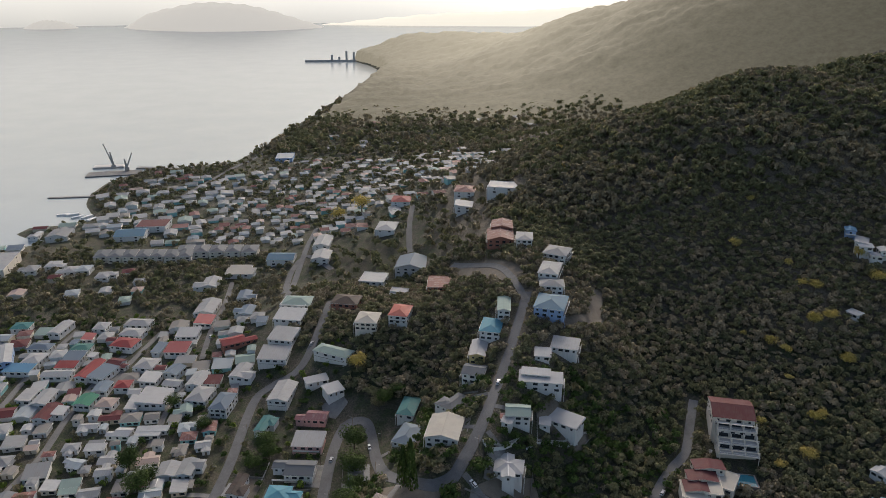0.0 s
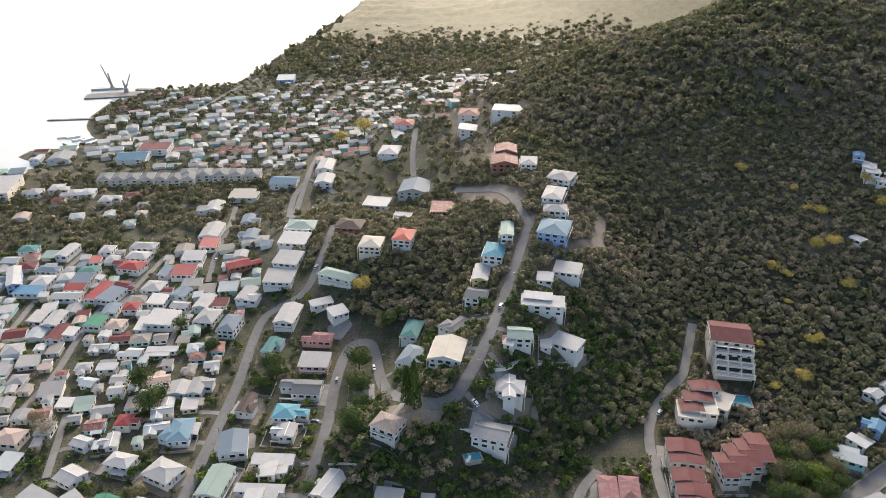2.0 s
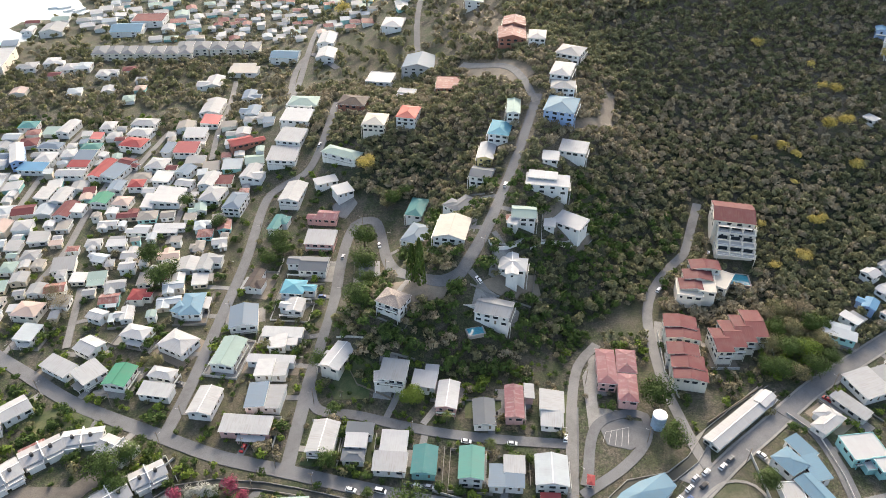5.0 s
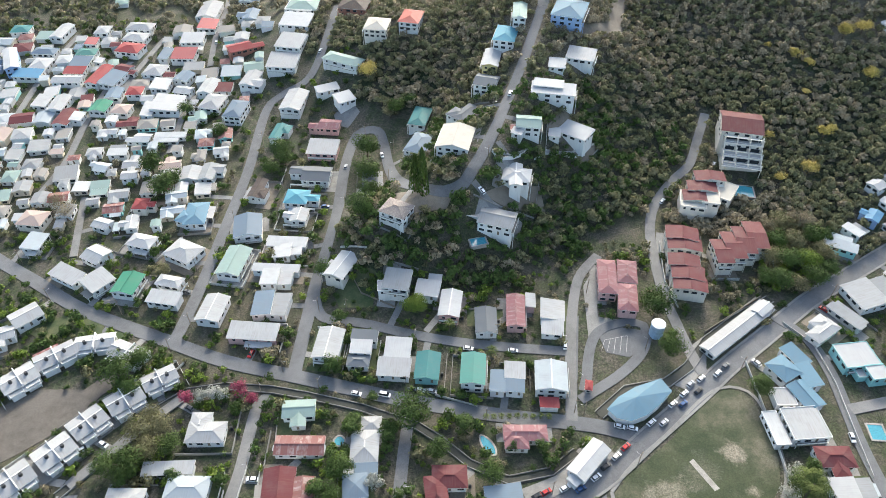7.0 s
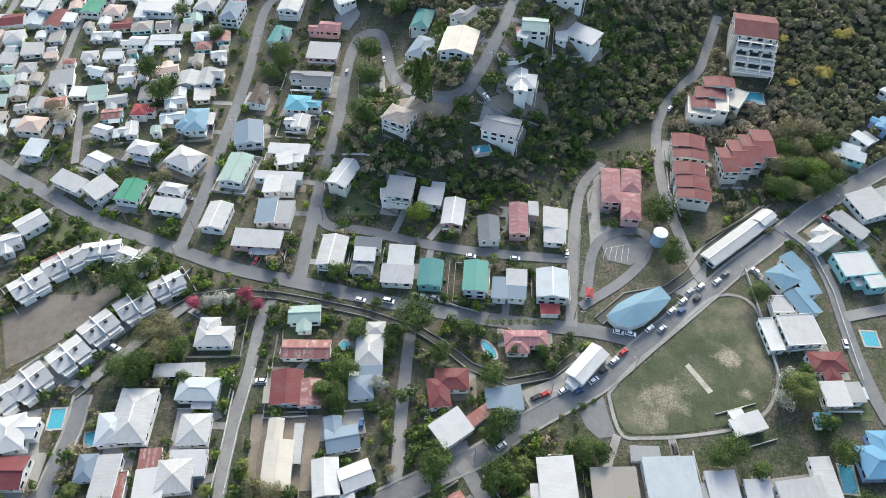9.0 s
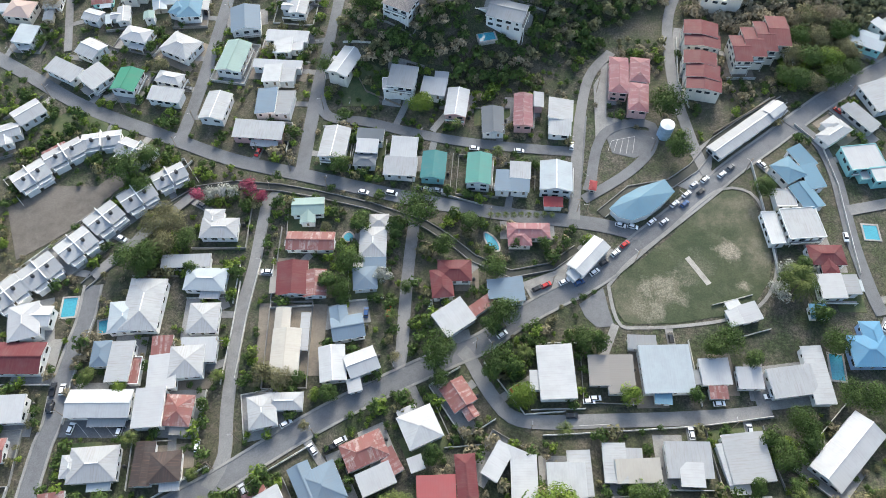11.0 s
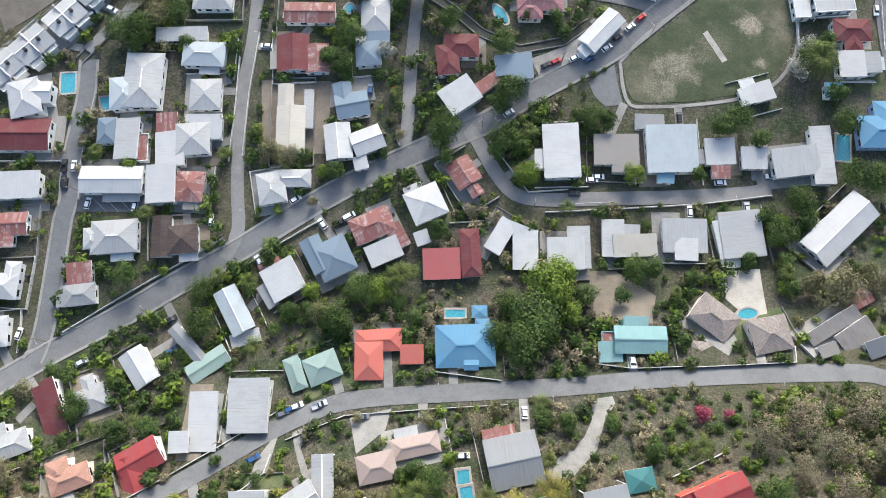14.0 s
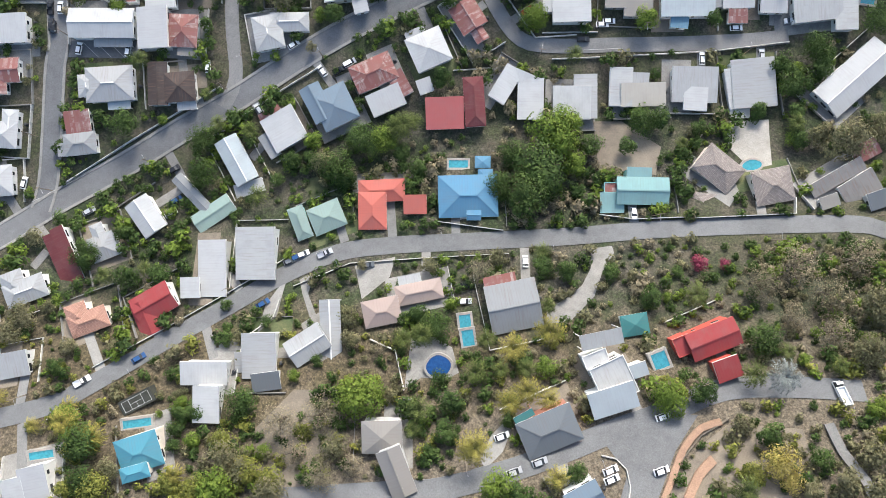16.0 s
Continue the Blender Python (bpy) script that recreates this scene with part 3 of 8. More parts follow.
def house(x, y, angle, w, d, eave, kind, colour, walls, *wings, far=False, plain=False, label=""):
    """A house at (x, y): its main block is w x d; wings are (dx, dy, turn, w, d, eave, kind, colour)."""
    c, s = math.cos(radians(angle)), math.sin(radians(angle))
    corners = [(x + c * u - s * v, y + s * u + c * v) for u in (-w / 2, w / 2) for v in (-d / 2, d / 2)]
    grounds = [ground_at(*p) for p in corners + [(x, y)]]
    z = grounds[-1]
    low = min(grounds) - 0.4 - z
    h = new("house")
    h.matrix_basis = pose(x, y, z, 0, 0, angle)
    stand(x, y, w / 2, d / 2, angle)
    if math.hypot(x, y) < 330:
        HOUSES.append((x, y, w, d, angle, h, eave, walls, low))
    pick = int(abs(x) * 7 + abs(y) * 13)
    if wings or far or plain or label or w * d < 88 or eave > 4.6 or kind not in ("hip", "gable", "mono", "flat"):
        wing(h, low, 0, 0, 0, w, d, eave, kind, colour, walls, windows=1 if far else 2)
    else:
        # an L- or T-shaped plan inside the same outline
        s1, s2 = (-1, 1)[pick % 2], (-1, 0, 1)[pick // 2 % 3]
        other = colour if pick % 4 or colour not in ("white", "pale", "grey") else "grey" if colour != "grey" else "pale"
        if kind in ("hip", "gable"):
            wing(h, low, 0, s1 * d * 0.16, 0, w, d * 0.68, eave, kind, colour, walls)
            wing(h, low, s2 * w * 0.21, -s1 * d * 0.13, 0, w * (0.55 if s2 else 0.48), d * 0.74, eave - 0.22, kind if w * 0.55 < d * 0.74 else "hip", colour, walls, windows=1)
        else:
            wing(h, low, s1 * w * 0.2, 0, 0, w * 0.6, d, eave, kind, colour, walls)
            wing(h, low, -s1 * w * 0.27, s2 * d * 0.1, 0, w * 0.46, d * (0.8 if s2 else 0.9), eave - 0.5, kind, other, walls, windows=1)
    for dx, dy, turn, ww, dd, ee, kk, cc in wings:
        gx, gy = x + c * dx - s * dy, y + s * dx + c * dy
        stand(gx, gy, ww / 2, dd / 2, angle + turn)
        wing(h, min(low, ground_at(gx, gy) - z - 2.0), dx, dy, turn, ww, dd, ee, kk, cc, walls, windows=1 if not far and min(ww, dd) > 5 else 0, open_sides=ee < 2.7)
    if eave > 4.4 and not far and 120 < y < 640:
        sides = ((w, d / 2, 0), (w, d / 2, 180), (d, w / 2, 90), (d, w / 2, 270))
        drop = [ground_at(x + math.sin(radians(angle + t)) * (r + 3), y - math.cos(radians(angle + t)) * (r + 3)) for _, r, t in sides]
        length, reach, turn = sides[drop.index(min(drop))]
        balcony(h, pose(0, 0, 0, 0, 0, turn), length * 0.42, reach - 0.5, eave, walls, low)
    shape = {"hip": "hipped", "gable": "gabled", "cross": "gabled", "flat": "flat", "mono": "low sloping", "pyramid": "pyramid", "gambrel": "hipped"}[kind]
    storeys = "two-storey" if 4.6 < eave < 7.5 else "tall" if eave >= 7.5 else "one-storey"
    return tagged(h, label or f"{walls} {storeys} house with a {WORD[colour]} {shape} roof", "house", "houses of the town")


def terraced_front(h, y0, y1, *levels):
    """Open terraces stepping down a block's front (towards -x): party walls, head beams, railings and dark doors of three flats a level."""
    for front, back, floor, tall in levels:
        for i in range(4):
            v = y0 + 0.2 + i / 3 * (y1 - y0 - 0.4)
            bm = bmesh.new()
            box(bm, front + 0.05, v - 0.18, floor, back, v + 0.18, floor + 1.05)
            box(bm, front + 0.05, v - 0.18, floor + 1.05, front + 0.4, v + 0.18, floor + tall)
            box(bm, front + (back - front) * 0.55, v - 0.18, floor + 1.05, back, v + 0.18, floor + tall)
            part("party_wall", mesh_of("party_wall", bm, WALL["cream"]), h)
        bm = bmesh.new()
        box(bm, front, y0, floor + tall, front + 0.42, y1, floor + tall + 0.3)
        part("head_beam", mesh_of("head_beam", bm, WALL["cream"]), h)
        bm = bmesh.new()
        box(bm, front - 0.25, y0 - 0.2, floor - 0.32, front + 0.3, y1 + 0.2, floor + 0.06)
        part("slab_edge", mesh_of("slab_edge", bm, WALL["cream"]), h)
        for i in range(3):
            v = y0 + 0.2 + (i + 0.5) / 3 * (y1 - y0 - 0.4)
            bm = bmesh.new()
            for k in range(9):
                e = v + (k / 8 - 0.5) * ((y1 - y0) / 3 - 0.6)
                box(bm, front + 0.12, e - 0.03, floor + 0.06, front + 0.18, e + 0.03, floor + 0.9)
            box(bm, front + 0.09, v - (y1 - y0) / 6 + 0.25, floor + 0.9, front + 0.21, v + (y1 - y0) / 6 - 0.25, floor + 1.0)
            part("railing", mesh_of("railing", bm, FRAME), h)
            part("glass_door", opening("glass_door", 4.6, 2.2, 3, GLASS), h, pose(back - 0.05, v, floor + 1.2, 0, 0, -90))


def road(name, width, *points, material=None, lift=0.22, kerb=False, label=""):
    """A strip of paving draped over the land along a smooth line through the points."""
    p = [Vector(q) for q in points]
    line = []
    for i in range(len(p) - 1):
        a, b, c, d = p[max(i - 1, 0)], p[i], p[i + 1], p[min(i + 2, len(p) - 1)]
        count = max(2, int((c - b).length / 3))
        for k in range(count):
            t = k / count
            line.append(0.5 * ((2 * b) + (c - a) * t + (2 * a - 5 * b + 4 * c - d) * t * t + (3 * b - a - 3 * c + d) * t ** 3))
    line.append(p[-1])
    for a, b in zip(line, line[1:]):
        for i in range(int((a.x - 12) // 30), int((a.x + 12) // 30) + 1):
            for j in range(int((a.y - 12) // 30), int((a.y + 12) // 30) + 1):
                LINE_CELLS.setdefault((i, j), []).append((a.x, a.y, b.x, b.y, width / 2))

    def strip(offsets, lifts, mat, title):
        verts, faces, n = [], [], len(offsets)
        for i, q in enumerate(line):
            way = (line[min(i + 1, len(line) - 1)] - line[max(i - 1, 0)]).normalized()
            side = Vector((way.y, -way.x))
            for o, up in zip(offsets, lifts):
                v = q + side * o
                verts.append((v.x, v.y, ground_at(v.x, v.y) + up))
        for i in range(len(line) - 1):
            for j in range(n - 1):
                a = i * n + j
                faces.append((a, a + n, a + n + 1, a + 1))
        return new(title, sheet(title, verts, faces, mat))

    h = width / 2
    ob = strip((-h, -h, -h / 2, 0, h / 2, h, h), (lift - 0.6, lift, lift, lift, lift, lift, lift - 0.6), material or ASPHALT, name)
    tagged(ob, label or "worn grey asphalt road through the town", "road", kind="structure")
    if kerb:
        for s in (-1, 1):
            o = (h + 0.02, h + 0.02, h + 0.25, h + 0.95, h + 0.95)
            offs = o if s > 0 else tuple(-v for v in reversed(o))
            ups = (lift - 0.5, lift + 0.16, lift + 0.16, lift + 0.14, lift - 0.6)
            k = strip(offs, ups if s > 0 else tuple(reversed(ups)), CONCRETE, "pavement")
            tagged(k, "narrow pale concrete pavement beside the road", "pavement", kind="structure")
    return ob


def marking(width, *points, dash=0.0, lift=0.25):
    """White paint along a straight piece of road."""
    verts, faces = [], []
    for a, b in zip(points, points[1:]):
        a, b = Vector(a), Vector(b)
        way = (b - a).normalized()
        side = Vector((way.y, -way.x)) * width / 2
        length, s = (b - a).length, 0.0
        while s < length:
            e = min(s + (dash or 3.0), length)
            k = len(verts)
            for q in (a + way * s - side, a + way * s + side, a + way * e + side, a + way * e - side):
                verts.append((q.x, q.y, ground_at(q.x, q.y) + lift))
            faces.append((k, k + 1, k + 2, k + 3))
            s = e + dash
    return tagged(new("road_marking", sheet("road_marking", verts, faces, KERB)), "faded white paint line on the asphalt", "road marking", kind="structure")


def patch(name, material, *points, lift=0.12, label="", category="", paved=False):
    """A piece of surface draped over the land inside a closed outline."""
    poly = [Vector(q) for q in points]
    bm = bmesh.new()
    vs = [bm.verts.new((q.x, q.y, 0)) for q in poly]
    f = bm.faces.new(vs)
    f.normal_update()
    if f.normal.z < 0:
        f.normal_flip()
    bmesh.ops.triangulate(bm, faces=list(bm.faces))
    for _ in range(4):
        long = [e for e in bm.edges if e.calc_length() > 5.0]
        if not long:
            break
        bmesh.ops.subdivide_edges(bm, edges=long, cuts=1)
        bmesh.ops.triangulate(bm, faces=list(bm.faces))
    for v in bm.verts:
        v.co.z = ground_at(v.co.x, v.co.y) + lift
    if paved:
        for f in bm.faces:
            c = f.calc_center_median()
            PAVED_CELLS.setdefault((int(c.x // 6), int(c.y // 6)), []).append([v.co.xy for v in f.verts])
    rim = [e for e in bm.edges if e.is_boundary]
    made = bmesh.ops.extrude_edge_only(bm, edges=rim)["geom"]
    for v in made:
        if isinstance(v, bmesh.types.BMVert):
            v.co.z -= lift + 0.4
    return tagged(new(name, mesh_of(name, bm, material)), label, category, kind="structure")


def boundary_wall(height_, thick, material, *points, label="", name="boundary_wall"):
    bm = bmesh.new()
    for a, b in zip(points, points[1:]):
        a, b = Vector(a), Vector(b)
        count = max(1, int((b - a).length / 5))
        way = (b - a).normalized()
        side = Vector((way.y, -way.x)) * thick / 2
        for i in range(count):
            p, q = a.lerp(b, i / count), a.lerp(b, (i + 1) / count)
            zp, zq = ground_at(p.x, p.y), ground_at(q.x, q.y)
            pts = [(p - side, zp), (q - side, zq), (q + side, zq), (p + side, zp)]
            lo = [bm.verts.new((v.x, v.y, z - 0.5)) for v, z in pts]
            hi = [bm.verts.new((v.x, v.y, z + height_)) for v, z in pts]
            bm.faces.new(hi)
            for k in range(4):
                bm.faces.new((lo[k], lo[(k + 1) % 4], hi[(k + 1) % 4], hi[k]))
    bmesh.ops.recalc_face_normals(bm, faces=list(bm.faces))
    return tagged(new(name, mesh_of(name, bm, material)), label or "low painted masonry wall along a plot", "wall")


def pool(x, y, angle, w, d, material=None, round_=False, label=""):
    """A swimming pool: a paved rim round a sunken sheet of water."""
    h = new("swimming_pool")
    z = max(ground_at(x, y), ground_at(x + w / 2, y), ground_at(x - w / 2, y), ground_at(x, y + d / 2), ground_at(x, y - d / 2)) + 0.25
    h.matrix_basis = pose(x, y, z, 0, 0, angle)
    n = 28 if round_ else 4
    bend = [(math.cos(i * math.tau / n), math.sin(i * math.tau / n)) for i in range(n)] if round_ else [(-1, -1), (1, -1), (1, 1), (-1, 1)]
    if round_:
        inner = [(u * w / 2, v * d / 2 * (1 - 0.28 * math.cos(math.atan2(v, u)) ** 2 * (v > 0)), 0) for u, v in bend]
    else:
        inner = [(u * w / 2, v * d / 2, 0) for u, v in bend]
    outer = [(u * (1 + 1.4 / w), v * (1 + 1.4 / d), 0) for u, v, _ in inner]
    bm = bmesh.new()
    i0, o0 = [bm.verts.new(p) for p in inner], [bm.verts.new(p) for p in outer]
    i1, o1 = [bm.verts.new((u, v, -0.35)) for u, v, _ in inner], [bm.verts.new((u, v, -2.0)) for u, v, _ in outer]
    for i in range(n):
        j = (i + 1) % n
        bm.faces.new((o0[i], o0[j], i0[j], i0[i]))
        bm.faces.new((i0[i], i0[j], i1[j], i1[i]))
        bm.faces.new((o1[i], o1[j], o0[j], o0[i]))
    part("coping", mesh_of("coping", bm, PALE_PAVING), h)
    bm = bmesh.new()
    bm.faces.new([bm.verts.new((u, v, -0.16)) for u, v, _ in inner])
    part("water", mesh_of("water", bm, material or WATER), h)
    stand(x, y, w / 2 + 1, d / 2 + 1, angle)
    return tagged(h, label or "turquoise swimming pool with a pale paved rim", "swimming pool")


def car_model(kind, colour):
    """A car along +y, wheels on z = 0."""
    L, W, H = {"car": (4.3, 1.75, 1.45), "pickup": (5.1, 1.85, 1.75), "van": (4.9, 1.85, 1.95), "truck": (7.2, 2.3, 2.8)}[kind]
    h = new({"car": "car", "pickup": "pickup_truck", "van": "van", "truck": "lorry"}[kind])
    bm = bmesh.new()
    body = [(-L / 2, 0.45), (-L / 2, 0.85), (-L / 2 + 0.15, 0.95), (L / 2 - 1.1, 0.95), (L / 2 - 0.12, 0.78), (L / 2, 0.5), (L / 2 - 0.05, 0.28), (-L / 2 + 0.05, 0.28)]
    if kind == "truck":
        body = [(-L / 2, 0.6), (-L / 2, 1.0), (L / 2, 1.0), (L / 2, 0.5)]
    for s in (-1, 1):
        f = [bm.verts.new((s * W / 2 * (0.93 if z > 0.9 else 1), y, z)) for y, z in body]
        bm.faces.new(f if s > 0 else f[::-1])
    bm.verts.ensure_lookup_table()
    n = len(body)
    for i in range(n):
        j = (i + 1) % n
        bm.faces.new((bm.verts[i], bm.verts[j], bm.verts[n + j], bm.verts[n + i]))
    bmesh.ops.recalc_face_normals(bm, faces=list(bm.faces))
    part("body", mesh_of("body", bm, PAINT[colour]), h)
    y0, y1 = {"car": (-L / 2 + 0.25, L / 2 - 1.0), "pickup": (-0.5, L / 2 - 1.2), "van": (-L / 2 + 0.05, L / 2 - 0.8), "truck": (L / 2 - 1.9, L / 2 - 0.1)}[kind]
    base, top = (0.95, H - 0.04) if kind != "truck" else (1.0, 2.3)
    bm = bmesh.new()
    lo = [(-W / 2 * 0.92, y0), (W / 2 * 0.92, y0), (W / 2 * 0.92, y1), (-W / 2 * 0.92, y1)]
    hi = [(-W / 2 * 0.74, y0 + 0.45), (W / 2 * 0.74, y0 + 0.45), (W / 2 * 0.74, y1 - 0.75), (-W / 2 * 0.74, y1 - 0.75)]
    a, b = [bm.verts.new((*p, base - 0.01)) for p in lo], [bm.verts.new((*p, top)) for p in hi]
    for i in range(4):
        bm.faces.new((a[i], a[(i + 1) % 4], b[(i + 1) % 4], b[i]))
    bm.faces.new(b)
    part("cabin_glass", mesh_of("cabin_glass", bm, GLASS), h, None, "dark tinted glass")
    bm = bmesh.new()
    box(bm, -W / 2 * 0.74, y0 + 0.42, top - 0.01, W / 2 * 0.74, y1 - 0.72, top + 0.05)
    part("roof", mesh_of("roof", bm, PAINT[colour]), h)
    if kind in ("pickup", "truck"):
        bm = bmesh.new()
        end = y0 - 0.1
        for x0, yy0, x1, yy1 in ((-W / 2, -L / 2, -W / 2 + 0.1, end), (W / 2 - 0.1, -L / 2, W / 2, end), (-W / 2 + 0.1, -L / 2, W / 2 - 0.1, -L / 2 + 0.1), (-W / 2 + 0.1, end - 0.1, W / 2 - 0.1, end)):
            box(bm, x0, yy0, 0.96, x1, yy1, 1.35 if kind == "pickup" else 1.9)
        part("cargo_bed", mesh_of("cargo_bed", bm, PAINT[colour]), h)
    wheel = bmesh.new()
    bmesh.ops.create_cone(wheel, cap_ends=True, segments=12, radius1=0.33, radius2=0.33, depth=0.22, matrix=Matrix.Rotation(radians(90), 4, "Y"))
    me = mesh_of("wheel", wheel, TYRE)
    for sx in (-1, 1):
        for sy in (-1, 1):
            part("wheel", me, h, pose(sx * (W / 2 - 0.11), sy * L * 0.31, 0.33))
    return tagged(h, f"{colour} {'saloon car' if kind == 'car' else 'lorry' if kind == 'truck' else kind} parked beside the road", "car" if kind in ("car", "van") else "truck", "cars in the streets")


CARS = {}


def car(x, y, angle, colour="white", kind="car", lift=0.23):
    z = ground_at(x, y) + lift
    dx, dy = -math.sin(radians(angle)), math.cos(radians(angle))
    tilt = math.degrees(math.atan2(ground_at(x + dx * 1.5, y + dy * 1.5) - ground_at(x - dx * 1.5, y - dy * 1.5), 3.0))
    m = pose(x, y, z, 0, 0, angle) @ pose(0, 0, 0, tilt)
    if (kind, colour) in CARS:
        copy_thing(CARS[kind, colour], m)
    else:
        CARS[kind, colour] = car_model(kind, colour)
        CARS[kind, colour].matrix_basis = m


# ---- plants ----
def trunk_bm(height_, radius, rng, limbs=4, spread=2.0):
    bm = bmesh.new()

    def limb(a, b, ra, rb, n=6):
        d = (b - a).normalized()
        u = d.orthogonal().normalized()
        v = d.cross(u)
        r0 = [bm.verts.new(a + (u * math.cos(k * math.tau / n) + v * math.sin(k * math.tau / n)) * ra) for k in range(n)]
        r1 = [bm.verts.new(b + (u * math.cos(k * math.tau / n) + v * math.sin(k * math.tau / n)) * rb) for k in range(n)]
        for k in range(n):
            bm.faces.new((r0[k], r0[(k + 1) % n], r1[(k + 1) % n], r1[k]))

    fork = Vector((rng.uniform(-0.2, 0.2), rng.uniform(-0.2, 0.2), height_ * 0.42))
    limb(Vector((0, 0, -0.6)), fork, radius, radius * 0.7)
    for i in range(limbs):
        a = (i + rng.random() * 0.6) * math.tau / limbs
        limb(fork, Vector((math.cos(a) * spread, math.sin(a) * spread, height_ * rng.uniform(0.62, 0.85))), radius * 0.55, radius * 0.16)
    return bm


def leaf_cloud(rng, count, radius, height_, base, leaf, lumps=7, single=False, low=-0.55, crisp=1.1):
    """Small folded leaf clumps over the skins of several lumps: vertices and faces."""
    centres = []
    for i in range(lumps):
        a = i * 2.4 + rng.random()
        r = radius * 0.55 * math.sqrt((i + 0.3) / lumps) * rng.uniform(0.85, 1.2)
        centres.append((Vector((math.cos(a) * r, math.sin(a) * r, base + height_ * rng.uniform(0.3, 0.72))), radius * rng.uniform(0.36, 0.58)))
    middle = Vector((0, 0, base + height_ * 0.3))
    verts, faces, normals = [], [], []
    for i in range(count):
        c, r = centres[i % lumps]
        z = rng.uniform(low, 1.0)
        a = rng.random() * math.tau
        out = Vector((math.cos(a) * math.sqrt(max(0, 1 - z * z)), math.sin(a) * math.sqrt(max(0, 1 - z * z)), z))
        p = c + Vector((out.x * r, out.y * r, out.z * r * height_ / radius * 0.62)) * rng.uniform(0.62, 1.08)
        up = (out + Vector((rng.uniform(-0.4, 0.4), rng.uniform(-0.4, 0.4), rng.uniform(-0.2, 0.5)))).normalized()
        u = up.orthogonal().normalized()
        u = (Matrix.Rotation(rng.random() * math.tau, 3, up) @ u)
        v = up.cross(u)
        s = leaf * rng.uniform(0.6, 1.25)
        k = len(verts)
        soft = (out + (p - middle).normalized() * 0.25 + up * crisp).normalized()
        normals += [soft] * (3 if single else 4)
        verts += [p - u * s, p - v * s * 0.55 - up * s * 0.15, p + u * s, p + v * s * 0.55 - up * s * 0.15]
        if single:
            verts[k + 3 :] = []
            verts[k + 1] = p + v * s * 1.05
            faces.append((k, k + 2, k + 1))
        else:
            faces += [(k, k + 1, k + 2), (k, k + 2, k + 3)]
    return verts, faces, normals


TREES = {}


def tree_model(kind, variant, broad=False):
    rng = random.Random(f"{kind}{variant}")
    h = new({"palm": "palm_tree", "gold": "palm_tree", "silver": "palm_tree"}.get(kind, "tree"))
    if kind in ("palm", "gold", "silver"):
        bm = bmesh.new()
        bmesh.ops.create_cone(bm, cap_ends=True, segments=7, radius1=0.22, radius2=0.14, depth=6.0, matrix=Matrix.Translation((0, 0, 2.5)))
        part("trunk", mesh_of("trunk", bm, BARK), h)
        verts, faces = [], []
        for i in range(26):
            a = i * 2.399
            lift = rng.uniform(0.1, 0.95)
            way, side = Vector((math.cos(a), math.sin(a), 0)), Vector((-math.sin(a), math.cos(a), 0))
            length = rng.uniform(2.6, 3.4)
            spine = [Vector((0, 0, 5.4)) + way * length * t + Vector((0, 0, lift * 1.7 * math.sin(t * 2.2) - 1.5 * t * t)) for t in (0, 0.2, 0.4, 0.6, 0.8, 1.0)]
            for (p, q), wide in zip(zip(spine, spine[1:]), (0.35, 0.6, 0.6, 0.5, 0.3)):
                for s in (-1, 1):
                    for e in (0.1, 0.55):
                        r = p.lerp(q, e)
                        k = len(verts)
                        verts += [r, r + (q - p) * 0.34, r + side * s * wide + (q - p) * 0.75 - Vector((0, 0, 0.18))]
                        faces.append((k, k + 1, k + 2))
        part("crown", sheet("crown", verts, faces, LEAF[kind]), h)
        words = {"palm": "palm tree with drooping green fronds", "gold": "palm tree with yellowing golden fronds", "silver": "fan palm with silvery grey fronds"}[kind]
        return tagged(h, words, "palm tree", "palms in the gardens")
    if kind == "cypress":
        verts, faces = [], []
        for i in range(420):
            t = rng.random()
            a, r = rng.random() * math.tau, 1.15 * (1 - t) ** 0.7 + 0.1
            p = Vector((math.cos(a) * r, math.sin(a) * r, 0.4 + t * 9.5))
            k = len(verts)
            verts += [p + Vector((rng.uniform(-0.3, 0.3), rng.uniform(-0.3, 0.3), -0.3)), p + Vector((math.sin(a) * 0.3, -math.cos(a) * 0.3, 0.1)), p + Vector((math.cos(a) * 0.1, math.sin(a) * 0.1, 0.7))]
            faces.append((k, k + 1, k + 2))
        part("trunk", mesh_of("trunk", trunk_bm(5, 0.2, rng, 2, 0.2), BARK), h)
        part("crown", sheet("crown", verts, faces, LEAF["green"]), h)
        return tagged(h, "tall narrow dark green cypress tree", "tree", "cypresses at the bend")
    size = {"green": 1350, "bright": 1600, "lime": 1400, "olive": 1100, "dry": 900, "yellow": 1100, "pink": 900, "pale": 900}[kind]
    leaf = {"dry": 0.22, "yellow": 0.28}.get(kind, 0.33)
    if broad:
        verts, faces, normals = leaf_cloud(rng, int(size * 1.9), 4.0, 4.6, 1.4, leaf * 0.68, 19)
    else:
        verts, faces, normals = leaf_cloud(rng, size, 4.0, 5.0, 1.4, leaf, 11)
    part("trunk", mesh_of("trunk", trunk_bm(6, 0.26, rng, 5, 2.3), BARK), h)
    crown = sheet("crown", verts, faces, LEAF[kind], True)
    crown.normals_split_custom_set_from_vertices(normals)
    part("crown", crown, h)
    words = {"green": "broad dark green mango tree in a garden", "bright": "leafy bright green tree in a garden", "lime": "yellowish green leafy tree", "olive": "dusty olive green tree", "dry": "bare greyish brown dry-season tree",
             "yellow": "tree covered in yellow blossom", "pink": "shrub with pink bougainvillea blossom", "pale": "shrub with white blossom"}[kind]
    return tagged(h, words, "tree", {"yellow": "blossoming trees on the hillside"}.get(kind, "garden trees"))


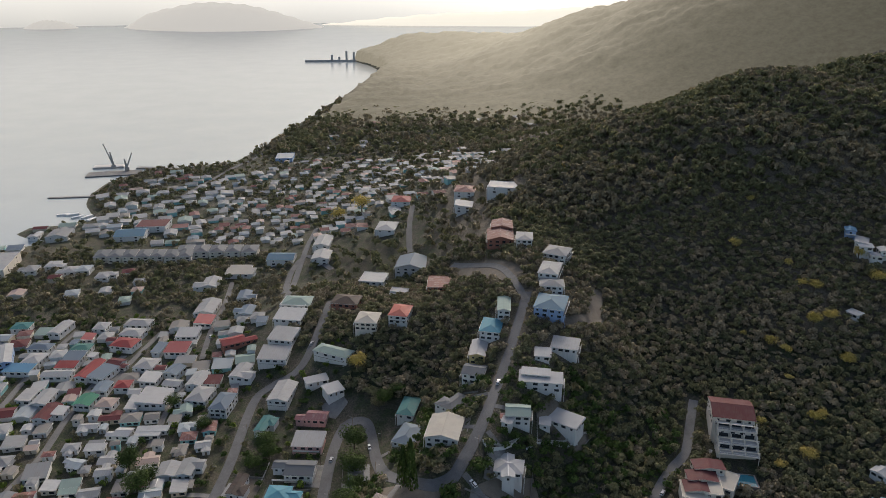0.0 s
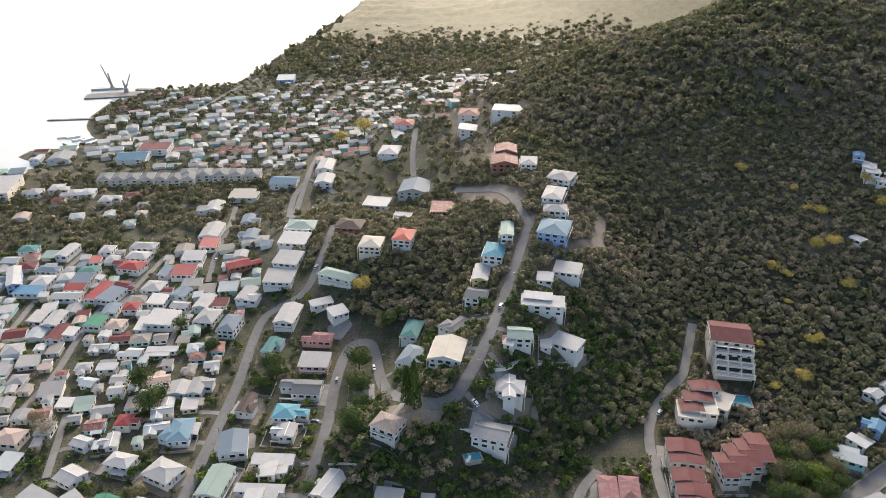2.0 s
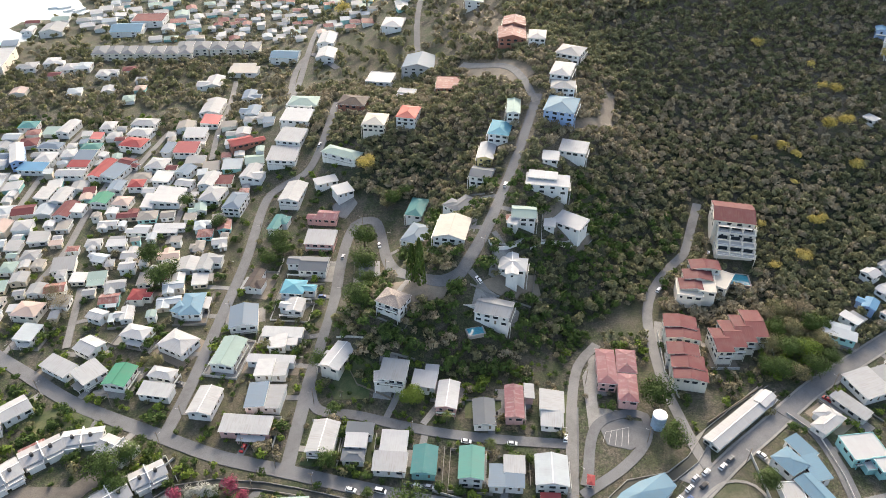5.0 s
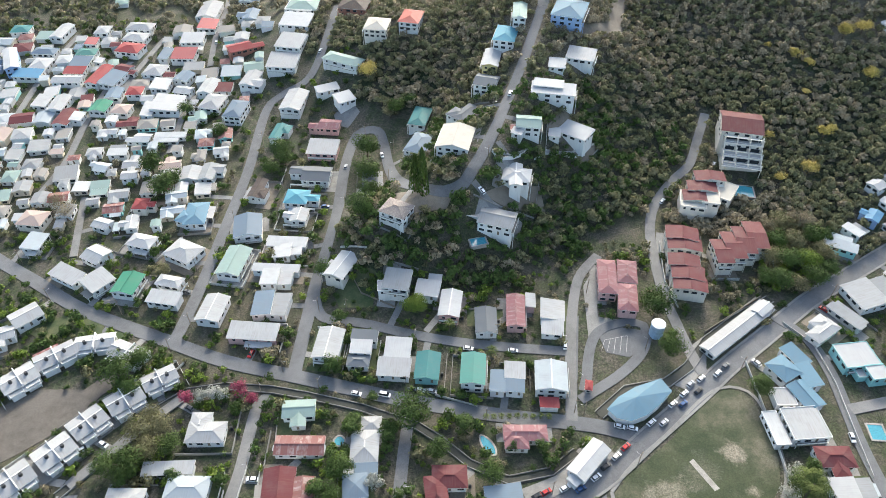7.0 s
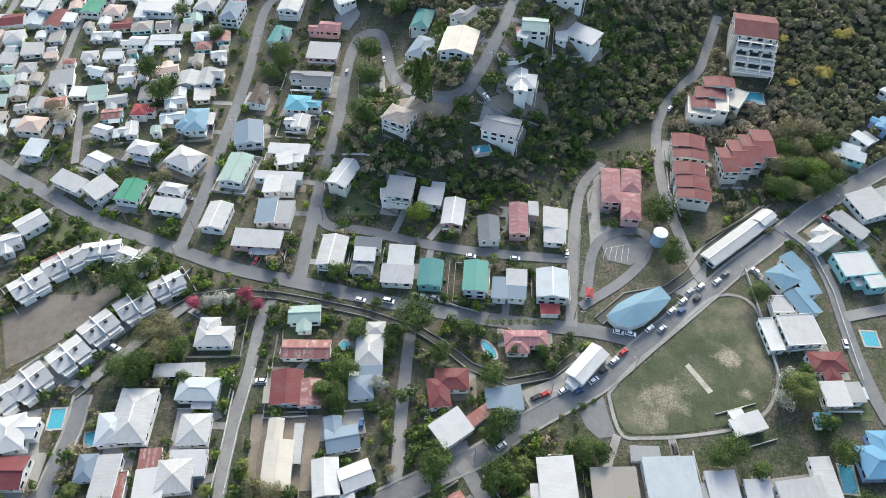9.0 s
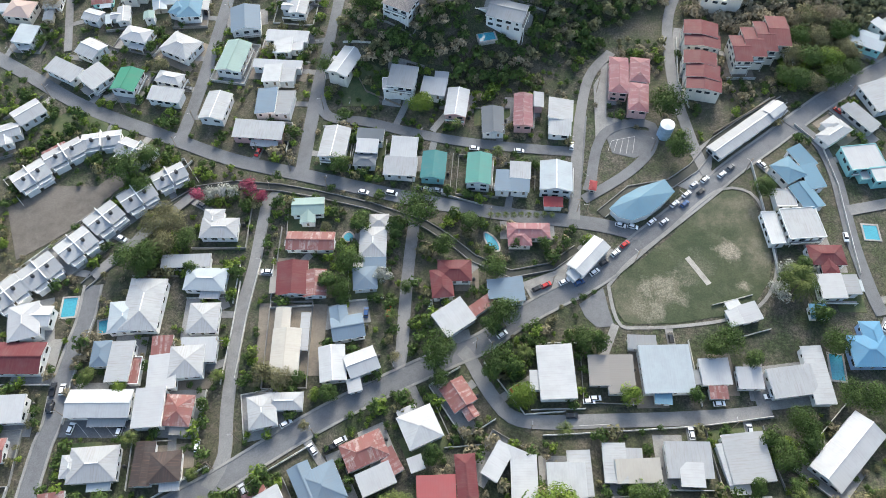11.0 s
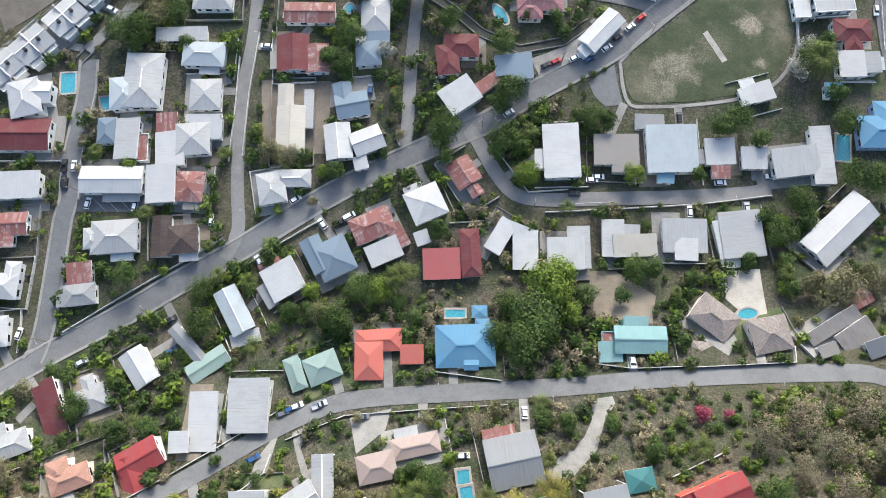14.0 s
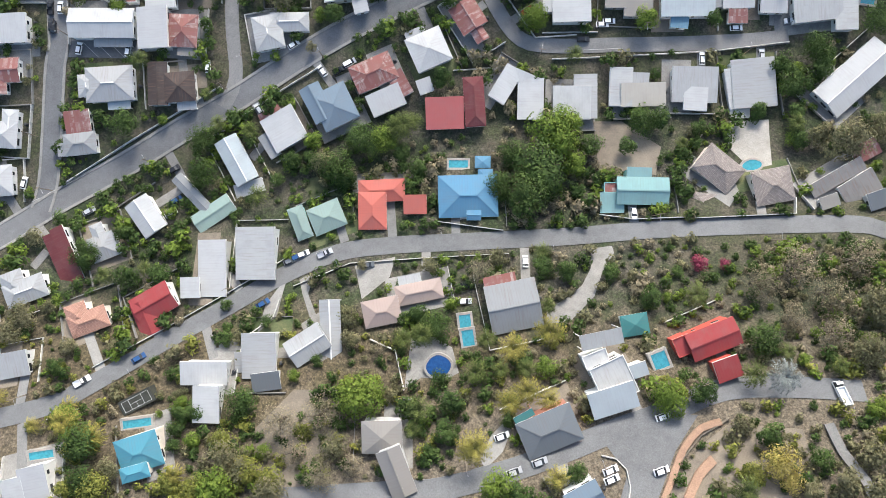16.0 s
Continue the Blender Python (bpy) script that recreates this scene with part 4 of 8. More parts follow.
TREE_COUNT = [0]


def tree(x, y, radius, kind="green"):
    """A tree with a crown of that radius, standing on the land."""
    TREE_COUNT[0] += 1
    n = TREE_COUNT[0]
    key = (kind, n % 3, radius > 5.2 and kind not in ("palm", "gold", "silver", "cypress"))
    unit = {"palm": 2.6, "gold": 2.6, "silver": 2.8, "cypress": 1.2}.get(kind, 4.0)
    s = radius / unit
    tall = s * (0.85 + 0.3 * ((n * 0.618) % 1))
    m = pose(x, y, ground_at(x, y), 0, 0, n * 137.5 % 360) @ Matrix.Diagonal((s, s, tall, 1))
    if key not in TREES:
        TREES[key] = tree_model(*key)
        first = TREES[key]
        first.matrix_basis = m
        return first
    made = copy_thing(TREES[key], m)
    made.matrix_basis = m
    return made



def fan_hall(points, apex, eave, rise, colour, walls):
    """A low hall on a many-sided plan under a fan of roof slopes."""
    cx, cy = sum(p[0] for p in points) / len(points), sum(p[1] for p in points) / len(points)
    z = ground_at(cx, cy)
    h = new("hall")
    h.matrix_basis = pose(cx, cy, z)
    ring = [Vector((x - cx, y - cy)) for x, y in points]
    bm = bmesh.new()
    lo, hi = [bm.verts.new((*(p * 0.93), -1.5)) for p in ring], [bm.verts.new((*(p * 0.93), eave)) for p in ring]
    for i in range(len(ring)):
        j = (i + 1) % len(ring)
        bm.faces.new((lo[i], lo[j], hi[j], hi[i]))
    bmesh.ops.recalc_face_normals(bm, faces=list(bm.faces))
    part("wall", mesh_of("wall", bm, WALL[walls]), h)
    bm = bmesh.new()
    uv = bm.loops.layers.uv.new("UVMap")
    top = Vector((apex[0] - cx, apex[1] - cy, eave + rise))
    for i in range(len(ring)):
        a, b = ring[i], ring[(i + 1) % len(ring)]
        f = bm.faces.new([bm.verts.new((*a, eave)), bm.verts.new((*b, eave)), bm.verts.new(top)])
        f.normal_update()
        if f.normal.z < 0:
            f.normal_flip()
        e = (b - a).normalized()
        for l in f.loops:
            q = l.vert.co.xy - a
            l[uv].uv = (q.dot(e), abs(q.x * e.y - q.y * e.x))
        rim = [bm.verts.new((*a, eave - 0.25)), bm.verts.new((*b, eave - 0.25)), bm.verts.new((*b, eave)), bm.verts.new((*a, eave))]
        bm.faces.new(rim).material_index = 1
        stand((a.x + b.x) / 2 + cx, (a.y + b.y) / 2 + cy, 4, 4, 0)
    part("roof", mesh_of("roof", bm, ROOF[colour], FASCIA), h)
    stand(cx, cy, 7, 7, 0)
    return tagged(h, f"low hall with a {WORD[colour]} fan-shaped roof beside the road", "hall")


def tennis_court(x, y, angle, w, d):
    """A small dark hard court with white lines, on a levelled slab."""
    h = new("sports_court")
    c, s = math.cos(radians(angle)), math.sin(radians(angle))
    z = max(ground_at(x + c * u - s * v, y + s * u + c * v) for u in (-w / 2, w / 2) for v in (-d / 2, d / 2)) + 0.15
    h.matrix_basis = pose(x, y, z, 0, 0, angle)
    bm = bmesh.new()
    box(bm, -w / 2, -d / 2, -4, w / 2, d / 2, 0)
    part("slab", mesh_of("slab", bm, DRAIN), h)
    for x0, y0, x1, y1 in ((-0.42, -0.36, 0.42, -0.345), (-0.42, 0.345, 0.42, 0.36), (-0.42, -0.345, -0.412, 0.345), (0.412, -0.345, 0.42, 0.345), (-0.2, -0.345, -0.192, 0.345), (0.192, -0.345, 0.2, 0.345), (-0.192, -0.008, 0.192, 0.008), (-0.004, -0.4, 0.004, -0.008)):
        bm = bmesh.new()
        box(bm, x0 * w, y0 * d, 0.0, x1 * w, y1 * d, 0.02)
        part("line", mesh_of("line", bm, FRAME), h)
    stand(x, y, w / 2, d / 2, angle)
    return tagged(h, "small dark hard court with white painted lines", "sports court")


def roof_tank(house_, dx, dy, z):
    ob = new("roof_tank", TANK_MESH)
    ob.parent = house_
    ob.matrix_basis = pose(dx, dy, z)
    return tagged(ob, "black plastic water tank")


TANK_BM = bmesh.new()
bmesh.ops.create_cone(TANK_BM, cap_ends=True, segments=12, radius1=0.75, radius2=0.65, depth=1.5, matrix=Matrix.Translation((0, 0, 0.75)))
TANK_MESH = mesh_of("roof_tank", TANK_BM, TANK)


def terrace_house(x, y, angle, w, d):
    """A pair of terraced houses: low roof with a raised party wall, two roof tanks and a lower block with flat roof in front."""
    h = house(x, y, angle, w * 1.06, d * 0.98, 3.7, "gable", "pale", "white", (-w * 0.24, -d * 0.55, 0, w * 0.4, d * 0.3, 3.0, "flat", "pale"), (w * 0.24, -d * 0.52, 0, w * 0.4, d * 0.26, 3.0, "flat", "white"), label="white terraced house pair with pale grey roof and black tanks")
    h["group"] = "terraced houses round the court"
    bm = bmesh.new()
    box(bm, -0.18, -d * 0.5, 3.2, 0.18, d * 0.5, 5.45)
    part("party_wall", mesh_of("party_wall", bm, WALL["white"]), h)
    for sx in (-1, 1):
        roof_tank(h, sx * w * 0.23, -d * 0.12, 4.6)
    return h


def plots():
    """A yard, a low boundary wall and a water tank for the houses near by."""
    rng = random.Random(77)
    tank = bmesh.new()
    bmesh.ops.create_cone(tank, cap_ends=True, segments=12, radius1=0.62, radius2=0.55, depth=1.5, matrix=Matrix.Translation((0, 0, 0.75)))
    for f in [f for f in tank.faces if f.normal.z > 0.9]:
        bmesh.ops.inset_individual(tank, faces=[f], thickness=0.3, depth=0.18)
    tank = mesh_of("water_tank", tank, TANK)
    for n, (x, y, w, d, angle, h, eave, walls, low) in enumerate(HOUSES):
        if w * d < 60:
            continue
        c, s = math.cos(radians(angle)), math.sin(radians(angle))
        a, b = w / 2 + rng.uniform(1.8, 3.2), d / 2 + rng.uniform(2.2, 4.0)

        def at(u, v):
            return (x + c * u - s * v, y + s * u + c * v)

        kind = rng.choice(("CONCRETE", "CONCRETE", "CONCRETE", "DIRT", "LAWN", "none", "none"))
        if kind != "none":
            material = {"CONCRETE": CONCRETE, "DIRT": DIRT, "LAWN": LAWN}[kind]
            u0, u1, v0, v1 = rng.choice(((-a, a, -b, b), (-a, 0, -b, b), (0, a, -b, b), (-a, a, -b, 0), (-a, a, 0, b)))
            patch("pavement_yard" if kind == "CONCRETE" else "ground_yard", material, at(u0, v0), at(u1, v0), at(u1, v1), at(u0, v1), lift=0.05 + 0.003 * (n % 17),
                  label={"CONCRETE": "worn concrete yard round a house", "DIRT": "bare earth yard round a house", "LAWN": "rough grass yard round a house"}[kind], category="yard")
        near = None
        for x0, y0, x1, y1, half in LINE_CELLS.get((int(x // 30), int(y // 30)), []):
            dist = math.hypot(x0 - x, y0 - y)
            if near is None or dist < near[0]:
                near = (dist, x0, y0, half)
        if near and max(w, d) / 2 + 2 < near[0] < 24:
            u = Vector((near[1] - x, near[2] - y)).normalized()
            turn = Vector((-u.y, u.x)) * rng.choice((-1, 1)) * min(w, d) * 0.3
            p, q = Vector((x, y)) + turn + u * min(w, d) * 0.4, Vector((near[1], near[2])) + turn - u * (near[3] - 0.2)
            if (q - p).length > 3:
                if rng.random() < 0.36 and (q - p).length > 6 and math.hypot(x, y) < 300:
                    mid = p.lerp(q, 0.62)
                    car(mid.x, mid.y, math.degrees(math.atan2(u.y, u.x)) - 90, rng.choice(("white", "white", "silver", "black", "grey", "blue", "red")), lift=0.22 + 0.003 * (n % 13))
                road("driveway", 2.9, tuple(p), tuple(q), material=rng.choice((CONCRETE, LANE)), lift=0.15 + 0.003 * (n % 13), label="short concrete driveway from the street to a house")
        if near and eave < 5.5 and rng.random() < 0.6:
            # a carport or veranda roof towards the street
            u = Matrix.Rotation(-radians(angle), 2) @ Vector((near[1] - x, near[2] - y))
            turn, half, reach = (0 if u.y < 0 else 180, w / 2, d / 2) if abs(u.y) * w > abs(u.x) * d else (90 if u.x > 0 else 270, d / 2, w / 2)
            r = radians(turn)
            dx, dy = math.sin(r) * (reach + 0.9) + math.cos(r) * half * 0.3, -math.cos(r) * (reach + 0.9) + math.sin(r) * half * 0.3
            if clear_of(*at(math.sin(r) * (reach + 2.6) + math.cos(r) * half * 0.3, -math.cos(r) * (reach + 2.6) + math.sin(r) * half * 0.3), 0.3):
                wing(h, low, dx, dy, turn, half * rng.uniform(0.9, 1.3), 3.4, 2.5, "mono", rng.choice(("pale", "grey", "stone", "white", "ice", "rust")), walls, windows=0, open_sides=True)
        finish = KERB if rng.random() < 0.45 else CONCRETE
        ring = [at(-a, -b), at(a, -b), at(a, b), at(-a, b)]
        runs = []
        for i in range(4):
            p, q = Vector(ring[i]), Vector(ring[(i + 1) % 4])
            if all(clear_of(*p.lerp(q, t), 0.4) for t in (0, 0.2, 0.4, 0.6, 0.8, 1)) and rng.random() < 0.8:
                runs.append((p, q))
        if runs:
            tall = rng.choice((0.9, 1.2, 1.5))
            root = new("garden_wall")
            for p, q in runs:
                ob = boundary_wall(tall, 0.2, finish, p, q, name="wall_run")
                for key in list(ob.keys()):
                    del ob[key]
                ob.parent = root
            tagged(root, "low white-painted garden wall round a plot" if finish is KERB else "low grey concrete block wall round a plot", "wall", "garden walls")
        if rng.random() < 0.5:
            tx, ty = at(w / 2 + 0.9, rng.uniform(-d / 3, d / 3))
            if clear_of(tx, ty, 0.2):
                ob = new("water_tank", tank)
                ob.matrix_basis = pose(tx, ty, ground_at(tx, ty) - 0.05)
                tagged(ob, "black plastic water tank beside a house", "water tank", "water tanks")



# ---- the land, the sea and the far shores ----
def build_land():
    nx, ny = len(GX), len(GY)
    xx, yy = np.meshgrid(GX, GY)
    co = np.stack([xx, yy, GZ], -1).reshape(-1, 3)
    i = (np.arange(ny - 1)[:, None] * nx + np.arange(nx - 1)[None]).ravel()
    faces = np.stack([i, i + 1, i + nx + 1, i + nx], -1)
    me = bpy.data.meshes.new("ground")
    me.from_pydata(co.tolist(), [], faces.tolist())
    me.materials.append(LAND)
    me.polygons.foreach_set("use_smooth", [True] * len(me.polygons))
    tagged(new("ground", me), "dry tropical hills and valley floor of earth and scrub", "ground", kind="structure")


build_land()
tagged(new("water", sheet("water", [(-4990, 300, 0), (4990, 300, 0), (4990, 4990, 0), (-4990, 4990, 0)], [(0, 1, 2, 3)], sea_material())), "calm pale grey sea of the bay", "sea", kind="structure")


def far_land(name, x0, x1, y, tops, depth, material, label):
    """A far island or shore: a rounded body whose crest heights are spread evenly from x0 to x1."""
    n = 40
    verts, faces = [], []
    for i in range(n + 1):
        t = i / n
        x = x0 + (x1 - x0) * t
        z = float(np.interp(t, np.linspace(0, 1, len(tops)), tops)) + 4 * math.sin(i * 1.9) * (0 < i < n)
        for k, (dy, f) in enumerate(((-0.5, -0.02), (-0.42, 0.35), (-0.2, 0.8), (0, 1.0), (0.5, 0.0))):
            bulge = math.sin(math.pi * min(max(t, 0.02), 0.98)) ** 0.5
            verts.append((x, y + dy * depth * bulge, max(z, 0) * f - (2 if f <= 0 else 0)))
    for i in range(n):
        for k in range(4):
            a = i * 5 + k
            faces.append((a, a + 5, a + 6, a + 1))
    return tagged(new(name, sheet(name, verts, faces, material, True)), label, "backdrop", kind="structure")


# Pale emissive colours that stand in for haze over islands and shore.
ISLE = far_material("painted_haze_island", (0.53, 0.52, 0.495), 0.9)
SHORE = far_material("painted_haze_shore", (0.82, 0.79, 0.70), 0.95)
far_land("backdrop_island", -1850, -710, 4420, (0, 62, 92, 108, 128, 137, 138, 132, 124, 106, 82, 56, 30, 0), 900, ISLE, "low wooded island far off, pale with painted haze")
far_land("backdrop_islet", -2380, -2080, 4250, (0, 30, 44, 40, 30, 0), 250, ISLE, "small island far off, pale with painted haze")
far_land("backdrop_shore", -760, 1500, 4700, (0, 40, 70, 80, 100, 130, 160), 300, SHORE, "far shore whitened by painted glowing haze")
# Added glowing shell that stands in for haze and brightens the sea.
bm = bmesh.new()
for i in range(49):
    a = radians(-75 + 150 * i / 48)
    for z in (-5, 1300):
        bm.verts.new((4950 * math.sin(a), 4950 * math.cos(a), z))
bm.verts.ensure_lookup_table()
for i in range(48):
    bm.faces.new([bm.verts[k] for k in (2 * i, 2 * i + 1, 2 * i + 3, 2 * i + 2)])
tagged(new("backdrop_haze", mesh_of("backdrop_haze", bm, horizon_material())), "glowing backdrop painted as bright hazy horizon over the sea", "backdrop", kind="structure")



def far_cape():
    """The wooded cape and the high ridge behind it, more than a kilometre off, with an uneven treetop outline."""
    xs, ys = np.arange(-330, 2100, 12.0), np.arange(1290, 3000, 12.0)
    xx, yy = np.meshgrid(xs, ys)
    zz = height(xx, yy)
    bumps = np.array([[noise.noise(Vector((x / 90, y / 90, 1))) * 5 + noise.noise(Vector((x / 33, y / 33, 5))) * 6 + noise.noise(Vector((x / 17, y / 17, 7))) * 7 for x in xs] for y in ys])
    zz = np.where(zz > 2.5, zz + (24 + bumps) * np.clip((yy - 1300) / 260, 0.05, 1), -8)
    nx = len(xs)
    i = (np.arange(len(ys) - 1)[:, None] * nx + np.arange(nx - 1)[None]).ravel()
    me = sheet("backdrop_cape", np.stack([xx, yy, zz], -1).reshape(-1, 3).tolist(), np.stack([i, i + 1, i + nx + 1, i + nx], -1).tolist(), painted_haze_slope_material(), True)
    tagged(new("backdrop_cape", me), "far wooded cape and ridge with painted glowing haze", "backdrop", kind="structure")


far_cape()

# ---- roads and surfaces ----
road("road", 7.0, (-160.5, -4.7), (-153.8, -0.3), (-145.5, 5.4), (-130.5, 16), (-109.6, 29.1), (-92.4, 40.8), (-75.2, 51.5), (-48.4, 70.3), (-26.8, 83.3), (-2.1, 96.3), (11.9, 103.2), (21.6, 110.6), (34, 118.9), (52.1, 129.6), (62.7, 137.6), (78.1, 151.5), (101.8, 172), (118.1, 186.7), (136, 201.1), (155.2, 217), (170.3, 228.4), (212.6, 255.4), (237.8, 269.2), kerb=True, lift=0.200, label="worn grey asphalt road through the town")
road("road", 5.6, (-138.2, 11.5), (-137, 19.7), (-136.8, 39.1), (-136.8, 61.3), (-135.9, 68.2), (-136.9, 82.2), (-136.3, 97.2), (-135.5, 107.7), (-136.6, 122.4), kerb=True, lift=0.212, label="worn grey asphalt road through the town")
road("road", 4.6, (-78.7, 49), (-74.9, 59.3), (-77, 78.2), (-78.4, 111.1), (-76.7, 133), (-76.1, 162), (-71.8, 165.6), material=LANE, lift=0.224, label="narrow pale concrete lane between gardens")
road("road", 4.6, (-18.5, 92.3), (-17.5, 99.4), (-17.4, 116.8), (-16.8, 137.4), (-15.7, 155.7), material=LANE, lift=0.236, label="narrow pale concrete lane between gardens")
road("road", 5.0, (4.1, 100.1), (7.3, 96.6), (14.4, 84.2), (21.7, 76), (32.5, 74.3), (53.1, 75.4), (75.8, 76.7), (98.6, 78.6), (112.1, 80.6), material=LANE, lift=0.248, label="narrow pale concrete lane between gardens")
road("road", 5.6, (-141.6, -54.7), (-131.7, -52.3), (-115.7, -47.2), (-100.8, -38), (-85.6, -27.8), (-69.5, -17.7), (-52.9, -7), (-35.4, 1.2), (-17.2, 4.3), (0.9, 5.9), (36.7, 9.1), (72, 13.1), (121.9, 16.4), (134.3, 14.7), (146.3, 11.3), lift=0.260, label="worn grey asphalt road through the town")
road("road", 5.2, (-45.4, -66.6), (-11.6, -62.3), (0.4, -60.6), (18.2, -55.2), (33.1, -49.5), (45.3, -44.3), (60.8, -38.7), (76.7, -32.4), (94.7, -30.7), (113.4, -30.6), lift=0.272, label="worn grey asphalt road through the town")
road("road", 6.4, (-230, 250.2), (-217.5, 241.6), (-195.2, 228.6), (-164.1, 210.5), (-120.8, 193.6), (-93.9, 183.6), (-61.7, 176.2), (-35.3, 170), (-7.5, 164.1), (23.8, 159.3), (48.1, 157), (61, 155), (73.6, 151.5), lift=0.284, label="worn grey asphalt road through the town")
road("road", 5.6, (-118.8, 193.3), (-116.2, 222), (-114.5, 268.9), (-113, 315.6), (-114.5, 371), (-106.7, 387.2), (-92, 398.6), (-85.8, 423.3), (-81.9, 477.7), lift=0.296, label="grey asphalt street between houses")
road("road", 5.8, (-64.2, 177.2), (-63.4, 209.5), (-62.7, 230.5), (-59.1, 266.2), (-59.7, 316.4), (-57.5, 342.5), (-53.5, 350), (-44.2, 350.4), (-39.4, 338.4), (-34.3, 314.4), (-23.1, 279.6), (-8.1, 268), (3.3, 270.1), (9.8, 278.4), (19.6, 300.9), (29.3, 331.3), (38.3, 358.9), (45.9, 385.1), (53.8, 411.2), lift=0.308, label="grey asphalt street between houses")
road("road", 5.0, (-62.7, 223.3), (-56.5, 209), (-39, 206.1), (-18.7, 200.7), (1.2, 196.7), (25.5, 193.9), (51, 192.3), lift=0.320, label="grey asphalt street between houses")
road("road", 4.6, (48.6, 157.8), (51.4, 186.9), (54.7, 212.2), (60.6, 236.4), (71.8, 252.1), material=LANE, lift=0.332, label="narrow pale concrete lane between gardens")
road("road", 4.4, (53, 167.6), (56.8, 170.2), (70.4, 180), (80.7, 190.2), (85.6, 199.7), (85.8, 207.7), (78, 209.2), (67, 205), (61.6, 197.4), (58.5, 186.3), (57.2, 178.9), (55, 172), material=ASPHALT, lift=0.344, label="asphalt loop lane round a grass island")
road("road", 5.0, (106, 181.7), (103.1, 192.6), (100.7, 208.4), (98.6, 227.1), (99, 253.5), (101.1, 273.7), (106.9, 290.3), (118.8, 306.9), (130.2, 319.1), (138.9, 339.7), (145.6, 356), material=LANE, lift=0.356, label="narrow pale concrete lane between gardens")
road("road", 5.2, (145.8, 213.7), (156, 201), (159.2, 183.5), (158.7, 164.2), (158.3, 146.6), (159.5, 127.3), (161, 118.6), lift=0.368, label="worn grey asphalt road through the town")
road("road", 4.8, (160.4, 165.5), (181.6, 170.6), material=LANE, lift=0.380, label="narrow pale concrete lane between gardens")
road("road", 4.0, (-267.3, 368.3), (-271.7, 419.3), (-270.4, 473.8), material=LANE, lift=0.392, label="narrow pale concrete lane between gardens")
road("road", 4.0, (-220.1, 292), (-217.8, 322.3), (-221.4, 358.1), (-222.8, 399.5), (-219.3, 434.7), material=LANE, lift=0.404, label="narrow pale concrete lane between gardens")
road("road", 4.0, (-210.8, 381.4), (-211.2, 419.6), (-206.5, 468.8), material=LANE, lift=0.416, label="narrow pale concrete lane between gardens")
road("road", 4.0, (-163, 426.9), (-170.1, 473.4), (-173.5, 517), (-180.1, 563.5), material=LANE, lift=0.428, label="narrow pale concrete lane between gardens")
road("road", 3.6, (-261.2, 403.5), (-233.8, 399.5), (-208.8, 403.8), material=LANE, lift=0.440, label="narrow pale concrete lane between gardens")
road("road", 3.6, (-161.6, 330), (-164.8, 366), (-163.9, 391.7), material=LANE, lift=0.452, label="narrow pale concrete lane between gardens")
road("road", 3.6, (-182.9, 244.7), (-189, 267.3), (-194.9, 289.9), material=LANE, lift=0.464, label="narrow pale concrete lane between gardens")
road("road", 5.0, (-94.7, 566.9), (-123.4, 607.7), (-131.6, 574.6), (-126.5, 521.3), lift=0.476, label="grey asphalt street between houses")
road("road", 5.0, (-121.4, 503.1), (-126, 584.1), (-128, 638.1), (-128.7, 690.5), lift=0.488, label="grey asphalt street between houses")
road("road", 5.0, (-27.6, 564.3), (-30.6, 621.9), (-29.7, 680), lift=0.500, label="grey asphalt street between houses")
road("road", 5.0, (-317.6, 832.3), (-297.8, 955.3), (-275.1, 1090.2), lift=0.512, label="grey asphalt street between houses")
road("road", 4.5, (7.4, 503.9), (34.5, 463.9), (45.4, 432.7), (51.6, 402.9), material=LANE, lift=0.524, label="narrow pale concrete lane between gardens")
marking(0.14, (-141.7, 14), (-124.4, 24.2), dash=3, lift=0.45)
patch("pavement_field", FIELD, (60.6, 127.8), (70.5, 137.3), (86.9, 151.2), (103, 167.3), (111.2, 173.2), (115, 174), (118.4, 173.1), (122.7, 168.6), (125, 155.7), (124.5, 141.6), (121.7, 132.1), (114.8, 122.9), (102.8, 116.9), (83.5, 113.1), (68.7, 112.4), (64.3, 113.1), (62, 117.9), lift=0.140, label="green turf sports ground with bare worn patches", category="sports field")
patch("pavement_strip", PALE_PAVING, (90.7, 140.9), (92.4, 142.2), (99.3, 130.4), (97.3, 129.3), lift=0.224, label="pale concrete cricket strip in the turf", category="pitch", paved=True)
road("pavement_track", 1.3, (59.8, 128.2), (60.7, 117.8), (63.1, 111.4), (68.7, 110.8), (83.4, 111.8), (103.1, 115.3), (115.9, 121.4), (123.4, 131.3), (126.2, 141.6), (126.6, 156.8), (124.3, 170), (119, 174.9), (110.6, 174.7), (101, 168.2), (85.6, 153.4), (69.2, 139.2), (59.8, 128.2), material=CONCRETE, lift=0.208, label="pale worn track round the sports field")
patch("pavement_apron", ASPHALT, (48.1, 119.8), (57.6, 127.2), (59, 118), (60.6, 111.3), (54, 110.5), (50, 114.6), lift=0.156, label="grey paved apron between the road and the field", category="pavement", paved=True)
patch("pavement_apron", CONCRETE, (26.9, 128.5), (42.2, 135.1), (48.5, 131.6), (44, 124.2), (31.1, 119.1), lift=0.162, label="worn paved apron beside the road", category="pavement", paved=True)
patch("pavement_apron", CONCRETE, (91.9, 176.3), (102.3, 191.2), (109.9, 192.9), (108.1, 185.3), (97.1, 173.7), lift=0.166, label="worn paved apron beside the road", category="pavement", paved=True)
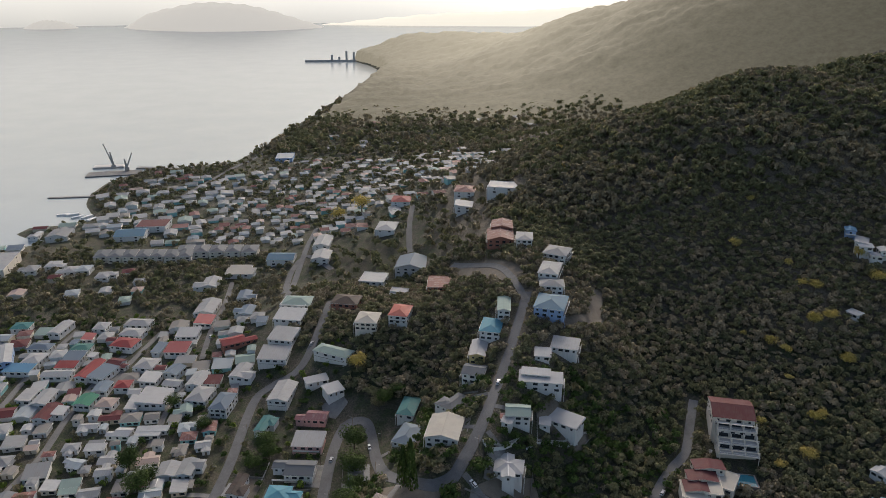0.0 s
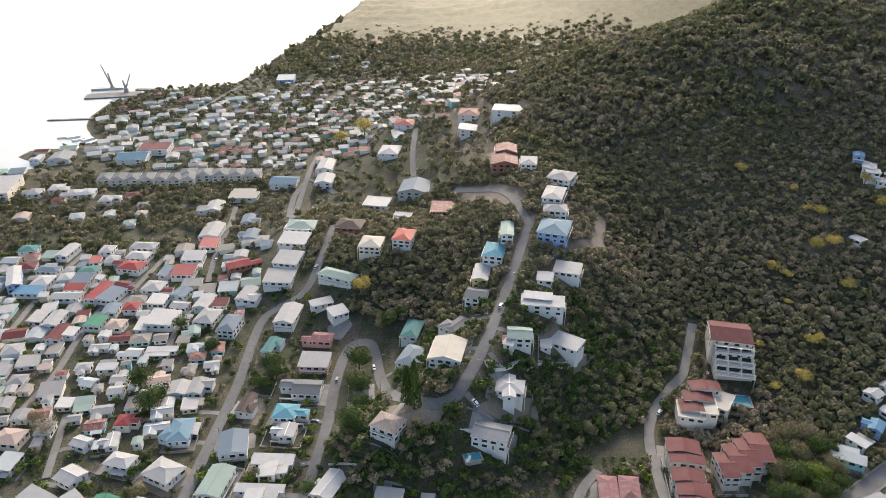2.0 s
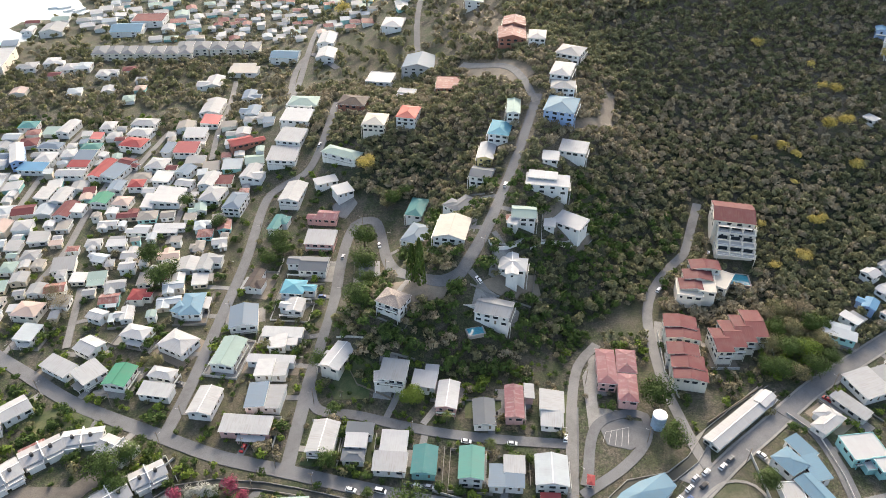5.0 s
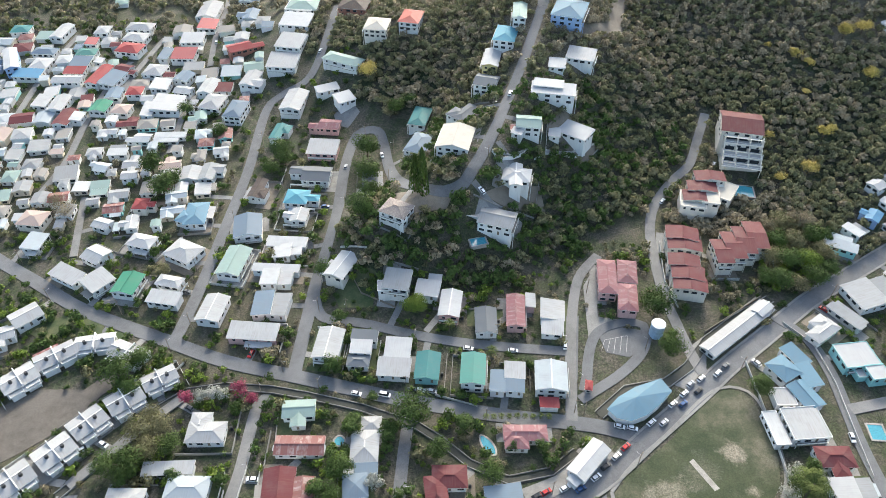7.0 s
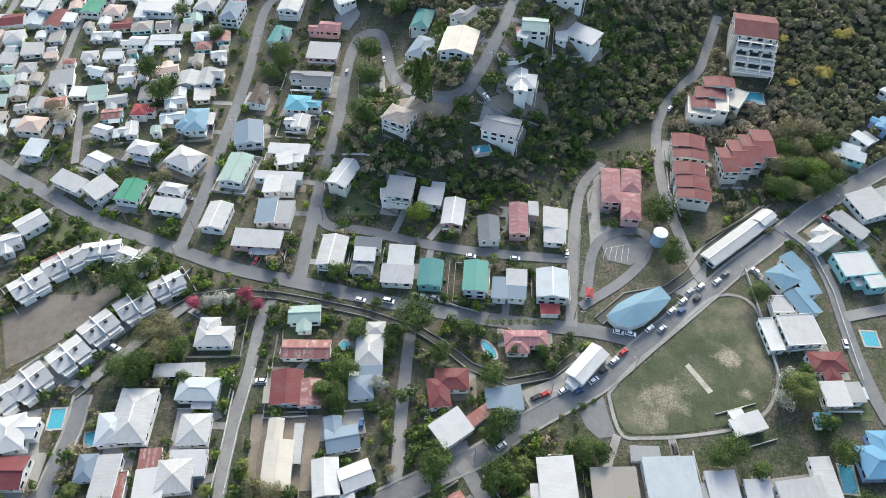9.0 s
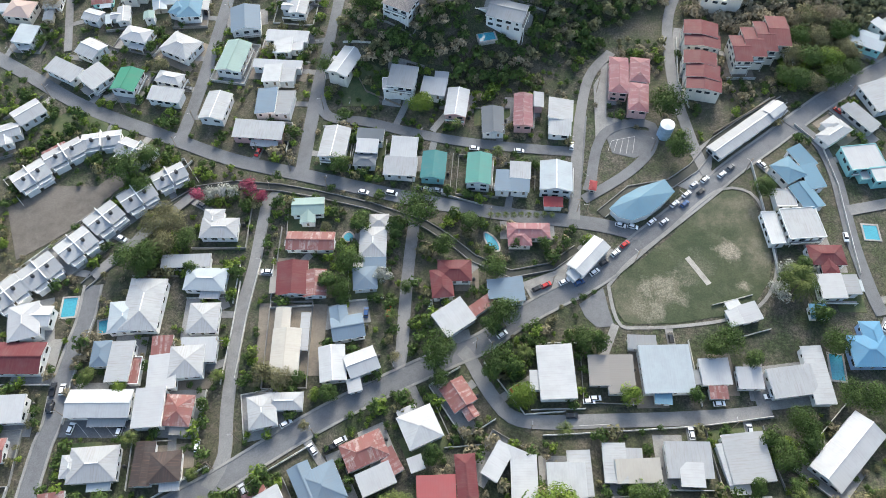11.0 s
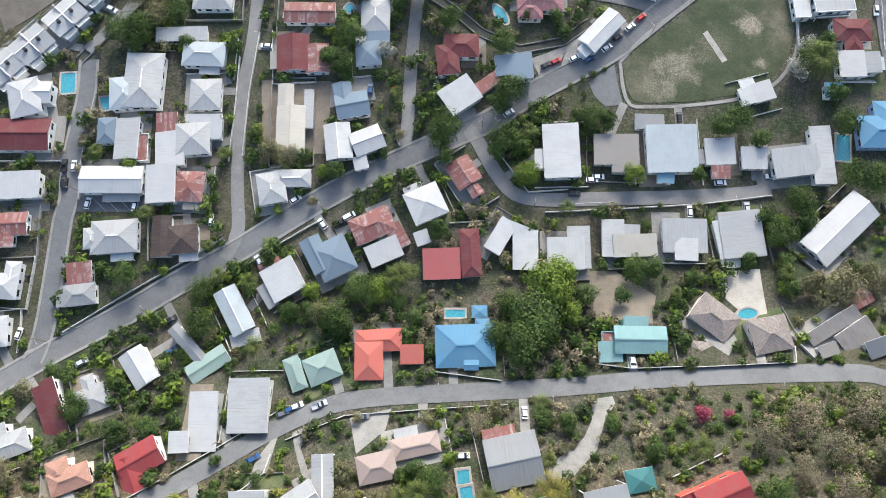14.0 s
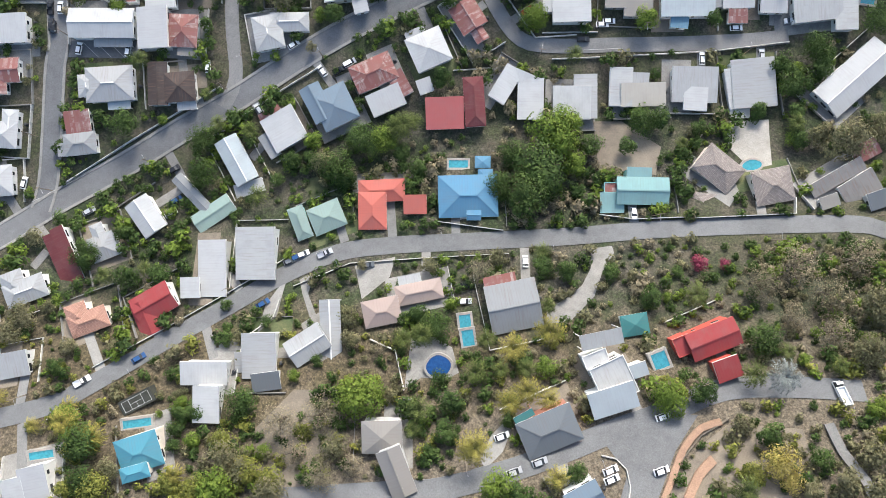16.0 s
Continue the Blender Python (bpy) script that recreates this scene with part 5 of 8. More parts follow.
patch("pavement_yard", DIRT, (-72, 116.6), (-46.4, 116.9), (-45.5, 88.7), (-69.1, 88), lift=0.170, label="paved yard of a plot", category="yard", paved=True)
patch("ground_court", SOIL, (-169.7, 132.3), (-181.5, 156.6), (-166.1, 167.7), (-147.8, 168.1), (-139.9, 178.2), (-129.1, 181.4), (-129.5, 175.5), (-139.9, 165.5), (-149.5, 149.6), (-160.4, 139.6), lift=0.174, label="brown earth court between terraced houses", category="ground", paved=True)
patch("pavement_apron", ASPHALT, (42.5, -45.4), (60.7, -39.4), (68.9, -38.9), (61.5, -47.8), (55.7, -58.5), (46.3, -59.1), (49, -53), (45.5, -49.5), lift=0.130, label="worn paved apron beside the road", category="pavement", paved=True)
patch("pavement_yard", CONCRETE, (62.1, 231.2), (69.4, 244.4), (66.3, 212.3), (75.7, 210.8), (66.2, 205.5), (60.5, 198.7), lift=0.134, label="paved yard of a plot", category="yard", paved=True)
patch("pavement_yard", PALE_PAVING, (91.1, 50.4), (105.2, 51.5), (104.5, 35.5), (97.8, 33.8), (91.4, 41), lift=0.138, label="paved yard of a plot", category="yard", paved=True)
patch("pavement_yard", CONCRETE, (-29.8, -2.8), (-17, 0.5), (-18.3, -5.9), (-26.5, -13.2), lift=0.142, label="paved yard of a plot", category="yard", paved=True)
patch("pavement_yard", CONCRETE, (29.9, -17.7), (36.9, -16.4), (44.4, -9), (47.5, -1.4), (51.5, 4.5), (51, 6.7), (44.5, 5.5), (44, -0.6), (41, -5.9), (35.7, -10.2), (30.2, -13.3), lift=0.146, label="paved yard of a plot", category="yard", paved=True)
patch("pavement_yard", CONCRETE, (13.7, -47.2), (16.8, -44.3), (19.1, -45.5), (16.7, -51), (12.2, -55.2), (10.7, -53.4), lift=0.150, label="paved yard of a plot", category="yard", paved=True)
patch("pavement_yard", CONCRETE, (-42.1, -5.1), (-43.8, -12.2), (-40.1, -18.9), (-42.2, -19.3), (-45.6, -12.3), (-47.2, -8), lift=0.154, label="paved yard of a plot", category="yard", paved=True)
patch("pavement_yard", ASPHALT, (-132.9, 69.7), (-109.3, 70.7), (-107.8, 64.6), (-132.7, 64.1), lift=0.158, label="dark asphalt car park with white bays", category="yard", paved=True)
marking(0.14, (-127.6, 69.3), (-122.1, 64.5), lift=0.2)
marking(0.14, (-123.1, 69.4), (-117.7, 64.6), lift=0.2)
marking(0.14, (-118.5, 69.5), (-113.1, 64.7), lift=0.2)
marking(0.14, (-113.9, 69.6), (-109.0, 64.9), lift=0.2)
patch("pavement_yard", DIRT, (46.9, 48.9), (56.4, 49.2), (69.2, 40.7), (66.8, 30.8), (48.5, 32.1), lift=0.162, label="paved yard of a plot", category="yard", paved=True)
patch("ground_lawn", LAWN, (-51.2, 24.8), (-41.8, 27.1), (-37.4, 20.4), (-46.8, 19.1), lift=0.166, label="rough green lawn", category="lawn")
patch("ground_lawn", LAWN, (-53.8, 223.5), (-41.4, 234.8), (-34.5, 231.3), (-34.8, 215.2), (-50.2, 214.9), lift=0.170, label="rough green lawn", category="lawn")
patch("ground_lawn", LAWN, (-183.8, 197), (-167.4, 212.2), (-152.9, 207.4), (-151.8, 197.7), (-171.3, 190.9), lift=0.174, label="rough green lawn", category="lawn")
patch("ground_lawn", LAWN, (-85.5, 130.3), (-80.7, 130.4), (-80.6, 124.2), (-84.9, 124.1), lift=0.130, label="rough green lawn", category="lawn")
patch("ground_bare", DIRT, (57.9, -58.1), (68.2, -46.1), (76.5, -40.5), (94.9, -40.6), (96, -51.7), (88.2, -56), lift=0.164, label="bare dry earth", category="ground")
patch("ground_bare", DIRT, (-43.8, -39.7), (-30.3, -38.9), (-27.3, -48.7), (-33.4, -62.6), (-48.9, -65.1), (-53.6, -50.5), lift=0.168, label="bare dry earth", category="ground")
patch("ground_bare", DIRT, (13.7, 267.1), (24.9, 274.5), (43.9, 282), (46.7, 271.7), (27.6, 265.1), lift=0.172, label="bare dry earth", category="ground", paved=True)
patch("ground_bare", DIRT, (-30.7, 274.4), (-16.3, 268.3), (0.1, 264.8), (-2.5, 259.5), (-21.1, 255.4), lift=0.176, label="bare dry earth", category="ground", paved=True)
patch("ground_bare", DIRT, (5.3, 505.2), (37, 472.7), (56.9, 436.4), (41.5, 428.7), (13.2, 472), lift=0.180, label="bare dry earth", category="ground", paved=True)
patch("ground_bare", DIRT, (70, 384.8), (90.2, 401.5), (100.2, 439.6), (108.2, 439.7), (99, 397.6), (72.8, 379), lift=0.184, label="bare dry earth", category="ground", paved=True)
road("drain", 4.0, (146.7, 224.7), (127.2, 211.9), (111.5, 199.3), (100.4, 185.1), (89.7, 176.8), (72.8, 173), (59.6, 160.6), material=DRAIN, lift=0.264, label="dark concrete storm drain overgrown at its edges")
road("drain", 3.0, (48.8, 144.2), (38.4, 135.7), (22.6, 132), (8.1, 138.5), (-2.7, 147.9), (-11.6, 153.9), (-34.5, 161.9), (-57.9, 167.3), (-72.1, 169.7), (-90.9, 171), (-106.2, 167.9), (-116.9, 158), (-126.3, 140.3), (-140.1, 121.8), material=DRAIN, lift=0.268, label="dark concrete storm drain overgrown at its edges")
road("road", 4.0, (-105.7, 166.2), (-118.8, 150.2), (-137.6, 125.8), material=LANE, lift=0.884, label="narrow pale concrete lane between gardens")
patch("pavement_yard", CONCRETE, (-10.2, -23.9), (-5.7, -22.1), (2.1, -25.6), (4.3, -32.3), (0.8, -34.3), (-6.6, -34.2), (-11.3, -37.7), lift=0.170, label="paved yard of a plot", category="yard", paved=True)
patch("pavement_yard", CONCRETE, (-58, -24.8), (-56.9, -16.3), (-52.6, -9.1), (-50.6, -3.6), (-52, -12.6), (-52.7, -19.5), lift=0.174, label="paved yard of a plot", category="yard", paved=True)
marking(0.14, (40.7, 73), (56.2, 74.3), dash=0, lift=0.45)
patch("pavement_yard", ASPHALT, (65.1, 202.1), (75.1, 206.4), (86.3, 204.6), (83.8, 194.8), (76.5, 189.8), (67.1, 192.2), lift=0.158, label="asphalt car park with white bays", category="yard", paved=True)
marking(0.14, (67.4, 198.9), (65.3, 193.2), lift=0.19)
marking(0.14, (70, 199.7), (67.7, 192.8), lift=0.19)
marking(0.14, (72.5, 200.4), (70.3, 192.1), lift=0.19)
marking(0.14, (75.2, 201.4), (72.9, 191.9), lift=0.19)
marking(0.14, (77.7, 201.4), (75.7, 192.4), lift=0.19)
marking(0.14, (67.4, 198.9), (77.7, 201.6), lift=0.19)
patch("pavement_yard", ASPHALT, (47.5, 172.5), (52.2, 212.3), (57.7, 212.4), (52.2, 169.9), (46, 157.8), lift=0.162, label="paved yard of a plot", category="yard", paved=True)
road("road", 1.5, (74.4, -40), (69, -41.8), (63.8, -46.6), (60, -52.9), (57, -58.4), material=BRICK_PATH, lift=1.028, label="narrow brick-red path edging the slope")
road("road", 2.0, (70.8, -48.7), (66.5, -52.4), (62.8, -58), material=BRICK_PATH, lift=1.040, label="narrow brick-red path edging the slope")
road("road", 2.6, (101.6, -38.7), (103.2, -45.1), (106.8, -51), (107.8, -55.6), material=LANE, lift=1.052, label="narrow pale concrete lane between gardens")

# ---- houses ----
house(85.9, 33.1, 53, 10.2, 14.2, 3.8, "hip", "tile", "cream", (-11.1, -5.8, 32, 8.4, 12.3, 3.5, "hip", "tile"), plain=True)
house(102.0, 27.8, 13, 12.5, 11.2, 3.8, "hip", "tile", "cream", plain=True)
house(122.4, 31.4, 32, 19.1, 4.6, 3.4, "mono", "weathered", "white", (4.2, -6.5, 92, 8.0, 12.7, 3.8, "mono", "weathered"), plain=True)
house(75.0, -19.0, 24, 14.6, 8.1, 5.6, "gable", "red", "red", (-0.6, -8.0, -2, 7.2, 6.2, 9.4, "mono", "red"), (-8.4, 1.3, 0, 4.9, 5.5, 5, "flat", "red"), plain=True)
house(62.8, 312.7, 55, 11.3, 18.7, 4.0, "mono", "white", "white", (-8.0, 6.8, 26, 8.5, 6.4, 4.2, "mono", "white"), plain=True)
house(31.7, 279.1, 80, 10.8, 14.0, 4.8, "hip", "white", "white", (-0.5, 0.5, 6, 17.3, 6.7, 5.0, "gable", "white"), plain=True)
house(70.2, 361.2, 73, 12.5, 15.6, 4.8, "mono", "pale", "white", (-12.5, 10.8, 8, 9.5, 9.6, 3.9, "mono", "white"), plain=True)
house(-295.7, 426.7, 27, 9.2, 29.6, 7, "gable", "white", "blue", plain=True)
house(-311.0, 474.4, 96, 11.6, 13.4, 4.4, "hip", "teal", "white", plain=True)
house(-279.5, 469.9, 85, 20.8, 9.9, 5, "gable", "pale", "white", plain=True)
house(-280.0, 442.3, 86, 9.6, 16.6, 4.2, "hip", "slate", "white", plain=True)
house(-275.1, 425.3, 88, 13.6, 12.8, 4.4, "hip", "white", "white", plain=True)
house(-278.2, 411.9, 87, 10.2, 18.8, 4.2, "mono", "blue", "white", plain=True)
house(-249.3, 404.6, 92, 9.2, 19.0, 4.4, "gable", "pale", "white", plain=True)
house(-249.0, 426.6, 89, 12.2, 13.3, 4.6, "mono", "slate", "white", (3.2, -11.1, -4, 6.9, 5.6, 4.2, "mono", "white"), plain=True)
house(-248.9, 415.7, 90, 8.8, 13.7, 4.2, "mono", "red", "white", plain=True)
house(-230.2, 409.4, 82, 24.0, 8.9, 5, "gable", "red", "white", (-1.8, -10.5, -6, 18.0, 11.6, 4.4, "mono", "slate"), plain=True)
house(-250.5, 440.9, 91, 9.6, 13.7, 4.2, "hip", "jade", "white", plain=True)
house(-222.1, 445.4, 80, 13.8, 17.5, 5, "hip", "red", "white", plain=True)
house(-223.9, 462.6, 83, 12.0, 16.9, 4.4, "hip", "pale", "white", plain=True)
house(-225.7, 478.2, 88, 11.5, 19.1, 4.6, "hip", "pale", "white", plain=True)
house(-250.7, 472.1, 92, 12.1, 10.1, 5, "hip", "pale", "white", plain=True)
house(-252.9, 456.2, 96, 10.9, 7.9, 4.2, "mono", "coral", "white", plain=True)
house(-182.5, 459.1, 93, 13.4, 15.9, 5, "mono", "white", "white", plain=True)
house(-182.3, 436.8, 90, 14.1, 15.9, 5, "mono", "coral", "white", (1.6, 13.2, -2, 15.7, 7.0, 4.2, "mono", "slate"), plain=True)
house(-195.6, 416.4, 84, 14.0, 13.9, 4.6, "hip", "pale", "white", plain=True)
house(-174.4, 407.9, 74, 12.1, 10.7, 4.6, "gable", "slate", "white", plain=True)
house(-186.4, 398.6, 89, 13.2, 11.4, 4.4, "mono", "white", "white", plain=True)
house(-170.1, 392.0, 81, 8.3, 11.4, 4.4, "gable", "pale", "white", plain=True)
house(-155.0, 395.5, 84, 17.4, 10.3, 4.6, "gable", "pale", "white", plain=True)
house(-147.7, 377.8, 81, 17.0, 13.4, 4.6, "hip", "pale", "white", plain=True)
house(-174.9, 375.8, 90, 18.2, 17.7, 4.6, "mono", "white", "white", (-5.9, 10.5, 5, 16.0, 7.1, 4.2, "mono", "white"), plain=True)
house(-200.5, 390.6, 93, 10.2, 10.2, 4.4, "hip", "red", "white", plain=True)
house(-212.5, 387.6, 92, 12.7, 9.6, 4.4, "gable", "slate", "white", plain=True)
house(-215.8, 372.5, 85, 12.8, 11.3, 4.4, "gable", "green", "white", plain=True)
house(-202.0, 370.0, 87, 10.8, 11.2, 4.2, "hip", "tan", "white", plain=True)
house(-242.7, 375.9, 90, 17.5, 10.1, 4.6, "gable", "pale", "white", plain=True)
house(-254.3, 378.7, 90, 13.8, 9.1, 4.2, "mono", "pale", "white", plain=True)
house(-232.7, 360.3, 86, 17.2, 10.2, 4.4, "gable", "maroon", "white", plain=True)
house(-225.7, 361.5, 90, 9.8, 7.1, 4.2, "mono", "white", "white", plain=True)
house(-177.1, 480.4, 92, 16.0, 12.9, 4.6, "mono", "coral", "white", plain=True)
house(-182.7, 504.9, 91, 25.8, 15.5, 4.6, "gable", "pale", "white", plain=True)
house(-102.6, 239.3, 82, 19.2, 11.7, 4.8, "gable", "mint", "white", plain=True)
house(-80.0, 253.5, -2, 19.8, 6.8, 4.2, "mono", "white", "white", (-1.2, -6.0, 5, 8.7, 9.4, 4.0, "mono", "white"), (5.3, -5.0, 4, 6.0, 7.0, 3.8, "mono", "white"), plain=True)
house(-82.0, 235.5, -2, 22.5, 4.9, 4.2, "mono", "white", "white", (-1.5, -5.9, 2, 8.4, 10.6, 4.4, "mono", "white"), (5.5, -6.2, 1, 7.2, 8.7, 4.0, "mono", "pale"), plain=True)
house(-83.6, 213.1, 2, 9.0, 14.7, 4.4, "mono", "slate", "white", (7.6, -0.9, -6, 8.7, 13.6, 4.2, "mono", "grey"), plain=True)
house(-84.4, 196.6, -3, 21.5, 9.2, 4.4, "mono", "pale", "pink", plain=True)
house(-50.4, 234.3, 67, 17.2, 10.2, 4.4, "gable", "white", "cream", plain=True)
house(-24.0, 224.1, -8, 12.3, 12.2, 5.8, "mono", "grey", "white", (-4.7, -3.1, 13, 7.5, 6.7, 4.4, "flat", "pale"), plain=True)
house(-10.2, 222.7, -9, 11.1, 9.6, 4.0, "mono", "white", "white", (2.1, 6.7, 4, 6.3, 5.8, 3.6, "mono", "white"), plain=True)
house(0.2, 213.8, -6, 9.7, 16.0, 5.6, "gable", "white", "pink", plain=True)
house(15.9, 205.6, 1, 9.8, 14.9, 4.0, "gable", "dark", "white", plain=True)
house(-51.1, 190.6, -5, 11.5, 16.8, 4.8, "gable", "pale", "white", plain=True)
house(-37.1, 188.8, -2, 9.3, 7.1, 5.0, "mono", "white", "white", (0.7, 5.9, -1, 11.5, 6.0, 5.4, "mono", "dark"), (-0.4, -6.4, 1, 9.6, 6.3, 3.8, "hip", "dark"), plain=True)
house(-21.5, 188.6, -3, 11.2, 10.2, 5.0, "mono", "white", "white", (-0.6, -9.6, 0, 13.8, 9.2, 4.2, "mono", "pale"), plain=True)
house(-8.8, 180.3, -3, 10.3, 14.1, 4.2, "gable", "teal", "aqua", plain=True)
house(27.0, 178.1, -3, 8.7, 8.0, 5.0, "mono", "pale", "white", (-6.8, -5.2, -2, 6.6, 11.0, 4.2, "mono", "slate"), (0.1, -7.2, -1, 7.9, 6.3, 4.4, "mono", "slate"), plain=True)
house(-169.7, 242.7, 63, 10.7, 11.3, 4.2, "gable", "pale", "white", plain=True)
house(-178.4, 229.3, 63, 8.4, 16.9, 4.0, "mono", "pale", "white", plain=True)
house(-162.2, 224.9, 52, 12.2, 11.4, 4.8, "mono", "pale", "white", plain=True)
house(-147.9, 223.6, 82, 13.4, 11.3, 4.6, "gable", "green", "white", plain=True)
house(-150.7, 252.2, 76, 9.2, 13.3, 4.6, "hip", "white", "white", plain=True)
house(-128.5, 245.8, 64, 13.0, 16.1, 4.4, "hip", "pale", "white", plain=True)
house(-129.0, 225.2, 78, 6.9, 12.4, 4.8, "hip", "pale", "white", (-9.6, -2.3, 4, 7.7, 15.0, 4.4, "mono", "pale"), plain=True)
house(-129.8, 273.3, 5, 11.3, 17.3, 4.4, "hip", "sky", "white", (-4.6, -2.3, 66, 9.0, 9.4, 4.0, "hip", "sky"), plain=True)
house(-105.3, 209.6, 83, 15.7, 11.1, 4.4, "gable", "pale", "white", plain=True)
house(-186.3, 203.7, 46, 12.6, 10.6, 4.2, "gable", "pale", "white", plain=True)
house(-175.1, 265.0, 72, 7.6, 9.0, 4.0, "gable", "pale", "white", plain=True)
house(-203.2, 251.5, 86, 12.0, 9.3, 4.0, "mono", "ice", "white", plain=True)
house(-211.2, 268.0, 85, 11.5, 13.4, 4.6, "hip", "tan", "cream", plain=True)
house(-40.1, 49.9, 28, 12.6, 13.3, 4.0, "hip", "slate", "white", (-4.8, 3.7, 2, 7.4, 12.9, 3.8, "gable", "slate"), plain=True)
house(-27.7, 62.0, 26, 14.7, 9.8, 3.4, "hip", "rust", "white", (6.6, -7.0, 6, 5.6, 9.1, 3.0, "mono", "rust"), (0.1, -10.2, -0, 12.0, 7.7, 3.2, "mono", "white"), plain=True)
house(6.5, 53.3, 6, 6.9, 16.8, 4.2, "hip", "maroon", "white", (-10.1, -3.1, -2, 12.8, 10.7, 3.4, "mono", "coral"), plain=True)
house(16.7, 59.7, 61, 12.6, 6.2, 3.6, "mono", "white", "white", (0.1, -9.7, -60, 8.7, 13.9, 3.4, "mono", "white"), (4.8, -3.4, -82, 12.4, 4.3, 3.5, "mono", "white"), plain=True)
house(39.0, 54.2, 2, 12.7, 11.0, 3.7, "mono", "white", "white", (4.6, 2.3, -0, 7.7, 14.9, 3.2, "mono", "pale"), plain=True)
house(62.6, 57.8, 4, 14.9, 7.8, 3.7, "mono", "cream", "white", (-7.2, 3.0, -4, 7.6, 13.2, 3.2, "mono", "pale"), (-0.5, 5.8, -4, 5.8, 3.6, 3.1, "mono", "pale"), plain=True)
house(79.7, 61.9, 1, 15.2, 11.8, 3.5, "mono", "pale", "white", (0.2, -4.8, -3, 7.7, 8.0, 3.8, "mono", "white"), plain=True)
house(99.0, 63.1, 6, 14.0, 16.4, 3.7, "mono", "pale", "white", (-6.5, -1.3, 4, 4.3, 13.8, 3.2, "mono", "pale"), (-4.7, -9.6, -2, 6.7, 3.2, 2.6, "mono", "white"), plain=True)
house(132.5, 66.2, 44, 27.7, 12.0, 4.2, "gable", "white", "white", plain=True)
house(61.1, 24.7, 1, 16.7, 8.9, 4.2, "gable", "foam", "aqua", (-1.2, 4.5, -1, 7.9, 6.1, 3.8, "mono", "foam"), (-9.5, -3.9, 2, 7.7, 6.6, 3.2, "mono", "foam"), (-9.6, 1.0, 1, 5.0, 3.3, 2.9, "flat", "rust"), plain=True)
house(-56.8, 41.8, 31, 12.1, 12.2, 3.7, "mono", "white", "white", (-7.1, -2.3, 4, 4.0, 8.8, 2.6, "mono", "grey"), plain=True)
house(-72.0, 30.6, 31, 8.1, 16.4, 4.0, "gable", "ice", "white", (-0.9, -9.9, -12, 10.1, 4.6, 2.6, "flat", "pale"), plain=True)
house(-86.1, 18.9, 46, 4.2, 15.3, 3.4, "gable", "grey", "white", (0.7, -9.9, -10, 14.4, 6.5, 3.5, "gable", "mint"), plain=True)
house(-100.3, 10.6, 37, 8.6, 12.6, 3.7, "gable", "white", "white", plain=True)
house(-92.5, 54.6, 7, 10.6, 10.2, 3.7, "hip", "brown", "white", (-7.4, 1.7, -3, 6.8, 14.7, 3.4, "gable", "brown"), plain=True)
house(-116.2, 54.7, 6, 16.2, 11.9, 3.7, "hip", "pale", "white", (-7.7, -0.0, 1, 6.1, 7.7, 3.5, "hip", "pale"), plain=True)
house(-125.4, 34.2, 9, 11.1, 7.5, 3.2, "hip", "grey", "white", (-0.0, 7.4, 1, 8.6, 7.9, 3.0, "mono", "rust"), plain=True)
house(-119.7, 75.0, 2, 22.1, 10.0, 4.2, "gable", "white", "white", plain=True)
house(-102.0, 73.9, 5, 10.5, 14.1, 5.0, "mono", "white", "white", plain=True)
house(-92.4, 73.7, -1, 10.0, 11.2, 3.4, "hip", "rust", "white", plain=True)
house(-63.6, 74.2, 13, 9.8, 11.7, 3.7, "hip", "pale", "white", (7.6, 2.1, -10, 13.2, 6.5, 3.5, "hip", "pale"), plain=True)
house(-93.1, 91.2, 6, 12.3, 12.1, 4.1, "hip", "pale", "white", (-8.2, -3.1, 1, 10.5, 13.4, 3.4, "mono", "white"), (3.7, 4.4, -3, 13.1, 9.4, 3.3, "mono", "white"), (-9.5, 7.2, -0, 7.6, 7.2, 3.1, "mono", "rust"), plain=True)
house(-116.5, 90.5, 3, 8.6, 15.3, 4.0, "mono", "pale", "white", (-7.8, 3.4, 2, 6.7, 9.9, 3.4, "hip", "slate"), (5.3, -3.0, 1, 4.0, 10.2, 2.8, "flat", "rust"), plain=True)
house(-113.5, 113.0, 1, 13.9, 21.3, 4.3, "hip", "pale", "white", (-6.2, -4.9, 7, 11.4, 12.7, 3.9, "hip", "ice"), plain=True)
house(-90.5, 108.4, 3, 11.3, 12.1, 3.8, "hip", "pale", "white", plain=True)
house(-155.0, 104.4, 17, 11.2, 14.4, 5.0, "hip", "white", "white", (4.4, 1.2, -16, 10.7, 8.3, 4.6, "gable", "white"), plain=True)
house(-155.7, 90.6, 2, 23.4, 12.1, 4.0, "gable", "maroon", "white", plain=True)
house(-153.4, 71.8, 5, 17.4, 9.8, 4.0, "mono", "white", "white", plain=True)
house(5.5, 21.1, 4, 19.3, 13.8, 4.0, "hip", "blue", "white", (1.6, -6.4, -2, 4.7, 3.3, 6.2, "gable", "blue"), (5.9, 6.5, -2, 4.8, 4.6, 2.2, "pyramid", "blue"))
house(-22.8, 22, 5, 15.2, 7.4, 3.6, "hip", "salmon", "cream", (-3.1, -6.6, -2, 9.2, 12.3, 5.7, "hip", "salmon"), (10.8, -5.2, -2, 7.5, 6.3, 5.4, "mono", "salmon"))
house(-40.1, 12.5, 25, 11, 9.2, 3.6, "hip", "mint", "aqua", (-8.7, 1.6, -2, 5.3, 11, 3.6, "hip", "mint"))
house(133.3, 40.9, 30, 9.3, 5.8, 2.8, "mono", "rust", "grey")
house(134.3, 24.7, 21, 8.4, 5.6, 2.7, "mono", "dark", "grey")
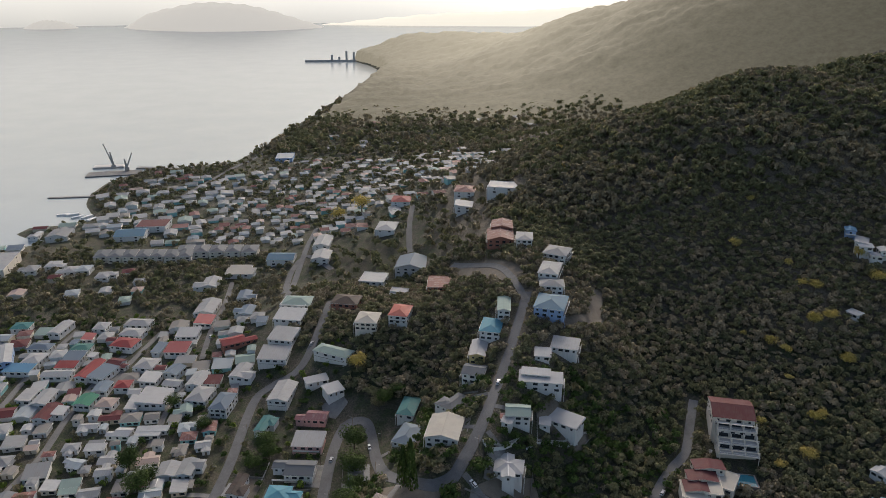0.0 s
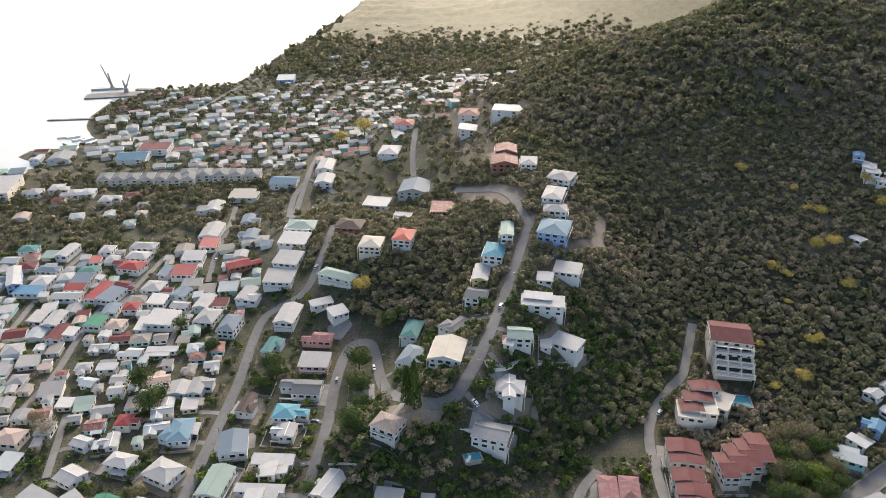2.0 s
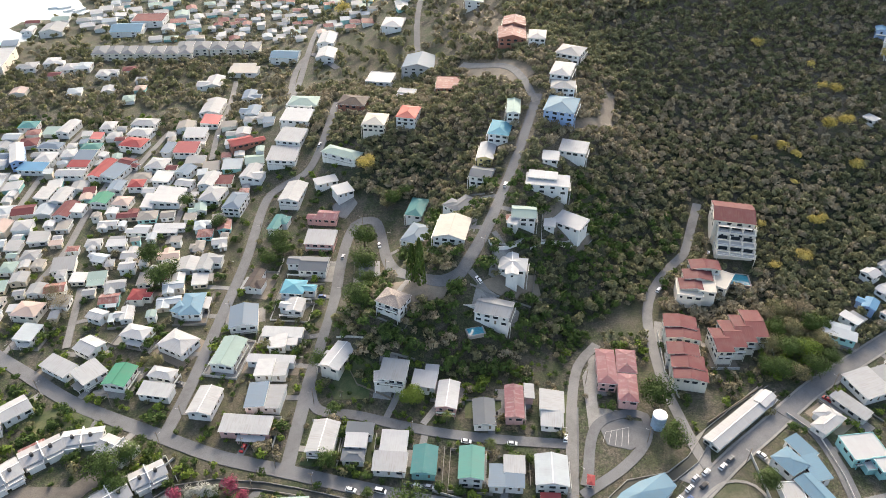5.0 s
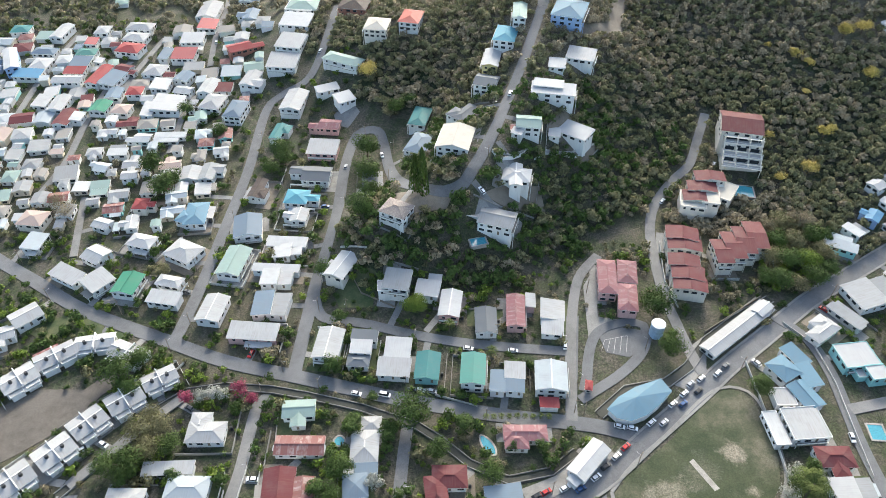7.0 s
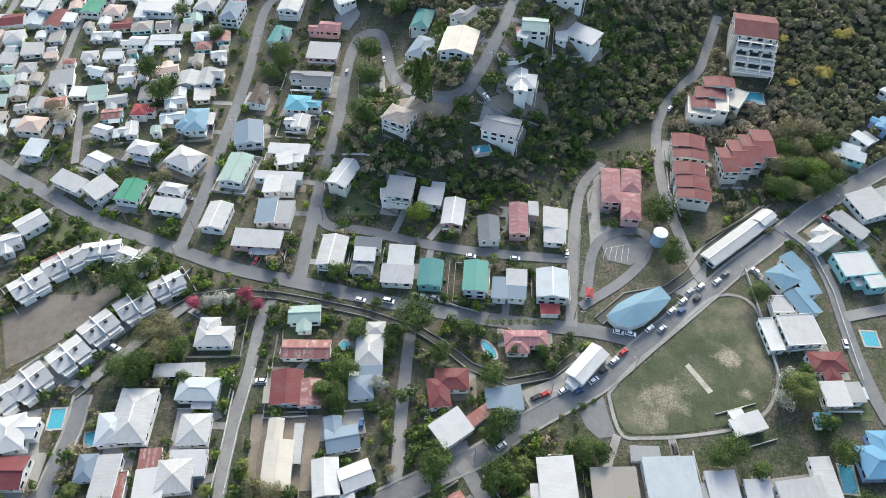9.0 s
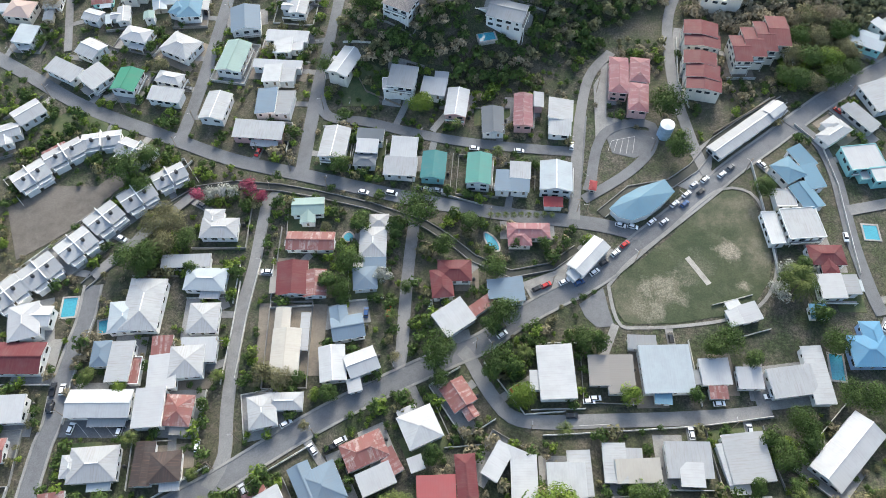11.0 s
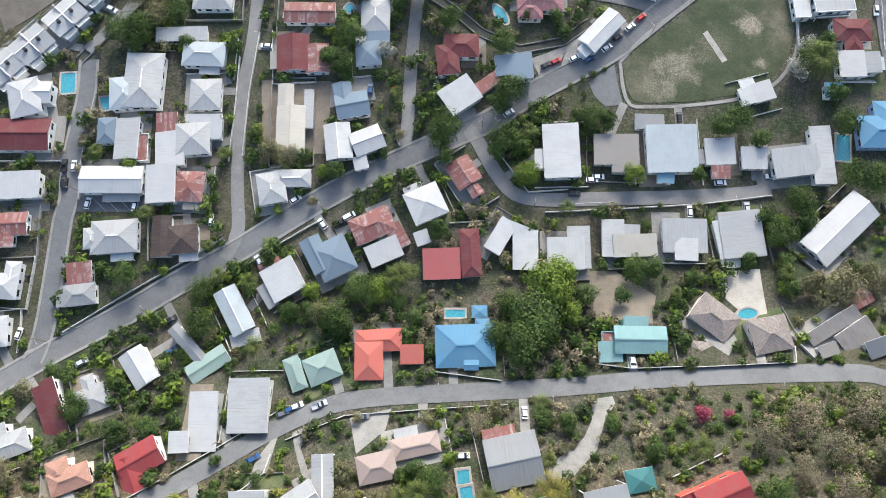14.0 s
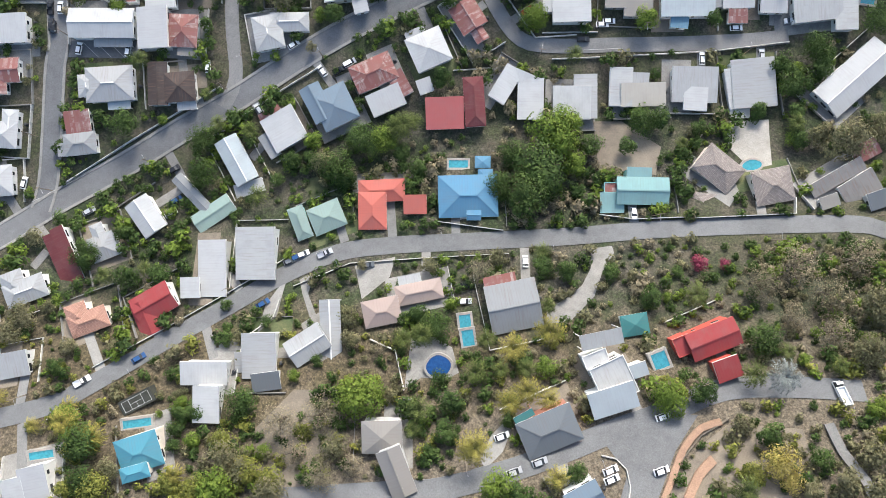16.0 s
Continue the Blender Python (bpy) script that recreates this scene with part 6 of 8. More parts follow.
house(118.7, 23.3, 21, 6.1, 4, 2.6, "mono", "stone", "grey")
house(-9.5, 70.4, 26, 12.6, 12.2, 3.8, "hip", "white", "white", (-6, -10.6, -4, 5.1, 5, 3, "mono", "white"))
house(4.6, 80.4, 34, 9.6, 15.1, 3.0, "gable", "rust", "white")
house(-152.3, 56.1, 5, 10.6, 12.4, 3.0, "gable", "rust", "white")
house(-151.5, 38.3, 359, 10.2, 13.3, 3.6, "hip", "white", "white")
house(-151.1, 20.7, 7, 8, 10.5, 3.4, "hip", "white", "white")
house(-125.8, -3.6, 26, 7.9, 18.9, 3.2, "mono", "maroon", "white")
house(-113.8, 1.7, 24, 9.2, 12.3, 3.6, "hip", "pale", "white")
house(-136.2, -13.5, 23, 13.9, 11.4, 3.6, "hip", "pale", "white")
house(-61.4, -0.2, 3, 12.8, 16.8, 5.4, "mono", "pale", "white")
house(-75, -5.5, 3, 9.1, 18.2, 4.2, "mono", "white", "white", (-6.4, -6, 1, 6.3, 6.6, 6.2, "mono", "white"))
house(-112.4, -22.1, 23, 12.7, 10.4, 3.8, "hip", "terracotta", "cream")
house(-91.8, -17.1, 32, 13.2, 9.2, 4.0, "gable", "red", "white", (-4.2, -3.2, -6, 7.2, 11.6, 4.0, "gable", "red"))
house(-131.4, -37.1, 13, 9.6, 7.9, 3.6, "mono", "pale", "white")
house(-70.6, -36.1, 2, 13.9, 7, 5.2, "mono", "white", "white", (2.4, -8.1, 0, 8, 10.7, 9.9, "mono", "white"))
house(-55.1, -30.5, 4, 10.5, 13.5, 4.2, "mono", "pale", "white", (2.6, -7.3, 6, 8.4, 5.5, 7, "mono", "dark"))
house(-41, -26.8, 35, 12.3, 8.5, 4.0, "gable", "pale", "white", (7.8, -0.2, -30, 6.3, 18.8, 2.2, "gable", "pale"))
house(-8.6, -10, 14, 14.5, 6.3, 3.8, "hip", "tan", "cream", (-12.2, -3.5, -0, 11.4, 8.3, 5.9, "hip", "tan"))
house(19.8, -12.7, 14, 15.4, 14.6, 5.4, "gable", "grey", "white")
house(46.5, -30.9, 27, 10.2, 10.9, 6.0, "flat", "pale", "white", (-2.8, -4, -7, 12.9, 7.3, 8.7, "mono", "ice"), (2.2, 10.9, -13, 12, 4.4, 2.2, "flat", "grey"), (7.5, -0.7, -6, 5.2, 4, 4, "mono", "ice"), (-1.7, 6.7, -3, 7.1, 4.2, 3.1, "flat", "white"))
house(-16.2, -48.8, 4, 11.1, 8.9, 5.0, "pyramid", "stone", "grey", (4.1, -8.2, 20, 6.9, 13.2, 10.1, "gable", "stone"))
house(28.7, -44.4, 25, 15.7, 10.5, 4.6, "hip", "dark", "brick", (-4.7, 5.7, 7, 5.8, 2, 2.2, "flat", "teal"))
house(-84.7, -57.5, 20, 12.4, 10.2, 4.2, "hip", "aqua", "cream", (-1.6, -4.6, -2, 8.2, 4.3, 6.6, "hip", "aqua"))
house(-115.3, -67.7, 16, 14, 10.4, 3.8, "mono", "white", "white")
house(36.9, -58.8, 31, 9.3, 7.1, 4.2, "gable", "slate", "white")
house(54.6, -16.4, 12, 8, 6.3, 2.9, "pyramid", "teal", "white")
house(10, 33, 2, 5.2, 4.1, 2.6, "pyramid", "blue", "white")
house(37.4, 91.2, 3, 12.7, 20.1, 4.2, "mono", "white", "white", (-7.2, -2.6, -3, 4.4, 7.4, 3.4, "mono", "white"))
house(56.9, 91.2, 360, 15.7, 14.4, 3.6, "mono", "stone", "grey")
house(76.2, 93.2, 3, 18, 17.2, 4.2, "mono", "ice", "white", (-6.6, 10.8, -3, 10.3, 5.5, 3.2, "mono", "grey"), (-2.5, -9.3, -6, 6.1, 5.6, 3, "mono", "sky"))
house(93.5, 93.2, 4, 10.7, 9.6, 3.2, "mono", "white", "white", (-0.3, -7.4, -2, 6.5, 4.8, 2.8, "mono", "rust"))
house(105.4, 91.2, 1, 9.1, 8, 3.2, "mono", "white", "white")
house(119.7, 90.2, 9, 16.4, 10.6, 3.8, "mono", "pale", "white", (9.8, 1.3, -7, 7.2, 21.6, 3.8, "mono", "pale"))
house(149.8, 105.2, 2, 14.3, 17.8, 4.2, "hip", "blue", "blue")
house(145.2, 128, 1, 15.3, 10.4, 4.6, "mono", "white", "white")
house(135.8, 118.1, 0, 6.5, 5.9, 2.8, "mono", "blue", "white")
house(107.9, 116.2, 17, 12, 7.5, 3.0, "mono", "white", "white")
house(143.9, 139.7, 1, 13.9, 13.3, 4.2, "hip", "maroon", "white")
house(137.5, 155.8, 6, 14.8, 14.2, 5.0, "flat", "pale", "white", (-11.3, -0.3, -1, 5.9, 15.1, 3.4, "flat", "white"))
house(137.6, 181.8, 31, 10.4, 11.2, 4.8, "hip", "sky", "white", (10.0, 2.5, -4, 6.9, 11.8, 4.4, "mono", "sky"), (6.4, -7.1, -19, 7.1, 12.4, 4.5, "mono", "sky"), (-2.2, -13.3, -9, 9.1, 13.2, 4.3, "gable", "sky"), (-9.9, -9.3, -30, 8.4, 8.3, 3.6, "flat", "pale"))
house(170.5, 189.5, 8, 15.5, 12.5, 5.0, "flat", "white", "aqua", (4, -9.4, 0, 8.4, 7.4, 5.0, "flat", "white"), (-2, -8, 0, 4, 4.5, 3.2, "flat", "pale"))
house(192.8, 226.4, 18, 23.3, 16.2, 4.2, "mono", "pale", "white")
house(176.8, 213.3, 34, 7.8, 17.3, 3.4, "mono", "grey", "grey")
house(161.3, 204.7, 36, 16, 10.6, 3.8, "hip", "pale", "white")
house(126.2, 205.2, 129, 8.2, 44, 2.7, "gable", "pale", "white", (-0.2, -17.4, 2, 5.8, 9.8, 3.6, "gable", "white"))
house(52.3, 138.6, 49, 17.8, 8.1, 4.4, "gable", "white", "white", (-9, -0.6, -3, 5.8, 4.7, 3.6, "mono", "white"))
house(29.6, 148, 1, 17, 10.5, 3.8, "hip", "pink", "cream")
house(0.9, 130.9, 2, 13, 9.3, 3.8, "hip", "maroon", "white", (-4.9, -5.5, 6, 8.3, 12.1, 3.8, "hip", "maroon"))
house(1.1, 111.3, 37, 13.1, 10.6, 3.8, "mono", "white", "white", (11.3, -1.6, 2, 10.2, 4.6, 3, "mono", "rust"))
house(20.3, 122.9, 6, 13.5, 10.3, 4.2, "mono", "slate", "white")
house(-37.9, 108.4, 13, 12, 14, 3.8, "gable", "slate", "white")
house(-31.2, 92.9, 24, 11.4, 9.2, 3.8, "gable", "white", "white", (-9.7, 3.5, -15, 9.5, 13.5, 3.8, "gable", "white"), (-5.1, -6.8, -8, 5.1, 5.2, 3, "mono", "white"))
house(-59, 100.3, 3, 10.4, 26.8, 3.6, "gable", "cream", "white")
house(-32.9, 126.7, 7, 9.3, 9.8, 3.6, "pyramid", "slate", "white", (4, 6.5, -4, 8.7, 4.7, 3.2, "mono", "slate"))
house(-31.1, 142.9, 2, 10.7, 13.7, 3.6, "hip", "pale", "white", (1.9, 9.5, 1, 7.9, 6.9, 3.4, "hip", "pale"))
house(-60.5, 126.1, 5, 11.9, 14.6, 3.2, "gable", "maroon", "white", (8.6, -2.6, 1, 9, 11.4, 3, "gable", "rust"))
house(-55.6, 142.7, 1, 18.9, 8.5, 3.2, "gable", "rust", "white", (0, -1.4, 0, 19.8, 1.5, 3.6, "mono", "white"))
house(-58.3, 156.7, 5, 13, 12.2, 3.6, "gable", "mint", "white")
house(-92.1, 149.4, 2, 14.9, 13.7, 3.8, "hip", "pale", "white")
house(-92.9, 124.3, 0, 15.7, 9.7, 3.8, "hip", "ice", "white", (-9.2, 7.8, 4, 18.9, 5.5, 3.4, "mono", "pale"))
house(-190.5, 191.5, 26, 9.2, 11, 4.0, "gable", "pale", "white")
house(-158.5, 280, 91, 9.1, 11.5, 4.6, "hip", "red", "cream")
house(-130.6, 308.1, 90, 14.2, 12.4, 4.2, "gable", "grey", "white")
house(-101.1, 293.7, 81, 16, 9.8, 4.4, "gable", "brown", "white")
house(-101.4, 264.0, 101, 16.8, 14.1, 4.9, "gable", "slate", "white")
house(-130.6, 366.8, 83, 18.7, 11.3, 6.3, "hip", "slate", "white")
house(-96.7, 375.2, 83, 22.6, 13.1, 5.0, "gable", "pale", "white")
house(-126.2, 399.7, 81, 17.9, 15, 4.4, "gable", "pale", "white")
house(-99.9, 345.4, 81, 15.8, 9.9, 4.4, "gable", "teal", "white")
house(-75.2, 352.8, 85, 10.1, 18.3, 4.4, "gable", "pink", "pink")
house(-73.0, 329.8, 87, 13.2, 17.2, 4.9, "mono", "pale", "pink")
house(-76.9, 306.5, 87, 13.1, 23, 4.6, "gable", "dark", "white")
house(-77.8, 287, 86, 11.7, 18.1, 4.6, "hip", "aqua", "white")
house(-79.2, 273.2, 86, 10.2, 12.7, 4.6, "gable", "pale", "white")
house(-69.3, 404.3, 65, 11, 25.6, 5.0, "hip", "mint", "white")
house(29.1, 211.0, 88, 18.7, 8.4, 4.9, "gable", "pink", "pink", (6.7, -6.8, 0, 8.6, 4.6, 4.6, "mono", "pale"))
house(45.2, 208.1, 85, 19.9, 10.9, 4.4, "mono", "pale", "white")
house(9.9, 177.8, 87, 15.8, 10.3, 6.0, "gable", "jade", "white")
house(41.5, 175.2, 87, 14.7, 13.3, 5.6, "gable", "ice", "white", (-11.6, 0.9, 2, 4.8, 7.9, 3.6, "mono", "red"))
house(72.5, 232.2, 85, 22, 8.8, 5.7, "hip", "pink", "pink", (4.2, -9.4, -2, 15, 9.2, 5.7, "hip", "pink"), (-12, -8.5, -2, 16.7, 8.9, 5.5, "hip", "pink"))
house(-25.7, 253.7, 64, 11.5, 13.6, 5.7, "hip", "tile", "white")
house(21.8, 256.3, 344, 17.4, 12.6, 5.2, "gable", "grey", "white", (-10.5, 1.9, 2, 8.4, 8, 4.4, "flat", "pale"))
house(-17.8, 319.5, 70, 18.4, 12.2, 5.0, "hip", "slate", "white")
house(1.5, 299.4, 79, 20.3, 16.9, 5.2, "gable", "cream", "white")
house(5.5, 328.9, 53, 16.9, 12.3, 4.4, "hip", "dark", "white")
house(-19.0, 352.8, 78, 19.4, 10.5, 4.9, "hip", "teal", "white")
house(-43.9, 300.3, 95, 24.4, 8.6, 4.2, "gable", "dark", "white")
house(38.4, 307.9, 85, 11.4, 12.9, 5.3, "gable", "mint", "white", (-6.8, 5.3, -17, 5.7, 5.9, 3.8, "mono", "pale"))
house(52.6, 331.1, 82, 10.6, 23.5, 5.3, "mono", "white", "white", (2.8, 2.8, -2, 7.1, 15.7, 6.8, "mono", "white"))
house(18.1, 348.3, 75, 12.4, 13, 5.3, "gable", "dark", "white")
house(21.3, 367.7, 81, 19.8, 9.7, 5.3, "gable", "white", "yellow")
house(29.6, 383.4, 78, 19.1, 12.8, 5.3, "hip", "aqua", "white")
house(37.9, 397.9, 85, 20.2, 8.4, 5.3, "gable", "mint", "white")
house(65.9, 392.2, 73, 22.7, 18.6, 5.8, "hip", "sky", "blue")
house(-77.4, 383.1, 26, 14.4, 7.6, 4.2, "mono", "white", "white", (5.9, -14.9, 6, 11.4, 10.4, 4.4, "mono", "white"))
patch("pavement_yard", CONCRETE, (-72, 366), (-61, 374), (-56, 366), (-62, 354), (-69, 357), lift=0.15, label="paved terrace below a white house", category="yard", paved=True)
house(-49.0, 425.0, 83, 17.1, 15.1, 7.3, "hip", "cream", "cream")
house(-27.5, 427.9, 79, 18.4, 13.3, 6.2, "hip", "salmon", "white")
house(-109.6, 413.0, 87, 16.9, 19.5, 5.0, "mono", "pale", "white")
house(-107.2, 432.1, 80, 17.5, 17.9, 4.9, "mono", "pale", "white")
house(-107.3, 456.0, 83, 17, 20.4, 5.0, "mono", "white", "white")
house(-107.5, 476.4, 82, 16.2, 19, 5.7, "flat", "white", "white")
house(-140.4, 438.7, 119, 11.6, 24.1, 4.4, "gable", "red", "brick")
house(-149.5, 487.4, 90, 16.4, 15.2, 4.4, "gable", "slate", "white")
house(-194.9, 313.1, 78, 8, 12.1, 3.2, "gable", "ice", "white")
house(-215.9, 419.7, 73, 10, 16.1, 3.2, "gable", "maroon", "white")
house(-181.9, 341, 87, 8.6, 13.8, 3.2, "gable", "white", "white")
house(-164.3, 342.1, 93, 8.6, 18.1, 3.2, "mono", "white", "white")
house(-156, 305.6, 84, 10.2, 12.1, 3.2, "gable", "white", "white")
house(-145.6, 603.7, 89, 18.6, 24.4, 5.3, "gable", "sky", "white")
house(-111.3, 627.3, 89, 28.1, 15.2, 5.3, "gable", "pale", "white")
house(-107.1, 592.0, 89, 22.6, 15.9, 5.3, "gable", "pale", "white")
house(-51.6, 628.9, 84, 25.4, 18.6, 5.0, "hip", "white", "white")
house(-24.5, 536.4, 83, 27.1, 24.6, 5.8, "gable", "slate", "grey")
house(-54.2, 521.1, 81, 19.5, 20, 6.2, "flat", "white", "white")
house(-32.1, 479.1, 78, 12.8, 12.9, 4.2, "flat", "pale", "white")
house(-2.2, 476.8, 88, 21.4, 16.4, 5.3, "flat", "rust", "brick")
house(-68.7, 467.1, 81, 16.8, 19.7, 5.3, "hip", "brown", "brick")
house(-106.1, 477.3, 88, 17, 21.8, 5.3, "hip", "mint", "white")
house(42.8, 497.4, 87, 24.6, 19.7, 6.6, "gable", "rust", "brick")
house(45.5, 515.6, 84, 18.7, 16.7, 6.1, "gable", "rust", "brick")
house(58.9, 482.0, 83, 18, 12.1, 6.2, "hip", "pale", "white")
house(70.5, 431.7, 73, 22.4, 13.3, 5.8, "hip", "pale", "white")
house(69.0, 414.4, 82, 12.9, 15.3, 5.3, "hip", "grey", "white")
house(-41.7, 699.1, 86, 23, 19.7, 5.3, "hip", "red", "white")
house(21.5, 647.9, 82, 24.1, 19.7, 5.8, "hip", "rust", "white")
house(19.3, 612.7, 84, 18.2, 16.2, 5.8, "mono", "white", "white")
house(53.7, 609.9, 78, 21.5, 26, 5.8, "flat", "white", "white")
house(79.4, 460.3, 65, 18.3, 17, 5.3, "hip", "grey", "white")
house(-305.2, 714.9, 95, 25.5, 31.3, 6.2, "flat", "maroon", "white")
house(-317.6, 688.8, 96, 25.8, 30, 5.3, "gable", "sky", "white")
house(-198, 553.4, 93, 21.1, 20.2, 4.4, "gable", "pale", "white")
house(-176.2, 580.7, 90, 21.3, 25, 4.4, "mono", "cream", "white")
house(-156.1, 523, 94, 16.8, 15.2, 4.4, "gable", "slate", "white")
house(-232.3, 1032.9, 96, 35.8, 24.8, 6.1, "flat", "ice", "blue", far=True)
house(287.0, 474.4, 67, 10, 7.5, 5.0, "gable", "blue", "blue", plain=True)
house(289.8, 463.4, 60, 15, 9, 4.6, "mono", "white", "white", (-8.5, -2.5, 14, 7, 9.5, 3.8, "mono", "white"), plain=True)
house(292.2, 448.7, 73, 9, 8.5, 4.4, "mono", "white", "white", plain=True)
house(299.5, 451.3, 79, 9.5, 8.5, 4.8, "gable", "white", "white", plain=True)
house(259.1, 405.3, 27, 6.3, 8.6, 3.4, "mono", "white", "white", plain=True)
terraced_block = house(157.7, 333.6, 78, 21, 22.2, 13.0, "gable", "maroon", "cream", (-10.5, -1.4, 3, 8, 20.4, 8.4, "flat", "pale"), (-15, -1.4, 3, 12, 20.2, 4.4, "flat", "pale"), (-20.5, -1.4, 3, 12, 20, 1.6, "flat", "pale"))
terraced_front(terraced_block, -11.4, 8.6, (-14.4, -10.6, 8.62, 3.4), (-20.9, -14.6, 4.62, 3.0), (-26.4, -21.1, 1.82, 2.3))
house(134.9, 300, 87, 8.4, 16, 9.0, "cross", "maroon", "cream", (-7.2, 5, -3, 8.7, 15.2, 7.6, "cross", "maroon"), (-13.9, 7.9, -3, 9.4, 15.6, 6.4, "cross", "maroon"), (-15.5, 10.5, -8, 13.5, 13, 5.6, "flat", "cream"), (-12.5, 1.5, -8, 15.5, 9, 7.0, "flat", "cream"), (-7.9, -7.2, -30, 15, 9.6, 6.2, "flat", "cream"))
house(112.7, 260.2, 80, 9.6, 15.9, 8.0, "cross", "maroon", "cream", (-7.2, -1, 2, 8.8, 16.4, 7.5, "cross", "maroon"))
house(109.5, 241.4, 82, 8.4, 14.8, 8.0, "cross", "maroon", "cream", (-7.7, -1.3, -2, 9.2, 15.2, 7.6, "cross", "maroon"), (-14.5, -1.8, -2, 8.9, 15.5, 7.2, "cross", "maroon"))
house(128.8, 247.7, 91, 16.7, 8.1, 8.4, "cross", "maroon", "cream")
house(135.3, 252, 91, 19, 9, 8.4, "cross", "maroon", "cream")
house(141.4, 255.6, 88, 19.4, 8.9, 8.4, "cross", "maroon", "cream")
house(147.8, 259.1, 88, 19.6, 9.6, 8.4, "cross", "maroon", "cream")
house(190.6, 258.6, 63, 11.1, 15.5, 4.2, "mono", "ice", "aqua")
house(200.6, 267.7, 35, 8.9, 10.1, 4.0, "mono", "white", "white")
house(211.0, 276.6, 51, 9.8, 10.2, 4.4, "gable", "blue", "blue")
house(-316.7, 620.8, 101, 21.4, 12.7, 6.4, "hip", "dark", "cream")
house(-303.6, 620.6, 100, 21.3, 12.7, 6.4, "hip", "dark", "cream")
house(-290.5, 620.4, 100, 21.2, 12.6, 6.4, "hip", "dark", "cream")
house(-277.3, 620.3, 99, 21.1, 12.6, 6.4, "hip", "dark", "cream")
house(-264.2, 620.1, 99, 21, 12.6, 6.4, "hip", "dark", "cream")
house(-251.2, 619.9, 98, 20.9, 12.6, 6.4, "hip", "dark", "cream")
house(-238.1, 619.7, 97, 20.8, 12.5, 6.4, "hip", "dark", "cream")
house(-243.1, 632.2, 97, 21.5, 14.9, 6.4, "hip", "dark", "cream")
house(-227.7, 632, 97, 21.4, 14.8, 6.4, "hip", "dark", "cream")
house(-212.3, 631.8, 96, 21.3, 14.8, 6.4, "hip", "dark", "cream")
house(-196.9, 631.4, 95, 21.2, 14.8, 6.4, "hip", "dark", "cream")
house(-181.2, 630, 95, 21.1, 14.7, 6.4, "hip", "dark", "cream")
house(-332.1, 585.5, 98, 15.2, 17.1, 4.4, "hip", "pale", "white")
house(-348.6, 599.3, 98, 15.9, 17.4, 4.4, "hip", "white", "white")
house(-320.7, 588, 97, 15.3, 17.1, 4.4, "hip", "ice", "white")
house(-291.6, 572.2, 96, 14.5, 16.7, 4.4, "hip", "pale", "white")
house(-368.6, 588.6, 99, 15.6, 17.2, 4.4, "hip", "grey", "white")
house(-397.1, 596.2, 103, 47.7, 19.1, 8.4, "flat", "pale", "cream")
house(-394.0, 693.7, 97, 25.4, 22, 4.8, "gable", "grey", "white")
house(-421.5, 696.6, 97, 16.7, 11.4, 4.0, "gable", "white", "white")
house(56.9, 173.1, 79, 5.1, 3.2, 2.6, "hip", "red", "cream")

# ---- pools, walls and cars ----
terrace_house(-117.5, 171.9, 36, 13.2, 8.6)
terrace_house(-128.2, 161.6, 42, 13.2, 10.6)
terrace_house(-138.9, 150.7, 50, 12.8, 10.8)
terrace_house(-146.4, 137.9, 50, 13.2, 11.2)
terrace_house(-156.7, 126.1, 49, 13.2, 11.4)
terrace_house(-166.2, 116.2, 49.6, 12.6, 11)
terrace_house(-174.6, 170.5, 45, 13.6, 10.8)
terrace_house(-164.4, 182.4, 40, 15.6, 9.4)
terrace_house(-150.7, 190.0, 12, 15.6, 8.2)
terrace_house(-134.5, 184.6, 338, 16, 9)
pool(2, 32.4, 2, 6.4, 2.5)
pool(97.8, 35.2, 9, 6.5, 3.4, round_=True)
pool(60.7, -25.7, 24, 4.2, 4.6)
pool(-88.9, -51.1, 10, 8.4, 2.3)
pool(-115, -60.7, 11, 7.1, 2.2)
pool(5.7, -18, 9, 3.4, 3.9)
pool(6.7, -22.6, 11, 3.4, 4.7)
pool(-1.7, -30.6, 13, 7.3, 6.3, round_=True, material=DEEP_WATER, label="deep blue curved swimming pool in a paved terrace")
pool(-143, 112.8, 6, 5.1, 7.8)
pool(-127.9, 105.3, 14, 3.7, 5.1)
pool(138.8, 97.5, -6, 4.7, 9.9)
pool(15.3, 146.4, 33, 3.4, 9.2, round_=True)
pool(-41.5, 146.9, 4, 3.7, 3.9, round_=True)
pool(166.7, 155.3, -3, 5.6, 6.7)
pool(153.9, 297.6, -7, 10.3, 9)
pool(12.9, 247.8, 16, 7.4, 4.8)
boundary_wall(1.4, 0.25, KERB, (-4.5, 12.6), (17.1, 10.4))
boundary_wall(1.5, 0.25, KERB, (47.7, 16.7), (58.3, 15.6), (77.4, 17))
boundary_wall(1.6, 0.25, KERB, (77.3, 16.6), (108.4, 19.2), (109.5, 24.5))
boundary_wall(1.2, 0.25, KERB, (-130.2, 21.5), (-110, 35.9), (-92.7, 47.3), (-80, 56))
boundary_wall(1.2, 0.25, KERB, (-71.8, 46.2), (-58.8, 55.6), (-46.6, 63.8))
boundary_wall(1.5, 0.25, KERB, (125, 188.6), (125.8, 166.1), (125.7, 143.5), (125.3, 130.9))
boundary_wall(1.2, 0.25, KERB, (148, 210.4), (157.3, 197.9), (159, 177.8), (157.9, 156.4), (157.1, 136.1))
boundary_wall(1.4, 0.25, KERB, (103.4, 261.6), (100.6, 234.4), (103.5, 218.5))
